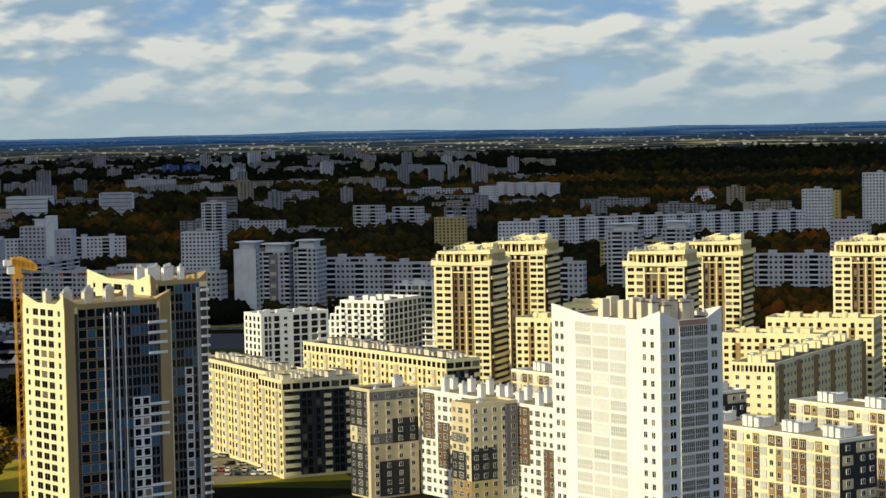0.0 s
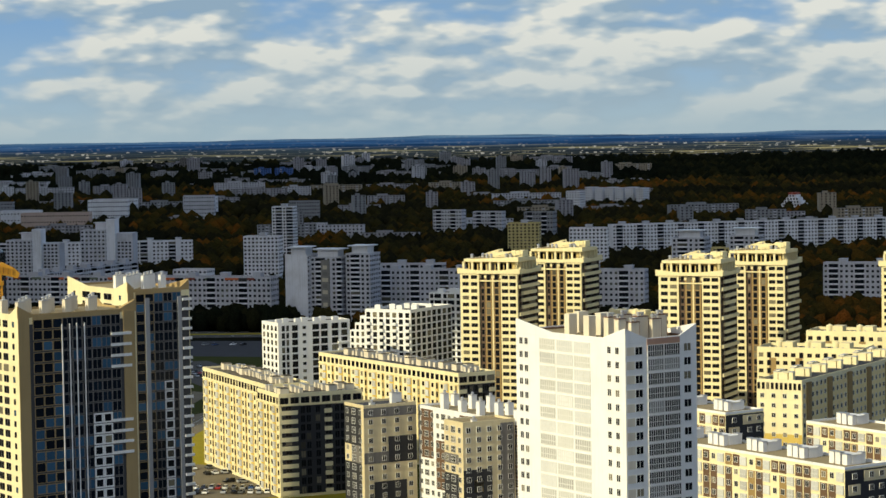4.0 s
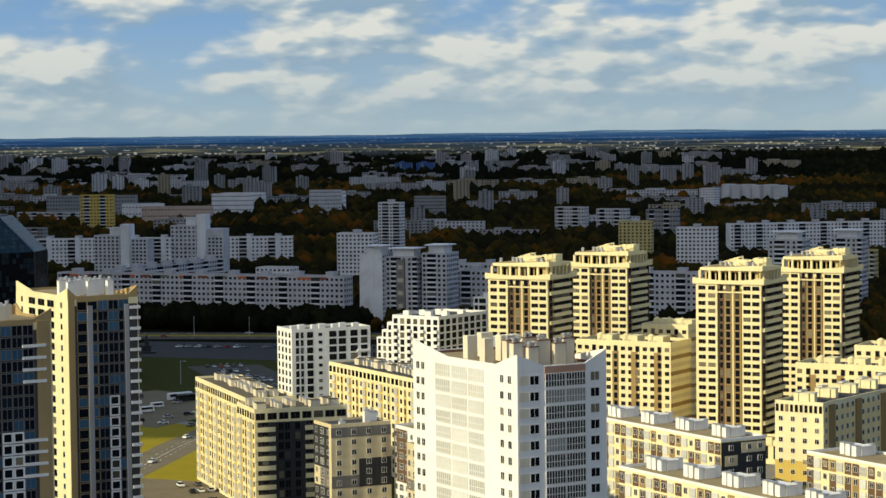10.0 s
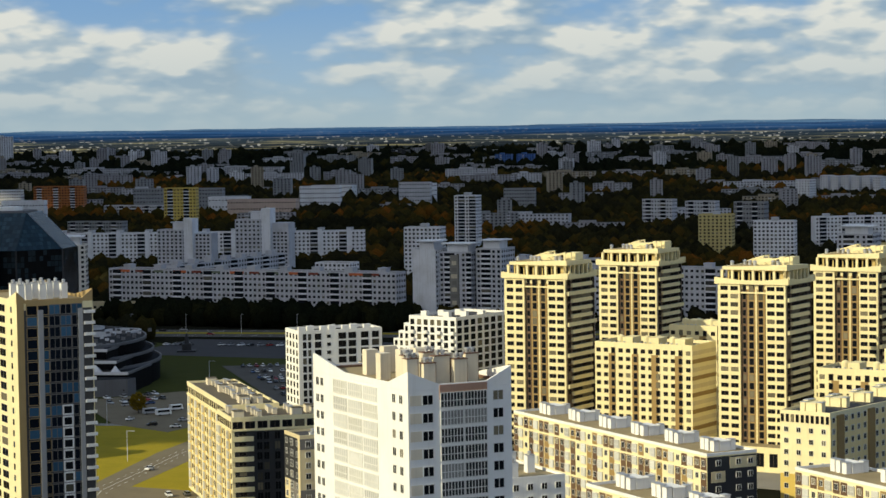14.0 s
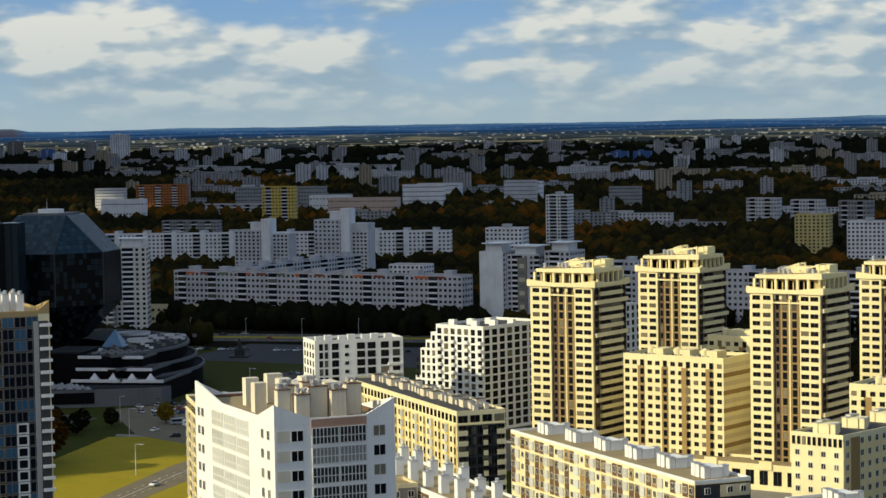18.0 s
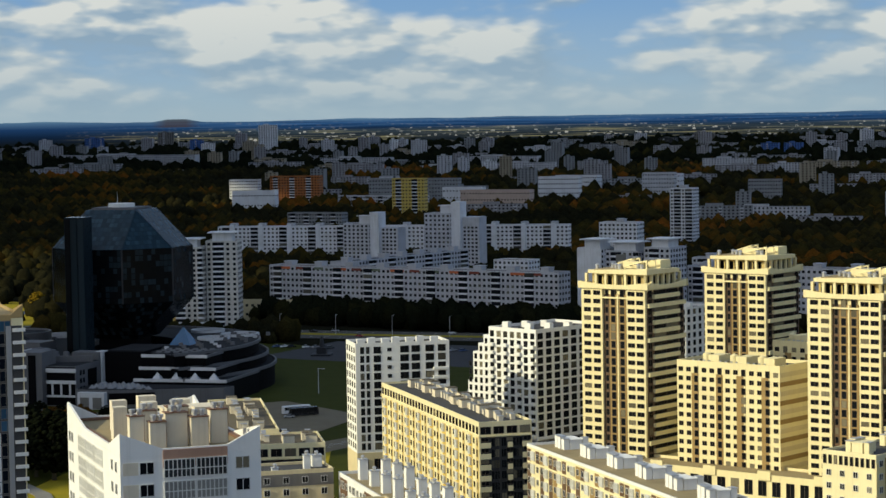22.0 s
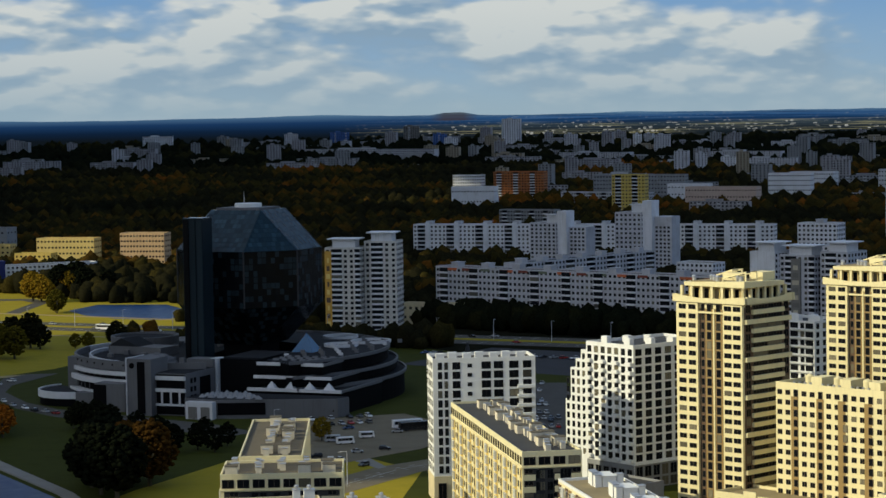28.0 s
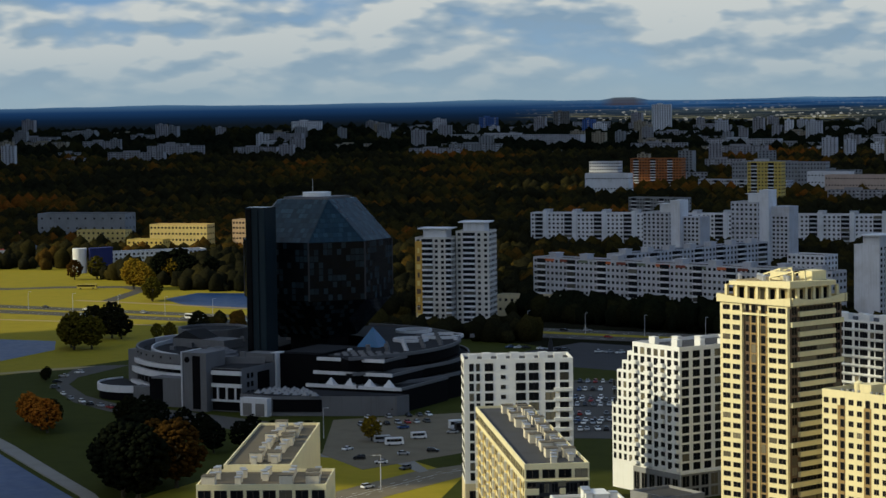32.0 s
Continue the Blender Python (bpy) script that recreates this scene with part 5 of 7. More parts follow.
# low front range with garage doors and rooflights
b = MB()
b.prism([(21, -92), (36.8, -94.5), (82, -78), (84, -71.6), (21, -71.6)], 0, 7.6)
fr = part("front_range", b, [STONE], lib, "long low grey front range")
b = MB()
b.prism([(21.6, -91.4), (36.8, -93.8), (81.4, -77.7), (83.4, -72), (21.6, -72)], 7.604, 7.8)
part("range_roof", b, [LIBTOP], fr)
b = MB()
b.prism([(37.2, -94.65), (55.0, -88.15), (55.0, -87.9), (37.2, -94.4)], 1.6, 6.4)
part("range_glass", b, [VOID], fr)
slab("gate_house", 24.6, 36.6, -98, -94.7, 0, 7.0, STONEL, None, "pale garage gate house")
for x0 in (25.8, 31.4):
    slab("garage_door", x0, x0 + 4.0, -98.1, -98.004, 0.2, 5.0, GREYC)
for row in range(4):
    for k in range(7 - row):
        px, py = 26 + 4.2 * k, -90 + 4.4 * row
        b = MB()
        b.v = [(px, py, 7.81), (px + 2.6, py, 7.81), (px + 2.6, py + 2.4, 7.81), (px, py + 2.4, 7.81), (px + 1.3, py + 1.2, 9.3)]
        b.f = [(0, 1, 4), (1, 2, 4), (2, 3, 4), (3, 0, 4), (3, 2, 1, 0)]
        b.m = [0] * 5
        part("rooflight", b, [PANELG], fr)
b = MB()
b.v = [(36, -25, 19.5), (46, -25, 19.5), (46, -15, 19.5), (36, -15, 19.5), (41, -20, 27.4)]
b.f = [(0, 1, 4), (1, 2, 4), (2, 3, 4), (3, 0, 4), (3, 2, 1, 0)]
b.m = [0] * 5
part("glass_pyramid", b, [mat("blue_glass_pyramid", (0.02, 0.10, 0.22), rough=0.15, streak=False)], lib, "small blue glass pyramid")
FOOT.append((LX - 95, LY - 110, 0.0, 200, 190))

# ---- the bank of cloud that keeps the sun off the town behind ----


def blob(sub, seed, amp):
    bm = bmesh.new()
    bmesh.ops.create_icosphere(bm, subdivisions=sub, radius=1.0)
    V = np.array([v.co[:] for v in bm.verts])
    F = np.array([[v.index for v in f.verts] for f in bm.faces])
    bm.free()
    V *= np.array([1 + amp * noise.noise(Vector(v) * 1.7 + Vector((seed * 7.1, 0, 0))) for v in V])[:, None]
    return V, F


BLOBS = [blob(1, k, 0.4) for k in range(6)]
BLOBS2 = [blob(2, k, 0.5) for k in range(4)]


def scatter(name, rows, shapes, material, label, category, kind="stuff"):
    """One mesh of many small clumps; rows of x, y, z, rx, ry, rz, spin."""
    VV, FF, n = [], [], 0
    for k, (x, y, z, sx, sy, sz, a) in enumerate(rows):
        V, F = shapes[k % len(shapes)]
        c, s_ = math.cos(a), math.sin(a)
        W = np.stack([x + sx * (c * V[:, 0] - s_ * V[:, 1]), y + sy * (s_ * V[:, 0] + c * V[:, 1]), z + sz * V[:, 2]], 1)
        VV.append(W)
        FF.append(F + n)
        n += len(V)
    VV, FF = np.concatenate(VV), np.concatenate(FF)
    me = bpy.data.meshes.new(name)
    me.vertices.add(len(VV)), me.loops.add(FF.size), me.polygons.add(len(FF))
    me.vertices.foreach_set("co", VV.ravel()), me.loops.foreach_set("vertex_index", FF.ravel())
    me.polygons.foreach_set("loop_start", np.arange(0, FF.size, 3)), me.polygons.foreach_set("loop_total", np.full(len(FF), 3))
    me.polygons.foreach_set("use_smooth", np.ones(len(FF), bool))
    me.update(), me.validate()
    me.materials.append(material)
    ob = new(name, me)
    return tagged(ob, label, category, "", kind)


CLOUD = mat("cloud_vapour", (0.8, 0.8, 0.8), rough=1.0, vary=0.05, grain=0.01, streak=False, spec=0.0)
rng = np.random.default_rng(5)
sx_, sy_ = sd.x / math.hypot(sd.x, sd.y), sd.y / math.hypot(sd.x, sd.y)
tanel = math.tan(radians(SUN_EL))


def towards_sun(x, y, wx):
    """Height and y at which the line from (x, y) on the ground to the sun crosses the bank, wx being its place in x."""
    far = (wx - x) / sx_
    return y + far * sy_, far * tanel


rows = []
edge_y, gaps_ = 512.0, [(-450, 1080, 260, 170), (-560, 1330, 240, 150), (-430, 2400, 100, 90)]
for k in range(1500):
    v = rng.random()
    yg = edge_y + v * 5200                      # place on the ground line x = 0 that this part shades
    wx = -1050 - 0.46 * (yg - edge_y)
    y0, _ = towards_sun(0.0, yg, wx)
    top = towards_sun(500 + 0.5 * yg, yg, wx)[1] + 120
    r = 70 + 170 * v ** 0.6
    zc = 170 + rng.random() * (top - 170)
    yy = max(y0, towards_sun(0, edge_y, wx)[0] + r * 1.12)
    hole = False
    for gx, gy, ry, rz in gaps_:
        hy, hz_ = towards_sun(gx, gy, wx)
        hole |= ((yy - hy) / (ry + r * 0.6)) ** 2 + ((zc - hz_) / (rz + r * 0.6)) ** 2 < 1
    if not hole:
        rows.append((wx + rng.normal() * 25, yy, zc, r * 0.8, r, r * 0.85, rng.random() * 6))
for k in range(90):                                # lower puffs that keep the sun off the canal and its lawn only
    yg = 385 + 110 * rng.random()
    r = 26 + 26 * rng.random()
    y0, top = towards_sun(-152.0, yg, -1040.0)
    rows.append((-1040 + rng.normal() * 10, y0, 150 + (top - r * 0.9 - 150) * rng.random() ** 0.6, r * 0.8, r, r * 0.85, rng.random() * 6))
scatter("cloud_bank", rows, BLOBS2, CLOUD, "grey white bank of cumulus cloud standing before the sun", "cloud")

# ---- lawns, roads, ponds ----
AV = radians(-13.5)


def strip(cx, cy, a, s0, s1, half):
    c, s_ = math.cos(a), math.sin(a)
    return [(cx + c * p - s_ * q, cy + s_ * p + c * q) for p, q in ((s0, -half), (s1, -half), (s1, half), (s0, half))]


# the lawn's tone follows the cloud shade: dark sheet first, sunlit ones over it
sheet("lawn", [(-420, 380), (40, 180), (40, 700), (-150, 860), (-620, 1080), (-620, 700)], 0.06, GRASS_SHADE, "mown green grass round the library and the car park", "lawn")
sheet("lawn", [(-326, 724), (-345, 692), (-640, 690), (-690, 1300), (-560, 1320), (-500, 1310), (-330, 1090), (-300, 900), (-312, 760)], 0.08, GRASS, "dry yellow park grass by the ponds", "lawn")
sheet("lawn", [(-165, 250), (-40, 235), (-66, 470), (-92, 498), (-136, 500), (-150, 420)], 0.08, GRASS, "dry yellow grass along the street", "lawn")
sheet("road", strip(-420, 976, AV, -420, 760, 21), 0.12, ASPHALT, "wide grey asphalt avenue with several lanes", "road")
sheet("road", [(-640, 1128), (-562, 1120), (-535, 1136), (-490, 1146), (-474, 1128), (-462, 1052), (-452, 1052), (-466, 1136), (-488, 1160), (-540, 1150), (-562, 1134), (-640, 1142)], 0.14, ASPHALT, "grey asphalt slip road through the park", "road")
sheet("path", [(-480, 1052), (-452, 1045), (-340, 1012), (-338, 1016), (-450, 1050), (-478, 1057)], 0.15, mat("sandy_path", (0.30, 0.22, 0.09), streak=False), "sandy footpath beside the avenue", "path")
sheet("path", [(-500, 940), (-430, 932), (-340, 912), (-339, 908), (-431, 928), (-502, 935)], 0.15, mat("sandy_path", (0.30, 0.22, 0.09), streak=False), "sandy footpath beside the avenue", "path")
sheet("road", [(-317, 735), (-321, 718), (-312, 684), (-297, 651), (-272, 615), (-246, 592), (-203, 567), (-158, 543), (-150, 556), (-173, 576), (-214, 596), (-253, 614), (-275, 634), (-299, 668), (-306, 692), (-303, 740)], 0.14, ASPHALT, "curving asphalt drive round the library", "road")
sheet("path", [(-350, 690), (-329, 714), (-312, 730), (-314, 737), (-332, 722), (-353, 697)], 0.13, mat("sandy_path", (0.30, 0.22, 0.09), streak=False), "sandy path across the grass", "path")
sheet("road", [(-120, 250), (-109, 250), (-106, 330), (-84, 412), (-66, 470), (-40, 515), (-50, 526), (-84, 476), (-101, 420), (-118, 340)], 0.12, ASPHALT_SUN, "curving grey asphalt street between lawns", "road")
sheet("road", [(-134, 507), (-92, 499), (-80, 478), (-82, 474), (-96, 492), (-134, 501)], 0.13, PAVE, "pale paved footpath across the grass", "path")
sheet("car_park", [(-150, 585), (-106, 614), (-66, 566), (-78, 520), (-102, 476), (-126, 504)], 0.16, ASPHALT_SUN, "worn asphalt car park with marked bays", "car park")
sheet("car_park", [(-95, 720), (-58, 722), (-24, 560), (-60, 556)], 0.165, ASPHALT, "asphalt car park full of cars between lawns", "car park")
sheet("car_park", [(-88, 330), (-58, 322), (-36, 280), (-40, 255), (-96, 240)], 0.165, ASPHALT_SUN, "asphalt car park below the cream block", "car park")
sheet("car_park", [(-120, 270), (-92, 262), (-84, 330), (-106, 342)], 0.17, ASPHALT_SUN, "asphalt car park beside the cream block", "car park")
sheet("forecourt", [(-150, 790), (-30, 735), (60, 700), (60, 800), (-120, 868)], 0.1, mat("dark_paving", (0.05, 0.05, 0.053), rough=0.9, vary=0.25, streak=False, spec=0.1), "grey paved square between library and avenue", "square")
sheet("water", [(-246, 492), (-239, 486), (-205, 445), (-171, 405), (-150, 372), (-135, 330), (-420, 300), (-440, 560), (-300, 555)], 0.11, WATER, "dark blue canal with a paved bank", "pond")
sheet("water", [(-405, 1040), (-378, 1020), (-345, 1012), (-340, 1060), (-380, 1118), (-425, 1115), (-428, 1071)], 0.11, WATER, "blue park pond reflecting the sky", "pond")
sheet("water", [(-430, 742), (-371, 744), (-367, 794), (-385, 832), (-440, 838)], 0.11, WATER, "small blue pond among grass", "pond")
sheet("quay", [(-262, 517), (-242, 493), (-206, 450), (-172, 410), (-148, 373), (-133, 331), (-128, 333), (-143, 375), (-168, 413), (-203, 455), (-239, 499), (-260, 523)], 0.5, PAVE, "pale concrete bank along the canal", "quay")


def lane_marks(cx, cy, a, s0, s1, offs, name="lane_marking"):
    b = MB()
    c, s_ = math.cos(a), math.sin(a)
    for q in offs:
        p = s0
        while p < s1:
            b.face([(cx + c * u - s_ * w_, cy + s_ * u + c * w_, 0.17) for u, w_ in ((p, q - 0.12), (p + 3, q - 0.12), (p + 3, q + 0.12), (p, q + 0.12))])
            p += 9
    return solo(name, b, [FRAME], "white dashed lane lines on the avenue", "marking", "stuff")


lane_marks(-420, 976, AV, -420, 760, (-17, -13.5, -10, 10, 13.5, 17))
b = MB()
for (x0, y0), (x1, y1) in (((-114.5, 255), (-112, 335)), ((-112, 335), (-92.5, 416)), ((-92.5, 416), (-75, 473)), ((-75, 473), (-47, 518))):
    ll = math.hypot(x1 - x0, y1 - y0)
    ux, uy = (x1 - x0) / ll, (y1 - y0) / ll
    for off in (-2.6, 0.0, 2.6):
        p = 1.0
        while p < ll - 3:
            b.face([(x0 + ux * u - uy * (off + w_), y0 + uy * u + ux * (off + w_), 0.135) for u, w_ in ((p, 0.11), (p, -0.11), (p + 2.6, -0.11), (p + 2.6, 0.11))])
            p += 2.6 if off == 0 else 7.0
solo("lane_marking", b, [FRAME], "white lane lines on the curving street", "marking", "stuff")
sheet("median", strip(-420, 976, AV, -420, 760, 4.0), 0.3, GRASS, "grass strip between the carriageways", "median")

# ---- panel-built town in the middle distance ----


def mid(name, label, x, y, ang, w, d, h, floors, cf, cr, wallm, loggia=0, huts=0, cl=0, roof=None, group="panel blocks", win=(1.6, 1.5), shaft=0, glassm=None):
    """A block some way off: wall, roof, windows of all faces, and, where seen, loggia bays, stair shafts and roof huts."""
    B = Block(name, label, x, y, ang, w, d, h, group=group)
    B.body(wallm, roof or ROOFD, 0.8)
    fh = (h - 1.6) / floors
    b = MB()
    for f, n in (("F", cf), ("R", cr), ("L", cl)):
        L = w if f == "F" else d
        for k in range(floors):
            for i in range(n):
                if f == "F" and loggia and (i % loggia) in (1, 2):
                    continue
                s = (i + 0.5) * L / n
                z = 1.0 + fh * (k + 0.55)
                B.fbox(b, f, s - win[0] / 2, s + win[0] / 2, -0.06, 0.05, z - win[1] / 2, z + win[1] / 2)
    if b.f:
        part("far_glazing", b, [glassm or GLASSF], B.e, "", "stuff")
    if loggia:
        b, b2 = MB(), MB()
        for i in range(1, cf, loggia):
            s0, s1 = (i + 0.08) * w / cf, min(w, (i + 1.92) * w / cf)
            for k in range(floors):
                z = 0.8 + fh * k
                B.fbox(b, "F", s0, s1, -1.1, -0.003, z, z + 1.05)
                B.fbox(b2, "F", s0 + 0.1, s1 - 0.1, -0.9, -0.004, z + 1.06, z + fh - 0.05)
        part("loggia_front", b, [PANELW if wallm is not PANELW else PANEL], B.e, "", "stuff")
        part("loggia_glazing", b2, [GLASSF], B.e, "", "stuff")
    for i in range(shaft):
        b = MB()
        s = (i + 0.5) * w / shaft
        B.fbox(b, "F", s - 1.6, s + 1.6, -1.6, -0.004, 0, h + 1.6)
        part("stair_shaft", b, [PANELW], B.e)
    for i in range(huts):
        b = MB()
        s = (i + 0.5) * w / huts
        b.box(s - 2.6, s + 2.6, d * 0.3, d * 0.75, h - 0.74, h + 2.0)
        b.box(s - 2.9, s + 2.9, d * 0.27, d * 0.78, h + 2.004, h + 2.3)
        part("lift_hut", b, [PANEL], B.e)
    return B


PS = mid("panel_slab", "long pale panel slab with bright painted attic panels", -182, 1019, -27.2, 199, 13, 31.4, 9, 64, 4, PANEL, 7, 9)
for i in range(14):          # painted panels under the roof edge
    b = MB()
    s0 = 6 + i * 13.5
    PS.fbox(b, "F", s0, s0 + (6.5 if i % 3 else 9.5), -0.12, -0.003, 29.2, 30.6)
    part("attic_panel", b, [mat("orange_paint", (0.55, 0.14, 0.05), vary=0.15) if i % 3 == 0 else mat("rust_paint", (0.20, 0.05, 0.03), vary=0.2) if i % 3 == 1 else mat("faded_green_paint", (0.14, 0.16, 0.11), vary=0.2)], PS.e, "faded painted panel")
mid("panel_slab", "long pale panel slab behind the front row", -145, 1083, 61, 138, 12, 28.5, 9, 40, 4, PANEL, 6, 7)
mid("panel_slab", "small pale annexe with a flat roof", -56, 1131, -27, 26, 14, 26, 8, 8, 4, PANELW)
mid("panel_slab", "very long panel slab with white stair shafts", -309, 1511, -5.8, 288, 14, 30.5, 9, 84, 4, PANELW, 7, 12, 0, None, "panel blocks", (1.6, 1.5), 12)
mid("panel_slab", "long grey panel slab beyond the sand towers", 66, 961, -25.7, 175, 13, 32.4, 9, 54, 4, PANEL, 6, 8)
mid("panel_slab", "long grey panel slab with loggias", 349, 913, -28, 120, 13, 32, 9, 36, 4, PANEL, 5, 5)
mid("panel_slab", "very long pale panel slab before the forest", 371, 1579, 4.7, 281, 14, 31.2, 9, 84, 4, PANELW, 6, 12)
mid("panel_slab", "pale panel slab among trees", 70, 1085, -20, 60, 13, 29, 9, 18, 4, PANEL, 5, 3)
mid("panel_slab", "cream panel slab with loggias among trees", 320, 1180, -30, 70, 13, 30, 9, 22, 4, PANELY, 5, 4)


def stepped_tower(x, y, ang, h, label):
    """A panel tower of three bodies of different height with a tall blank shaft."""
    A = mid("panel_tower", label, x, y, ang, 20, 18, h - 4, 15, 6, 5, PANEL, 0, 0, 4, None, "panel towers")
    b = MB()
    b.box(20.004, 27, 2, 14, 0, h + 4)
    part("blank_shaft", b, [PANELW], A.e)
    b = MB()
    b.box(27.004, 40, 6, 20, 0, h - 7)
    part("low_wing", b, [PANEL], A.e)
    b = MB()
    for k in range(14):
        for i in range(4):
            b.box(28 + i * 3, 29.7 + i * 3, 5.94, 6.05, 1.5 + k * 2.75, 2.95 + k * 2.75)
    part("far_glazing", b, [GLASSF], A.e, "", "stuff")
    b = MB()
    b.box(11, 19, 4, 12, h - 4.7, h + 1)
    b.box(9.5, 20.5, 3, 13, h + 1.004, h + 1.5)
    part("lift_hut", b, [PANELW], A.e)
    return A


stepped_tower(-175, 1289, -18, 46.5, "pale stepped panel tower with a blank white shaft")
stepped_tower(-118.5, 1306, -18, 52.5, "taller stepped panel tower with a blank white shaft")


def capped_tower(x, y, ang, w, d, h, label, wallm=PANEL, mural="", blank=False):
    """A panel tower with a flat cap on short columns above its roof."""
    A = mid("capped_tower", label, x, y, ang, w, d, h, int(h / 2.9), 0 if blank else max(4, int(w / 3.2)), 6, wallm, 0 if blank else 4, 0, 0, None, "panel towers")
    b = MB()
    b.box(w * 0.18, w * 0.82, d * 0.2, d * 0.8, h - 0.74, h + 4.2)
    b.box(w * 0.05, w * 0.95, d * 0.08, d * 0.92, h + 4.204, h + 4.8)
    part("roof_cap", b, [PANELW], A.e)
    if mural:
        gold = mural == "gold"
        m0, m1 = (0.3, w * 0.2) if gold else (w * 0.36, w * 0.62)
        base, fields = ((mat("mural_ochre", (0.60, 0.34, 0.06), vary=0.2), (mat("mural_gold", (0.78, 0.58, 0.18), vary=0.2), BROWN)) if gold
                        else (mat("mural_grey", (0.20, 0.19, 0.17), vary=0.2), (mat("mural_sand", (0.52, 0.46, 0.34), vary=0.2), GREYC)))
        b = MB()
        A.fbox(b, "F", m0, m1, -1.3, -0.003, 2, h - 2)
        m = part("mural", b, [base], A.e, ("ochre" if gold else "grey") + " mosaic mural of plain shapes")
        for k in range(9):
            b = MB()
            A.fbox(b, "F", m0 + 0.7 + 0.3 * (k % 3), m1 - 0.7 - 0.3 * (k % 3), -1.36, -1.303, 4 + k * (h - 8) / 9, 4 + (k + 0.62) * (h - 8) / 9)
            part("mosaic_field", b, [fields[k % 2]], m)
    return A


capped_tower(5, 937, -27, 15, 20, 44.5, "grey panel tower with a blank front and flat roof cap", PANELW, "", True)
capped_tower(20.5, 934, -27, 21, 18, 43, "grey panel tower with a mosaic mural and roof cap", PANEL, "grey")
capped_tower(42, 926, -27, 16, 20, 45, "grey panel tower with blank end walls")
WEATH = mat("weathered_panel", (0.60, 0.57, 0.53), vary=0.15, stain_amt=0.4)
capped_tower(-226, 938, 0, 20, 16, 47, "panel tower with an ochre mosaic mural beside the library", WEATH, "gold")
capped_tower(-205.5, 945, 2, 18, 18, 50, "taller weathered panel tower beside the library", WEATH)
mid("panel_tower", "pale panel block with regular windows", 7, 1296, -18, 28, 16, 41, 13, 9, 5, PANELW, 0, 1, 4)
mid("panel_tower", "slim grey white panel tower of eighteen storeys", 57.5, 1604, -20, 20, 16, 54, 18, 6, 5, PANELW, 3, 1)
mid("panel_tower", "pale panel tower with a yellow front", 258, 1507, -18, 28, 18, 38, 13, 8, 5, PANELY, 0, 1, 4)
mid("panel_tower", "pale panel tower with regular windows", 272, 1318, -18, 31, 16, 40.5, 13, 10, 4, PANELW, 0, 1, 4)
capped_tower(262, 962, -27, 22, 20, 48, "grey panel tower with a flat roof cap")
capped_tower(305, 975, -27, 20, 20, 48, "grey panel tower with a flat roof cap")
mid("panel_tower", "pale tower of sixteen storeys by the forest", 655, 1622, -30, 28, 20, 51, 16, 9, 6, PANELW, 0, 1)
mid("panel_tower", "pale tower of twenty storeys by the forest", 747, 1690, -30, 34, 22, 64, 20, 10, 6, PANELW, 0, 1)
mid("panel_tower", "grey panel tower of twelve storeys", 514, 1192, -28, 31, 18, 40, 12, 10, 5, PANEL, 0, 1)
mid("yellow_house", "bright yellow building under construction", 702, 1690, -30, 18, 16, 47, 14, 4, 4, YELLOW)
mid("yellow_house", "low bright yellow building by the forest", 600, 1650, -30, 60, 16, 26, 6, 12, 4, YELLOW)
mid("office_slab", "orange brick tower block with pale loggias", -425, 2440, -6, 62, 18, 46, 14, 18, 5, BRICKR, 6, 0)
mid("office_slab", "white office slab with red roof band", -478, 2455, -6, 36, 16, 42, 11, 12, 5, PANELW)
mid("office_slab", "low white office block with a sign on its wall", -436, 2250, -6, 50, 16, 35, 3, 14, 4, PANELW)
mid("yellow_house", "yellow panel block of nine storeys", -242, 2155, -8, 36, 16, 49.5, 13, 10, 5, YELLOW, 5, 0)
mid("office_slab", "grey institute slab with a round roof turret", -300, 2410, -8, 110, 16, 42, 9, 30, 4, PANELG)
mid("office_slab", "pale pink low factory building", -180, 2295, -12, 82, 20, 31, 4, 24, 4, mat("pink_render", (0.5, 0.38, 0.32)))
mid("office_slab", "low white hall with a bright blue roof", -205, 2340, -12, 48, 18, 33, 4, 12, 4, PANELW, roof=mat("blue_roof", (0.03, 0.12, 0.30)))
mid("office_slab", "pale panel block with orange attic", -99, 2440, -10, 50, 18, 41, 7, 16, 5, PANELW)
mid("panel_slab", "grey panel slab among autumn trees", 25, 2520, -10, 40, 16, 42, 8, 12, 4, PANEL)
mid("panel_slab", "brown grey panel slab among autumn trees", 150, 2390, -10, 38, 16, 36, 8, 12, 4, PANELG)
mid("panel_slab", "five-storey panel block among trees", -332, 2369, -22, 115, 14, 24, 6, 34, 4, PANEL, 5)
mid("panel_slab", "five-storey panel block among trees", -322, 1940, -18, 60, 14, 23, 6, 20, 4, PANELG, 5)
mid("panel_slab", "low panel block half hidden by trees", 275, 2030, -30, 34, 14, 33, 8, 10, 4, PANEL, 5)
mid("panel_slab", "low panel block half hidden by trees", 322, 2040, -30, 34, 14, 30, 7, 10, 4, PANEL, 5)
mid("panel_slab", "low panel block half hidden by trees", 350, 1890, -30, 32, 14, 34, 7, 10, 4, PANELG, 5)
for i in range(6):
    mid("panel_tower", "white panel tower of a comb-like row", 582 + 11 * i, 2612 - 13 * i, -40, 11, 20, 40 - i % 2, 12, 3, 5, PANELW)
mid("panel_tower", "white panel tower beside the comb-like row", 516, 2436, -40, 20, 16, 40, 12, 5, 5, PANELW)
mid("office_slab", "white office block on low ground", 30, 2620, -20, 44, 16, 38, 6, 14, 4, PANELW)
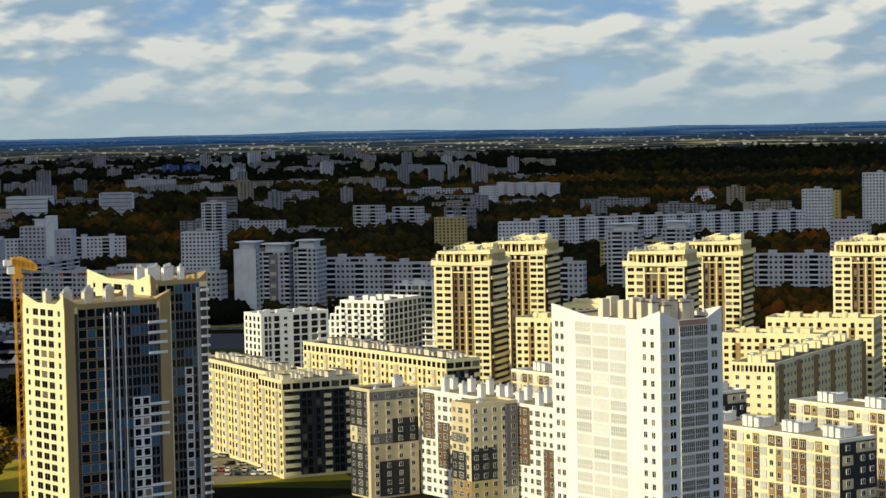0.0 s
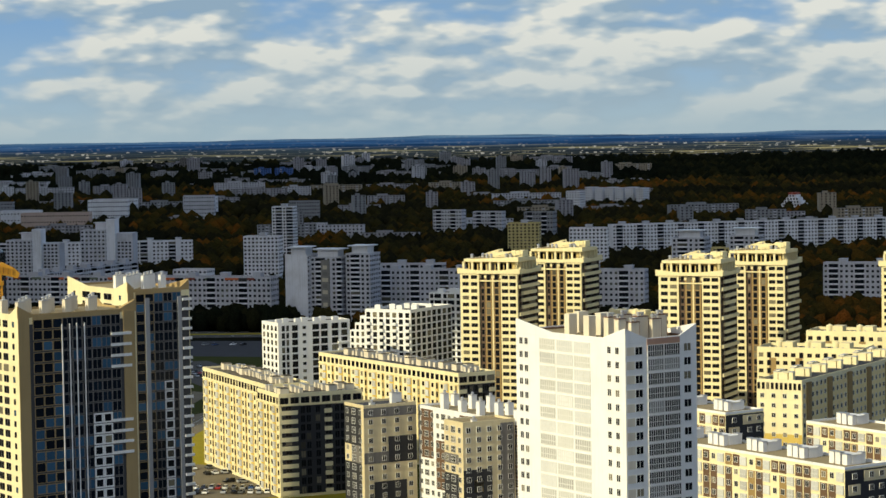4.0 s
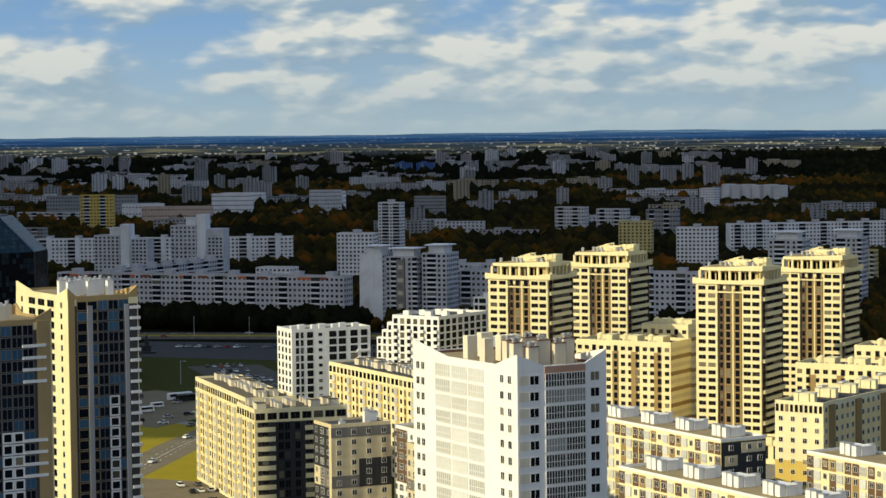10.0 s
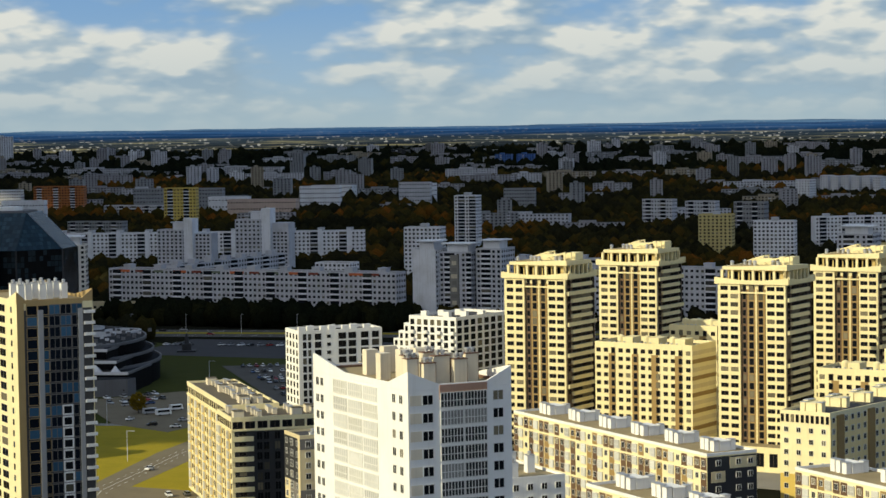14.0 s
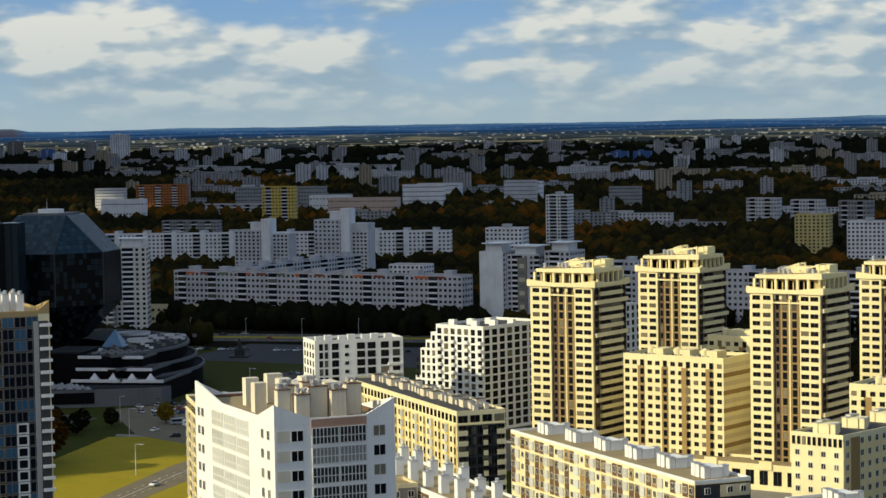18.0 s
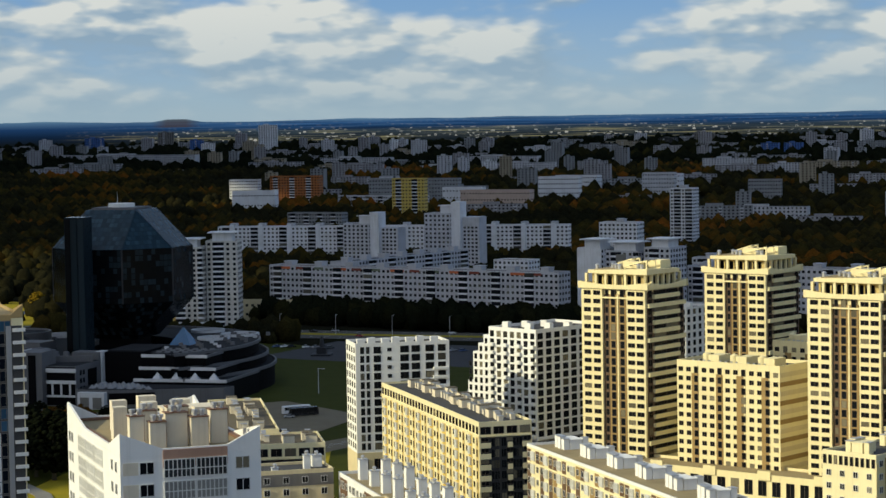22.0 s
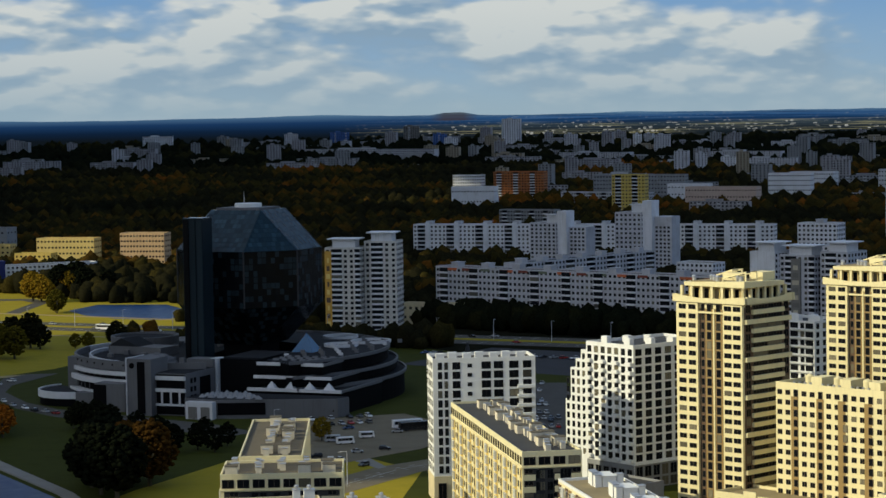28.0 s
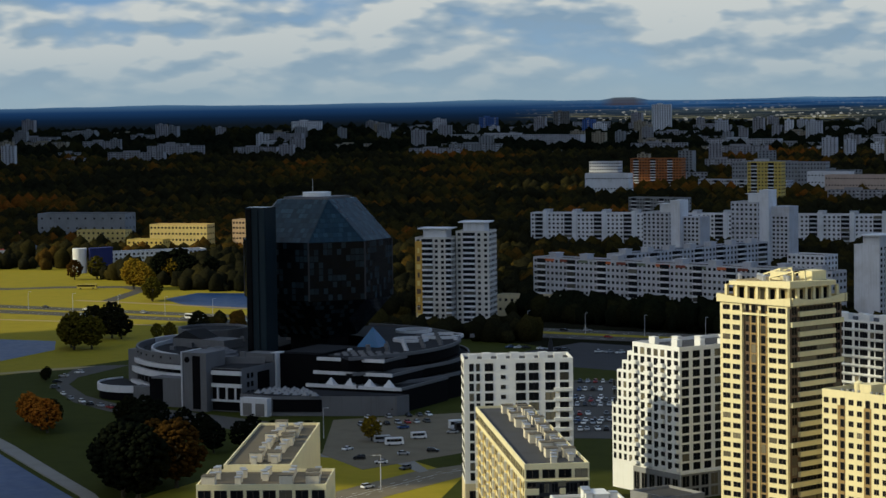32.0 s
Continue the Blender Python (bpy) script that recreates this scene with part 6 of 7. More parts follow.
mid("office_slab", "white office block with a bulky roof", -89, 2670, -20, 58, 18, 36, 6, 18, 4, PANELW)
mid("office_slab", "pale orange hospital slab behind autumn trees", -522, 1421, 0, 36, 16, 29.5, 7, 14, 4, mat("peach_render", (0.55, 0.37, 0.20)))
mid("office_slab", "long white school with a blue end drum", -562, 1284, 40, 72, 14, 13.5, 4, 22, 4, PANELW)
RB = mid("yellow_house", "yellow building with a red roof", -596, 1433, 0, 48, 16, 25, 5, 16, 4, mat("butter_render", (0.62, 0.47, 0.16)), roof=mat("red_roof", (0.30, 0.05, 0.03)))
mid("yellow_house", "low yellow workshop beside trees", -603, 1405, 0, 30, 14, 15, 3, 8, 3, YELLOW)
mid("yellow_house", "low cream workshop beside the road", -676, 1470, 0, 42, 14, 18, 4, 10, 3, mat("butter_render", (0.62, 0.47, 0.16)))
mid("office_slab", "low grey windowless depot", -760, 1570, 2, 80, 24, 26, 3, 10, 3, PANELG)
b = MB()
b.cyl(-576, 1264, 5, 5, 0, 17.5, 24)
solo("drum", b, [PANELW], "bright white round drum at the end of the school", "tower")
b = MB()
b.prism([(-571, 1268), (-567, 1262), (-556, 1276), (-562, 1283)], 0, 17.0)
b.prism([(-571.3, 1268.2), (-566.9, 1261.6), (-555.6, 1276.2), (-561.8, 1283.4)], 17.004, 17.6)
solo("blue_wing", b, [mat("deep_blue_render", (0.008, 0.016, 0.12), vary=0.15)], "deep blue rendered wing of the school", "building")
PV = mid("pavilion", "low pavilion with a colonnade by the avenue", -228, 1003, -10, 30, 14, 9.5, 1, 0, 0, PANELW, group="")
for i in range(11):
    b = MB()
    b.box(1 + i * 2.8, 1.5 + i * 2.8, -1.2, -0.7, 0, 8.6)
    part("column", b, [PANELW], PV.e)
b = MB()
b.box(0, 30, -1.4, -0.004, 8.604, 9.6)
part("cornice", b, [PANELW], PV.e)
mid("pavilion", "low cream hall beside the colonnade", -197, 996, -10, 36, 9, 12, 2, 10, 3, BEIGE, group="")
# terraced white hotel with sloping sides
HT = thing("terraced_hotel", "white terraced hotel shaped like a triangle with a red crown", "hotel", 752, 2312, 0, -40)
for k in range(9):
    i0 = k * 3.0
    b = MB()
    b.box(i0, 58 - i0, 0.4 * k, 22 - 0.4 * k, k * 3.7 + (0.004 if k else -8), (k + 1) * 3.7)
    part("terrace", b, [PANELW], HT)
b = MB()
for k in range(9):
    for i in range(int((58 - k * 6) / 4)):
        b.box(k * 3 + 1.4 + i * 4, k * 3 + 3.6 + i * 4, 0.4 * k - 0.08, 0.4 * k + 0.02, k * 3.7 + 0.8, k * 3.7 + 2.9)
part("far_glazing", b, [GLASSF], HT, "", "stuff")
b = MB()
b.prism([(24, 3), (34, 3), (34, 18), (24, 18)], 33.304, 36)
part("crown", b, [mat("red_roof", (0.30, 0.05, 0.03))], HT, "red crown")

# far districts: one after the other, each block a thing of its own


def free_of_blocks(x, y, w):
    """No other block stands within reach."""
    return all(math.hypot(x + w / 2 - fx, y - fy) > 0.5 * (w + fw) * 0.8 + 12 for fx, fy, _, fw, _ in ((q[0] + q[3] / 2, q[1], 0, q[3], 0) for q in FOOT))


def far_tower(x, y, w, d, h, wallm, name="far_tower", label="far pale tower block", ang=0.0, drop=True):
    """A block far off: stepped wall with a roof, and its rows of windows; its foot follows the rising ground."""
    z0 = ground_z(x, y)
    if drop:                                       # heights given are above the plain, not above the slope
        r = math.hypot(x, y + 300)
        h = max(22, h + (0.0 if r < 3300 else 30.0 * ((r - 3300) / 1580) ** 1.5) - z0)
    FOOT.append((x, y, radians(ang), w, d))
    e = w * 0.14
    b = MB()
    b.prism([(0, 0), (w * 0.35, 0), (w * 0.35, -0.9), (w * 0.62, -0.9), (w * 0.62, 0), (w, 0), (w, d), (0, d)], -6, h, 0, 2)
    b.box(w * 0.4 - e, w * 0.4 + e, d * 0.3, d * 0.7, h + 0.004, h + 2.4, 0, None, 2)
    n, fl = max(2, int(w / 4.2)), max(2, int(h / 3.1))
    for k in range(fl):
        for i in range(n):
            s = (i + 0.5) * w / n
            if n > 5 and i % 5 == 2:
                b.box(s - 1.7, s + 1.7, -1.1, -0.003, k * h / fl + 0.2, (k + 0.42) * h / fl, 3)
            y0 = -0.98 if w * 0.35 - 1 < s < w * 0.62 + 1 else -0.1
            b.box(s - 0.95, s + 0.95, y0, 0.02, (k + 0.3) * h / fl, (k + 0.8) * h / fl, 1)
    ob = new(name, b.mesh(name, [wallm, GLASSF, ROOFD, PANEL]))
    ob.matrix_basis = pose(x, y, z0, 0, 0, ang)
    tagged(ob, label, "apartment building", "far blocks")


PANELM = mat("dull_panel", (0.30, 0.29, 0.31), vary=0.15, stain_amt=0.4)
BLUEP = mat("blue_panel", (0.05, 0.12, 0.34))
far_tower(-724, 4060, 36, 26, 83, PANELW, "far_tower", "tall lone grey tower above the far town", 8)
far_tower(221, 3763, 30, 18, 47, BLUEP, "far_tower", "far tower with bright blue panels", -12)
far_tower(262, 3790, 32, 18, 46, BLUEP, "far_tower", "far tower with bright blue panels", -12)
far_tower(40, 4180, 34, 24, 44, BLACK, "far_tower", "far dark glass office tower", -12)
far_tower(110, 4260, 20, 20, 52, GREYC, "far_tower", "far brown tower block", -12)
far_tower(140, 4280, 16, 18, 46, GREYC, "far_tower", "far brown tower block", -12)
far_tower(-400, 3790, 28, 20, 60, PANEL, "far_tower", "far grey tower above a long slab", 4)
far_tower(-226, 3194, 22, 18, 43, PANELW, "far_tower", "far white tower block", 2)
far_tower(-452, 3900, 15, 16, 58, PANELW, "far_tower", "far white tower block", 4)
far_tower(-286, 3480, 140, 16, 40, PANEL, "far_slab", "far long grey slab", -20)
far_tower(-520, 3490, 130, 16, 38, PANEL, "far_slab", "far long grey slab", -20)
far_tower(-1469, 4130, 60, 20, 52, PANELW, "far_tower", "far pale twin tower", 15)
far_tower(-1173, 4125, 26, 20, 56, PANEL, "far_tower", "far grey tower block", 14)
far_tower(-1100, 4200, 38, 20, 56, BLUEP, "far_tower", "far blue grey tower block", 14)
far_tower(-980, 4330, 32, 24, 62, GREYC, "far_tower", "far brown grey tower block", 12)
far_tower(-858, 4060, 26, 20, 56, BLUEP, "far_tower", "far blue white tower block", 12)
far_tower(-830, 4030, 26, 18, 50, PANELW, "far_tower", "far white tower block", 12)
far_tower(-1020, 3720, 290, 14, 30, PANEL, "far_slab", "far long pale slab at the edge of the wood", -24)
rng = np.random.default_rng(11)
WALLS = (PANELM, PANELG, PANELG, PANELM, PANELM, PANEL, mat("dull_beige_panel", (0.30, 0.25, 0.18), vary=0.15))
for k in range(470):
    far = 2250 + 2500 * rng.random() ** 0.62
    an = radians(-27 + 50 * rng.random())
    x, y = far * math.sin(an), -350 + far * math.cos(an)
    if math.degrees(an) > 12.5 and far > 2700 or (-24 < math.degrees(an) < -9 and far < 3600):
        continue                                   # the big woods
    w, h = (15 + 10 * rng.random(), 26 + 16 * rng.random()) if rng.random() < 0.38 else (38 + 60 * rng.random(), 13 + 13 * rng.random())
    if free_of_blocks(x, y, w):
        far_tower(x, y, w, 14, h, WALLS[int(rng.random() * 7)], "far_slab", "far pale panel block among trees", -math.degrees(an) * 0.6 - 15 + 30 * rng.random(), False)
for k in range(80):                                # small houses beyond the park
    far = 1700 + 1300 * rng.random()
    an = radians(-29 + 8 * rng.random())
    x, y = far * math.sin(an), -300 + far * math.cos(an)
    H = thing("cottage", "small house with a pitched roof among gardens", "house", x, y, 0, 60 * rng.random(), "garden houses")
    w, d, h = 9 + 5 * rng.random(), 8 + 3 * rng.random(), 4 + 2.5 * rng.random()
    b = MB()
    b.box(0, w, 0, d, 0, h)
    part("wall", b, [(PANELW, PANEL, BEIGE, GREYC)[k % 4]], H)
    b = MB()
    n = len(b.v)
    b.v += [(-0.4, -0.4, h + 0.01), (w + 0.4, -0.4, h + 0.01), (w + 0.4, d + 0.4, h + 0.01), (-0.4, d + 0.4, h + 0.01), (-0.4, d / 2, h + 3.2), (w + 0.4, d / 2, h + 3.2)]
    b.f += [(0, 1, 5, 4), (2, 3, 4, 5), (0, 4, 3), (1, 2, 5), (0, 3, 2, 1)]
    b.m += [0] * 5
    part("roof", b, [(PANELG, PANEL, mat("slate_roof", (0.12, 0.13, 0.15)), mat("red_roof", (0.30, 0.05, 0.03)))[(k * 7) % 4 if k % 5 else 3]], H)

# ---- woods and street trees ----
POLYS = [[(-330, 600), (-90, 560), (-60, 790), (-150, 860), (-300, 850)], [(-138, 500), (-30, 440), (20, 560), (-40, 660), (-130, 630)], strip(-420, 976, AV, -420, 760, 27),
         [(-150, 790), (-30, 735), (60, 700), (60, 800), (-120, 868)], [(-470, 1010), (-335, 1000), (-335, 1070), (-425, 1135)], [(-160, 240), (40, 180), (60, 560), (-90, 520)],
         [(-445, 745), (-365, 750), (-370, 850), (-445, 850)], [(-270, 540), (-140, 350), (-60, 300), (-80, 520), (-240, 600)],
         [(-660, 560), (-250, 560), (-250, 880), (-335, 900), (-335, 1070), (-380, 1125), (-440, 1125), (-490, 1180), (-545, 1215), (-600, 1250), (-680, 1240)], [(-230, 900), (-60, 860), (-60, 960), (-140, 985), (-230, 1010)],
         [(-690, 1215), (-545, 1215), (-500, 1310), (-530, 1350), (-580, 1290), (-690, 1290)],
         [(-160, 780), (-90, 560), (70, 540), (110, 800), (60, 880), (-140, 905)]]


def inside(x, y, poly):
    c = False
    for i in range(len(poly)):
        (x0, y0), (x1, y1) = poly[i - 1], poly[i]
        if (y0 > y) != (y1 > y) and x < (x1 - x0) * (y - y0) / (y1 - y0) + x0:
            c = not c
    return c


FT = np.array(FOOT)


def free(x, y, m):
    dx, dy = x - FT[:, 0], y - FT[:, 1]
    c, s_ = np.cos(FT[:, 2]), np.sin(FT[:, 2])
    u, v = c * dx + s_ * dy, -s_ * dx + c * dy
    return not bool(np.any((u > -m) & (u < FT[:, 3] + m) & (v > -m - 1) & (v < FT[:, 4] + m)))


rng = np.random.default_rng(3)


def wood(r0, r1, step, size, a0=-31.0, a1=27.0, dense=0.62):
    out = []
    r = r0
    while r < r1:
        n = int(radians(a1 - a0) * r / step)
        for i in range(n):
            an = radians(a0) + (i + rng.random()) * radians(a1 - a0) / n
            rr = r + step * (rng.random() - 0.5) * 1.6
            x, y = rr * math.sin(an), -300 + rr * math.cos(an)
            if y < 560:
                continue
            deg = math.degrees(an)
            big = (deg > 11.5 and rr > 2300) or (-25 < deg < -8 and 1950 < rr < 3700)
            dn = noise.noise(Vector((x * 0.0045, y * 0.0045, 1.0)))
            lim = 0.97 if big else dense + 0.55 * dn
            if rng.random() > lim or not free(x, y, 1.0 if rr < 2600 else -2.0) or (rr < 1700 and any(inside(x, y, p) for p in POLYS)):
                continue
            s = size * (0.65 + 0.7 * rng.random())
            h = s * (0.95 + 0.5 * rng.random())
            out.append((x, y, ground_z(x, y) + h * 0.75, s, s, h, rng.random() * 6.3))
        r += step * 0.9
    return out


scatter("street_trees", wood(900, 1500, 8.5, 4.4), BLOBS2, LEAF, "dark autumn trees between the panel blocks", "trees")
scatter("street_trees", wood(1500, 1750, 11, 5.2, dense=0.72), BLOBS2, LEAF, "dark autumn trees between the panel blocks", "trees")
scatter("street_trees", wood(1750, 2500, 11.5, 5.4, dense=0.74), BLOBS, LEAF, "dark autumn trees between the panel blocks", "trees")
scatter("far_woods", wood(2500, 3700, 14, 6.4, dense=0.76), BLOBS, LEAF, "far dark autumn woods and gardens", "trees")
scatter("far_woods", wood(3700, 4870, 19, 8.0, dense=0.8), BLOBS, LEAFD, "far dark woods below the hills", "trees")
belt = []
for k in range(420):                     # close belt of trees before the long panel slab
    f, q = rng.random(), rng.random()
    px, py = -150 + 178 * f - 12 - 24 * q, 1019 - 178 * f * 0.514 - 10 - 30 * q
    s_ = 3.0 + 2.6 * rng.random()
    if free(px, py, 1.0):
        belt.append((px, py, s_ * (0.8 + 0.9 * rng.random()), s_, s_, s_ * 1.3, rng.random() * 6.3))
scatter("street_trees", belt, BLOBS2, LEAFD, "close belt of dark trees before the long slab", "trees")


def tree(x, y, h, material, label, r=None, k=0):
    """A tapered trunk with limbs and a crown of many leaf clumps."""
    T = thing("tree", label, "tree", x, y, 0, 40 * k, "trees by the library")
    r = r or h * 0.42
    b = MB()
    b.cyl(0, 0, 0.035 * h, 0.015 * h, 0, h * 0.6, 8)
    trunk = part("trunk", b, [BARK], T)
    rg = np.random.default_rng(100 + k)
    for i in range(3):
        b = MB()
        a = i * 2.09 + rg.random()
        n = 6
        p0, p1 = Vector((0, 0, h * (0.3 + 0.06 * i))), Vector((math.cos(a) * r * 0.6, math.sin(a) * r * 0.6, h * (0.55 + 0.06 * i)))
        side = (p1 - p0).cross(Vector((0, 0, 1))).normalized()
        upv = (p1 - p0).cross(side).normalized()
        for p, rr in ((p0, 0.014 * h), (p1, 0.005 * h)):
            b.v += [tuple(p + side * rr * math.cos(6.283 * q / n) + upv * rr * math.sin(6.283 * q / n)) for q in range(n)]
        for q in range(n):
            b.f.append((q, (q + 1) % n, n + (q + 1) % n, n + q))
            b.m.append(0)
        part("limb", b, [BARK], trunk)
    rows = []
    for i in range(700 if h > 17 else 300):
        v = Vector(rg.normal(size=3)).normalized() * (0.35 + 0.65 * rg.random() ** 0.4)
        s = r * ((0.055 if h > 17 else 0.08) + 0.085 * rg.random())
        zz = h * 0.56 + v.z * h * 0.44
        rows.append((v.x * r * (1 - 0.25 * max(0, v.z)), v.y * r * (1 - 0.25 * max(0, v.z)), zz, s, s, s * 0.7, rg.random() * 6))
    c = scatter("crown", rows, BLOBS, material, "", "", "")
    c.parent = T
    return T


LEAFO = leaf_mat("orange_foliage", [(0.0, (0.16, 0.05, 0.008)), (0.5, (0.28, 0.09, 0.012)), (1.0, (0.32, 0.12, 0.015))])
LEAFR = leaf_mat("rusty_foliage", [(0.0, (0.02, 0.014, 0.004)), (0.5, (0.06, 0.03, 0.007)), (1.0, (0.11, 0.045, 0.008))])
LEAFG = leaf_mat("olive_foliage", [(0.0, (0.03, 0.03, 0.005)), (0.5, (0.07, 0.06, 0.008)), (1.0, (0.12, 0.085, 0.01))])
K = 0
for x, y, h, m_, lab in ((-158, 412, 23, LEAFD, "large dark green tree on the lawn"), (-150, 405, 24, LEAFD, "large dark spreading tree on the lawn"), (-166, 425, 21, LEAFD, "large dark green tree on the lawn"), (-148, 430, 22, LEAFR, "large rusty tree on the lawn"), (-172, 448, 20, LEAFD, "dark leafy tree on the lawn"), (-160, 440, 20, LEAFR, "rust-tinged tree on the lawn"), (-190, 500, 17, LEAFD, "dark leafy tree on the lawn"), (-180, 480, 16, LEAFD, "dark leafy tree on the lawn"), (-222, 560, 11, LEAFD, "dark leafy tree by the drive"), (-214, 556, 12, LEAFD, "dark leafy tree by the drive"), (-206, 550, 11, LEAFD, "dark leafy tree by the drive"), (-164, 500, 11, LEAFD, "wide dark bush on the lawn"), (-172, 515, 10, LEAFD, "wide dark bush on the lawn"), (-158, 510, 10, LEAFD, "wide dark bush on the lawn"), (-150, 505, 9, LEAFD, "wide dark bush on the lawn"), (-180, 530, 10, LEAFD, "wide dark bush on the lawn"), (-192, 540, 10, LEAFD, "wide dark bush on the lawn"),
                      (-262, 556, 12, LEAFO, "orange autumn tree by the canal"), (-254, 545, 12, LEAFO, "orange autumn tree by the canal"), (-243, 533, 13, LEAFO, "orange autumn tree by the canal"), (-248, 538, 11, LEAFO, "orange autumn tree by the canal"), (-250, 552, 10, LEAFD, "dark tree behind the orange ones"), (-320, 690, 5, LEAFD, "small dark conifer by the drive"), (-314, 676, 6, LEAFD, "small dark conifer by the drive"), (-318, 684, 5, LEAFD, "small dark conifer by the drive"),
                      (-225, 560, 9, LEAFD, "round dark bush on the lawn"), (-150, 520, 9, LEAFD, "round dark bush by the car park"), (-140, 530, 8, LEAF, "olive bush by the car park"), (-165, 540, 8, LEAFD, "round dark bush on the lawn"), (-119, 537, 9, LEAFY, "young golden tree in the car park"),
                      (-357, 795, 19, LEAFG, "broad olive tree by the small pond"), (-350, 800, 17, LEAFG, "broad olive tree by the small pond"), (-364, 806, 16, LEAFG, "broad olive tree by the small pond"), (-372, 850, 17, LEAFD, "dark tree near the pond"), (-362, 850, 19, LEAFD, "dark tree near the pond"), (-355, 846, 14, LEAFD, "dark tree near the pond"), (-318, 860, 14, LEAFD, "dark tree behind the library"), (-330, 850, 9, LEAFG, "olive bush behind the library"), (-338, 852, 8, LEAFG, "olive bush behind the library"), (-479, 1139, 20, LEAFY, "golden autumn tree by the pond"), (-472, 1136, 18, LEAFY, "golden autumn tree by the pond"), (-466, 1132, 15, LEAFY, "golden autumn tree by the pond"), (-428, 1053, 15, LEAFG, "olive tree by the pond"), (-432, 1060, 13, LEAFG, "olive tree by the pond"), (-476, 1180, 22, LEAFD, "dark tree beside the pond"), (-466, 1185, 24, LEAFD, "dark tree beside the pond"), (-458, 1180, 20, LEAFD, "dark tree beside the pond"), (-480, 1195, 20, LEAFD, "dark tree beside the pond"), (-540, 1215, 16, LEAFG, "olive tree before the school"), (-552, 1205, 14, LEAFR, "rusty tree before the school"),
                      (-330, 1040, 15, LEAFY, "golden tree at the pond's end"), (-318, 1030, 13, LEAF, "olive tree at the pond's end"), (-470, 1180, 18, LEAFY, "golden tree in the park"), (-450, 1200, 17, LEAFD, "dark fir-like tree in the park"), (-495, 1175, 16, LEAF, "olive tree in the park"),
                      (-168, 250, 20, LEAFY, "large golden tree beside the tower"), (-172, 262, 22, LEAFD, "large dark tree beside the tower"), (-160, 300, 16, LEAFY, "orange tree beside the street"), (-300, 560, 11, LEAFD, "dark tree by the canal"), (-132, 602, 6, LEAF, "small bush on the car park"), (-205, 520, 8, LEAFD, "low dark bush on grass"), (-186, 515, 8, LEAFD, "low dark bush on grass"), (-170, 512, 7, LEAF, "low olive bush on grass")):
    K += 1
    tree(x, y, h, m_, lab, k=K)

# ---- vehicles ----
TYRE = mat("tyre_rubber", (0.012, 0.012, 0.012), rough=0.9, streak=False)
CARGLASS = mat("car_glass", (0.008, 0.009, 0.011), rough=0.12, streak=False, vary=0.05)


def side_prism(b, prof, y0, y1, inset=0.0):
    """Extrude a side outline (x, z) across the width; inset narrows its upper points."""
    n, k = len(b.v), len(prof)
    zt = max(z for _, z in prof)
    zb = min(z for _, z in prof)
    for s_, yy in ((1, y0), (-1, y1)):
        b.v += [(x, yy + s_ * inset * (z - zb) / (zt - zb), z) for x, z in prof]
    for i in range(k):
        j = (i + 1) % k
        b.f.append((n + i, n + j, n + k + j, n + k + i))
    b.f += [tuple(range(n + k - 1, n - 1, -1)), tuple(range(n + k, n + 2 * k))]
    b.m += [0] * (k + 2)


def wheel_mesh(r, wd):
    b = MB()
    k = 12
    b.v = [(r * math.cos(6.2832 * i / k), y, r + r * math.sin(6.2832 * i / k)) for y in (-wd / 2, wd / 2) for i in range(k)]
    b.f = [(i, (i + 1) % k, k + (i + 1) % k, k + i) for i in range(k)] + [tuple(range(k - 1, -1, -1)), tuple(range(k, 2 * k))]
    b.m = [0] * len(b.f)
    return b.mesh("wheel", [TYRE])


WHEEL, WHEELB = wheel_mesh(0.33, 0.24), wheel_mesh(0.5, 0.32)
CARS = {}


def car(x, y, ang, paint, words, estate=False, z=0.2):
    """A parked car: body, glazed cabin with roof, four wheels; built once for each paint and then copied."""
    key = (paint.name, estate)
    m = pose(x, y, z, 0, 0, ang)
    if key in CARS:
        return copy_thing(CARS[key], m)
    C = thing("car", words + " parked on asphalt", "car", x, y, z, ang, "parked cars")
    b = MB()
    side_prism(b, [(-2.15, 0.3), (2.1, 0.28), (2.2, 0.55), (2.05, 0.78), (0.95, 0.95), (-2.1, 1.0), (-2.2, 0.6)], -0.88, 0.88)
    part("body", b, [paint], C)
    b = MB()
    if estate:
        side_prism(b, [(1.05, 0.94), (0.35, 1.5), (-1.95, 1.52), (-2.12, 0.98)], -0.8, 0.8, 0.16)
    else:
        side_prism(b, [(1.0, 0.94), (0.25, 1.42), (-1.05, 1.42), (-1.8, 0.99)], -0.8, 0.8, 0.16)
    cab = part("cabin", b, [CARGLASS], C)
    b = MB()
    x0, x1, zt = (-1.9, 0.3, 1.525) if estate else (-1.02, 0.22, 1.425)
    b.box(x0, x1, -0.62, 0.62, zt, zt + 0.03)
    part("roof", b, [paint], cab)
    for wx in (-1.35, 1.38):
        for wy in (-0.82, 0.82):
            o = new("wheel", WHEEL)
            o.parent = C
            o.matrix_basis = pose(wx, wy, 0, 0, 0, 0)
    CARS[key] = C
    return C


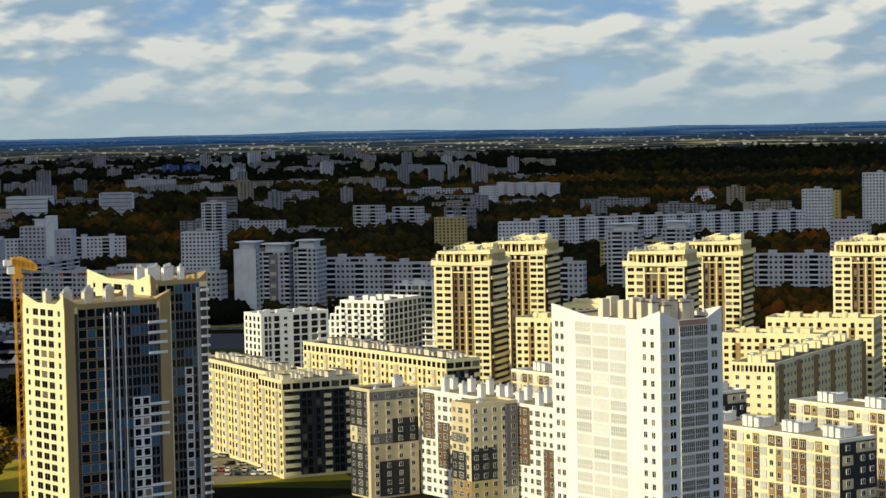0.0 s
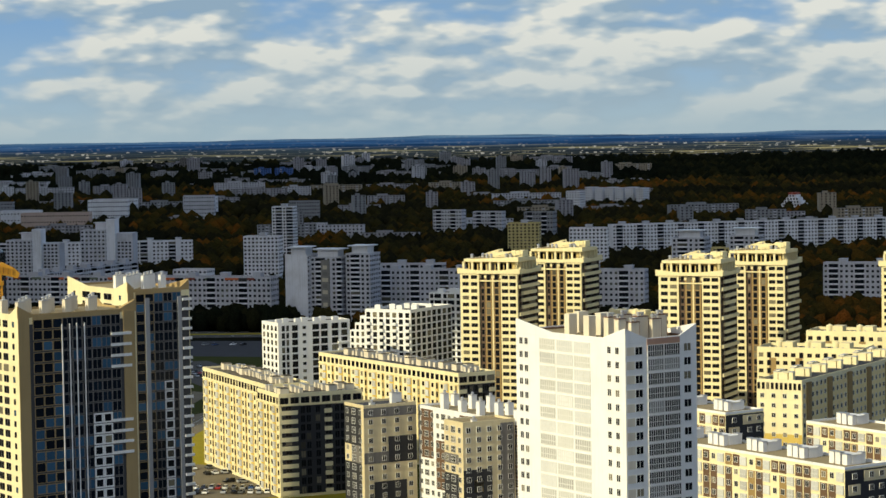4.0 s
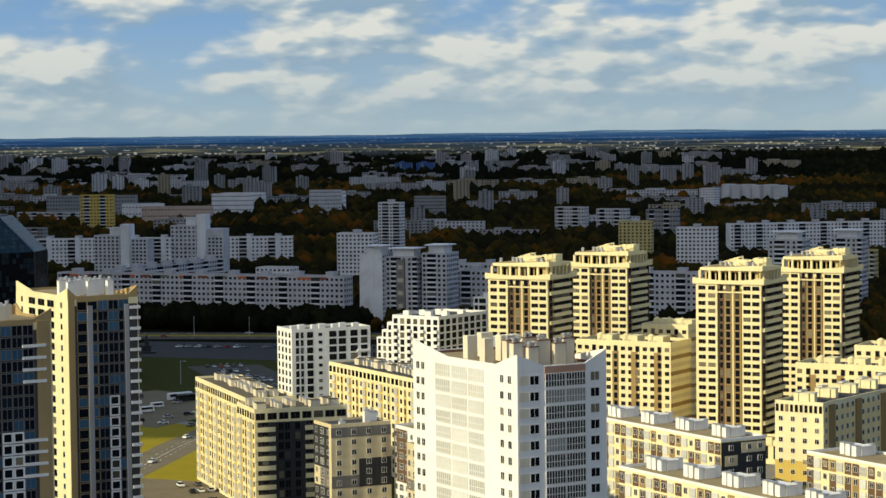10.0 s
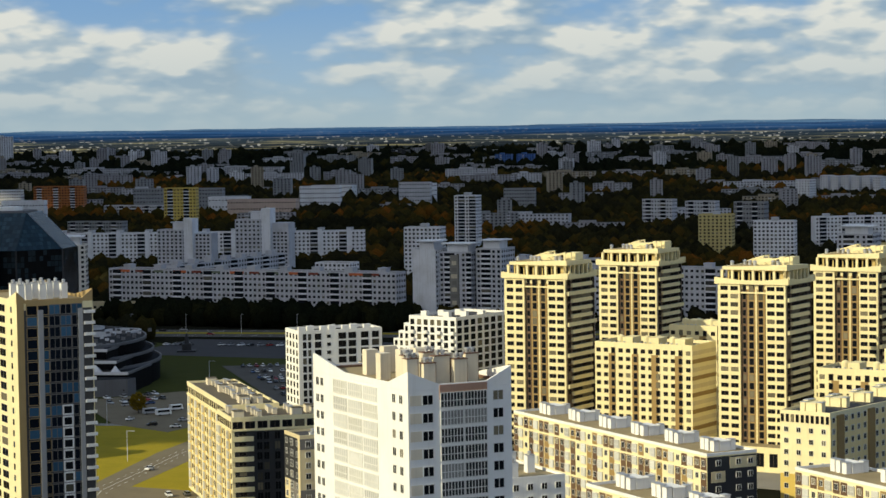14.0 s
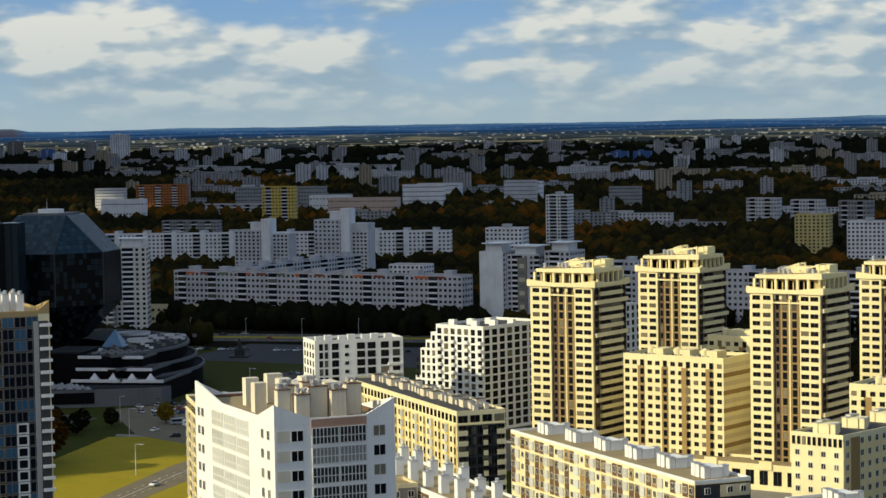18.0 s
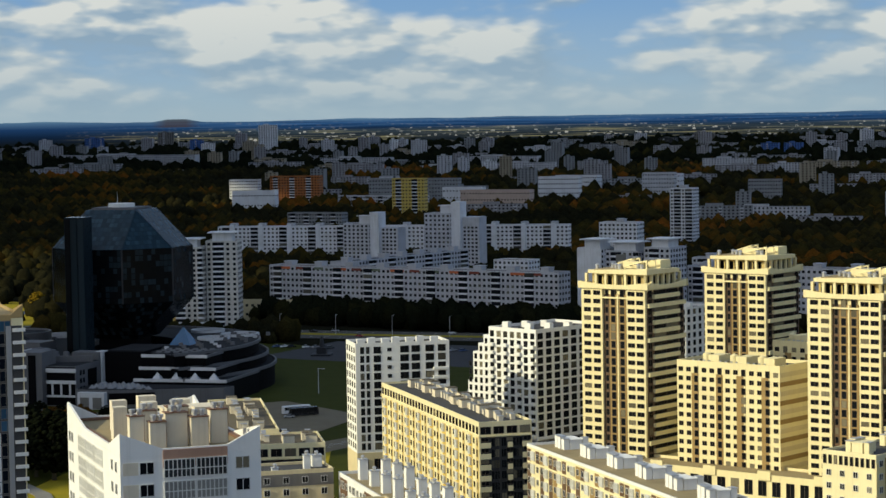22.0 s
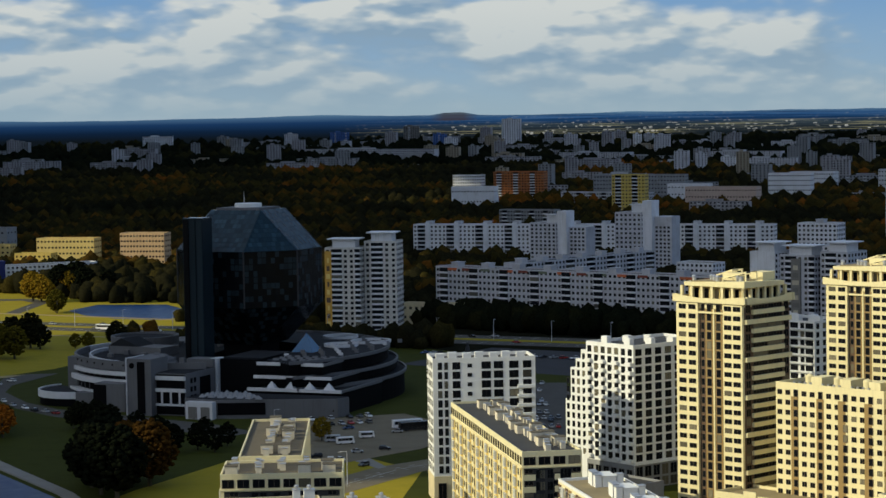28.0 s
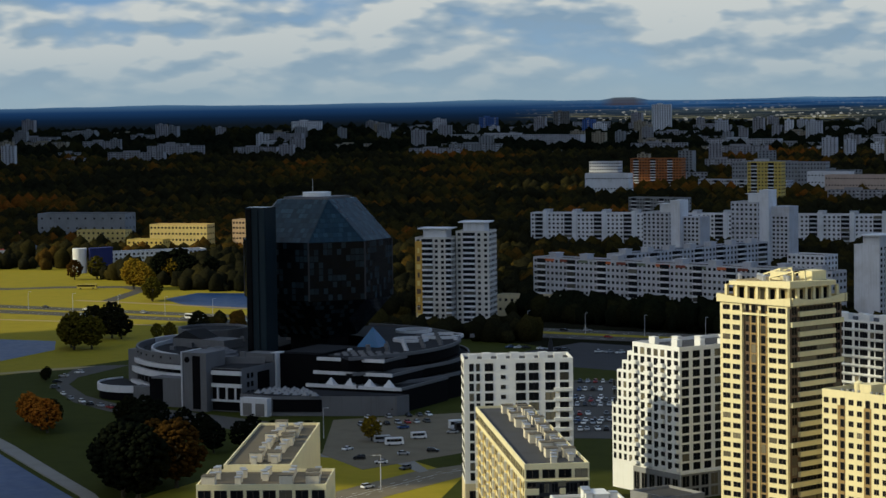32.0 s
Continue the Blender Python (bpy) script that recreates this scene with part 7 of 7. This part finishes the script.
PAINTS = [(mat("white_car_paint", (0.75, 0.75, 0.75), rough=0.3, vary=0.03, streak=False), "white car"), (mat("silver_car_paint", (0.42, 0.43, 0.45), rough=0.3, metal=0.3, vary=0.03, streak=False), "silver car"),
          (mat("black_car_paint", (0.012, 0.012, 0.014), rough=0.25, vary=0.03, streak=False), "black car"), (mat("grey_car_paint", (0.10, 0.105, 0.11), rough=0.3, vary=0.03, streak=False), "dark grey car"),
          (mat("red_car_paint", (0.30, 0.02, 0.015), rough=0.3, vary=0.03, streak=False), "red car"), (mat("blue_car_paint", (0.03, 0.07, 0.18), rough=0.3, vary=0.03, streak=False), "blue car")]
PICK = (0, 1, 2, 3, 0, 1, 0, 2, 1, 4, 0, 3, 1, 5, 0, 2)
rc = np.random.default_rng(21)
ncar = 0


def park(x, y, ang, z=0.2):
    global ncar
    p_, words = PAINTS[PICK[ncar % 16]]
    est = (ncar * 5) % 7 < 3
    ncar += 1
    car(x + rc.normal() * 0.25, y + rc.normal() * 0.25, ang + rc.normal() * 2 + (180 if rc.random() < 0.4 else 0), p_, words + (" with a long roof" if est else " with a short boot"), est, z)


def park_row(x0, y0, x1, y1, n, turn, skip=0.2):
    """Cars side by side along a line, nose turned by turn degrees from it."""
    a = math.degrees(math.atan2(y1 - y0, x1 - x0))
    for i in range(n):
        if rc.random() > skip:
            f = (i + 0.5) / n
            park(x0 + (x1 - x0) * f, y0 + (y1 - y0) * f, a + turn)


# along the library drive
for x, y, a in ((-312, 705, 95), (-313, 692, 88), (-306, 671, 62), (-298, 654, 60), (-286, 634, 55), (-276, 621, 48), (-267, 613, 46), (-260, 606, 42), (-254, 603, 40), (-248, 599, 38), (-236, 590, 30), (-228, 586, 28), (-220, 582, 27), (-211, 576, 26), (-200, 572, 26), (-192, 568, 24)):
    park(x, y, -a + 90 if y > 640 else -a)
# car park before the library
park_row(-146, 584, -116, 604, 9, 90, 0.35)
park_row(-136, 570, -112, 586, 8, 90, 0.3)
for x, y, a in ((-126, 563, 30), (-117, 568, 35), (-120, 514, 70), (-110, 496, 20), (-100, 489, 20), (-98, 508, 20), (-90, 516, 10), (-88, 479, 60), (-100, 377, 70), (-96, 560, 10), (-89, 442, 60)):
    park(x, y, a)
# car park between the lawns
park_row(-86, 712, -66, 715, 6, 90, 0.3)
park_row(-76, 660, -62, 662, 4, 90)
park_row(-70, 640, -52, 644, 6, 90, 0.1)
park_row(-74, 652, -56, 656, 6, 90, 0.1)
park_row(-80, 686, -60, 690, 7, 90, 0.1)
park_row(-62, 590, -42, 596, 7, 90, 0.1)
park_row(-66, 614, -48, 619, 6, 90, 0.1)
park_row(-60, 598, -40, 604, 7, 90, 0.1)
park_row(-54, 575, -36, 580, 6, 90, 0.1)
# car park below the cream block
park_row(-90, 318, -70, 324, 7, 90, 0.15)
park_row(-86, 304, -62, 310, 8, 90, 0.15)
park_row(-92, 272, -68, 266, 9, 90, 0.1)
park_row(-92, 262, -66, 256, 9, 90, 0.1)
for x, y, a in ((-78, 284, 20), (-74, 282, 15), (-54, 272, 24), (-48, 269, 24), (-43, 267, 24), (-42, 258, 24)):
    park(x, y, a)
# avenue traffic and the row beyond it
aw = math.degrees(AV)
for s_, q in ((-140, 12), (-104, 8), (-60, 15), (-28, 12), (16, 9), (48, 14), (60, -12), (100, -9), (210, 14), (250, -14), (285, 10), (296, 15), (320, -10), (365, 13), (-85, -10), (-10, -14)):
    c, sn = math.cos(AV), math.sin(AV)
    park(-420 + c * s_ - sn * q, 976 + sn * s_ + c * q, aw, 0.16)
park_row(-150, 838, -112, 829, 9, 60, 0.4)
park_row(-104, 826, -30, 806, 14, 60, 0.25)
park_row(-30, 640, -14, 580, 9, 60, 0.2)


def coach(x, y, ang, paint, words, l=12.0, h=3.3):
    C = thing("coach" if l > 8 else "van", words, "bus" if l > 8 else "van", x, y, 0.2, ang, "coaches")
    b = MB()
    side_prism(b, [(-l / 2, 0.35), (l / 2, 0.35), (l / 2, h * 0.45), (l / 2 - 0.35, h), (-l / 2 + 0.1, h)], -1.2, 1.2, 0.08)
    body = part("body", b, [paint], C)
    for sgn in (-1, 1):
        b = MB()
        n = max(2, int(l / 1.6))
        for i in range(n):
            p0 = -l / 2 + 0.4 + i * (l - 1.2) / n
            b.box(p0, p0 + (l - 1.2) / n - 0.08, sgn * 1.165 - 0.03, sgn * 1.165 + 0.03, h * 0.5, h * 0.86)
        part("window_band", b, [CARGLASS], body)
    b = MB()
    b.box(l / 2 - 0.24, l / 2 + 0.02, -1.0, 1.0, h * 0.46, h * 0.8)
    part("windscreen", b, [CARGLASS], body)
    for wx in (-l * 0.3, l * 0.33):
        for wy in (-1.08, 1.08):
            o = new("wheel", WHEELB if l > 8 else WHEEL)
            o.parent = C
            o.matrix_basis = pose(wx, wy, 0, 0, 0, 0)
    return C


coach(-95, 573, 33, PAINTS[0][0], "white touring coach standing in the car park")
coach(-91, 567, 33, PAINTS[2][0], "black touring coach beside the white one")
coach(-108, 529, 28, PAINTS[0][0], "white minibus standing in the car park", 6.6, 2.6)
coach(-114, 534, 25, PAINTS[1][0], "silver minibus standing in the car park", 6.0, 2.5)
coach(-104, 545, 30, PAINTS[0][0], "white delivery van in the car park", 5.6, 2.4)
coach(-509, 1133, 8, mat("yellow_bus_paint", (0.45, 0.36, 0.05), rough=0.4, streak=False), "pale yellow city bus on the park road", 13, 3.2)
coach(-358, 950, -13, PAINTS[0][0], "white city bus on the avenue", 12, 3.2)

# ---- street lamps ----
LAMPS = []


def street_lamp(x, y, ang, h=11.0):
    if LAMPS:
        return copy_thing(LAMPS[0], pose(x, y, 0.1, 0, 0, ang))
    L = thing("street_lamp", "tall grey metal street lamp with a short arm", "street lamp", x, y, 0.1, ang, "street lamps")
    b = MB()
    b.cyl(0, 0, 0.16, 0.09, 0, h, 8)
    pole = part("pole", b, [PANEL], L)
    b = MB()
    b.box(0, 2.2, -0.05, 0.05, h - 0.25, h - 0.12)
    part("arm", b, [PANEL], pole)
    b = MB()
    b.box(1.7, 2.8, -0.18, 0.18, h - 0.36, h - 0.26)
    part("lamp_head", b, [PANELW], L)
    LAMPS.append(L)


for x, y, a in ((-110, 400, 0), (-128, 500, 30), (-84, 440, 180), (-138, 540, 60), (-96, 640, 0), (-150, 620, 90), (-45, 262, 100), (-66, 330, 0)):
    street_lamp(x, y, a)
for k in range(17):
    s_ = -160 + 33 * k
    street_lamp(-420 + math.cos(AV) * s_, 976 + math.sin(AV) * s_, aw + 90)

# ---- monument on the square ----
b = MB()
b.box(-123, -113, 793, 803, 0.1, 0.9)
b.box(-120.4, -115.6, 795.6, 800.4, 0.904, 4.2)
b.cyl(-118, 798, 1.3, 0.9, 4.204, 8.2, 10)
b.cyl(-118, 798, 0.6, 0.5, 8.204, 9.6, 10)
solo("monument", b, [BLACK], "dark bronze monument on a stone block", "monument")

# ---- tower crane behind the broad dark tower ----
CRY = mat("crane_yellow", (0.62, 0.30, 0.02), rough=0.5, vary=0.1, streak=False)
CR = thing("tower_crane", "orange yellow lattice tower crane", "crane", -153.5, 230, 0, 12)
b = MB()
hm = 74.0
for px in (-1.1, 1.1):
    for py in (-1.1, 1.1):
        b.box(px - 0.16, px + 0.16, py - 0.16, py + 0.16, 0, hm)
k = 0
z = 0.5
while z < hm - 2.2:
    for px, py, qx, qy in ((-1.1, -1.1, 1.1, -1.1), (1.1, -1.1, 1.1, 1.1), (1.1, 1.1, -1.1, 1.1), (-1.1, 1.1, -1.1, -1.1)):
        if k % 2:
            px, py, qx, qy = qx, qy, px, py
        dx, dy = (0.1, 0.0) if px == qx else (0.0, 0.1)
        b.face([(px - dx, py - dy, z), (px + dx, py + dy, z + 0.25), (qx + dx, qy + dy, z + 2.25), (qx - dx, qy - dy, z + 2.0)])
        b.face([(qx - dx, qy - dy, z + 2.0), (qx + dx, qy + dy, z + 2.25), (px + dx, py + dy, z + 0.25), (px - dx, py - dy, z)])
    z += 2.2
    k += 1
part("mast", b, [CRY], CR)
b = MB()
b.box(-1.5, 1.5, -1.5, 1.5, hm + 0.004, hm + 1.4)
b.box(-1.0, 1.0, -1.2, 1.2, hm + 1.404, hm + 5.0)
part("slewing_head", b, [CRY], CR)
b = MB()
b.box(-3.4, -1.1, -0.9, 0.9, hm + 1.5, hm + 4.0)
part("cab", b, [PANELW], CR, "white operator's cab")
b = MB()
side_prism(b, [(-2.0, hm + 4.2), (6.0, hm + 2.0), (6.8, hm + 3.6), (5.0, hm + 5.4), (1.6, hm + 7.2), (-2.0, hm + 7.0)], -1.3, 1.3, 0.4)
part("hooded_jib", b, [CRY], CR, "orange clad jib folded against the head")
b = MB()
for q in range(5):
    b.box(-1.6 + 1.5 * q, -1.4 + 1.5 * q, -1.36, 1.36, hm + 4.4 - 0.3 * q, hm + 6.6 - 0.42 * q)
part("jib_rib", b, [mat("crane_shade", (0.30, 0.13, 0.01), rough=0.5, vary=0.1, streak=False)], CR)
b = MB()
b.box(-4.6, -2.1, -1.1, 1.1, hm + 4.3, hm + 6.2)
part("counterweight", b, [PANELW], CR)
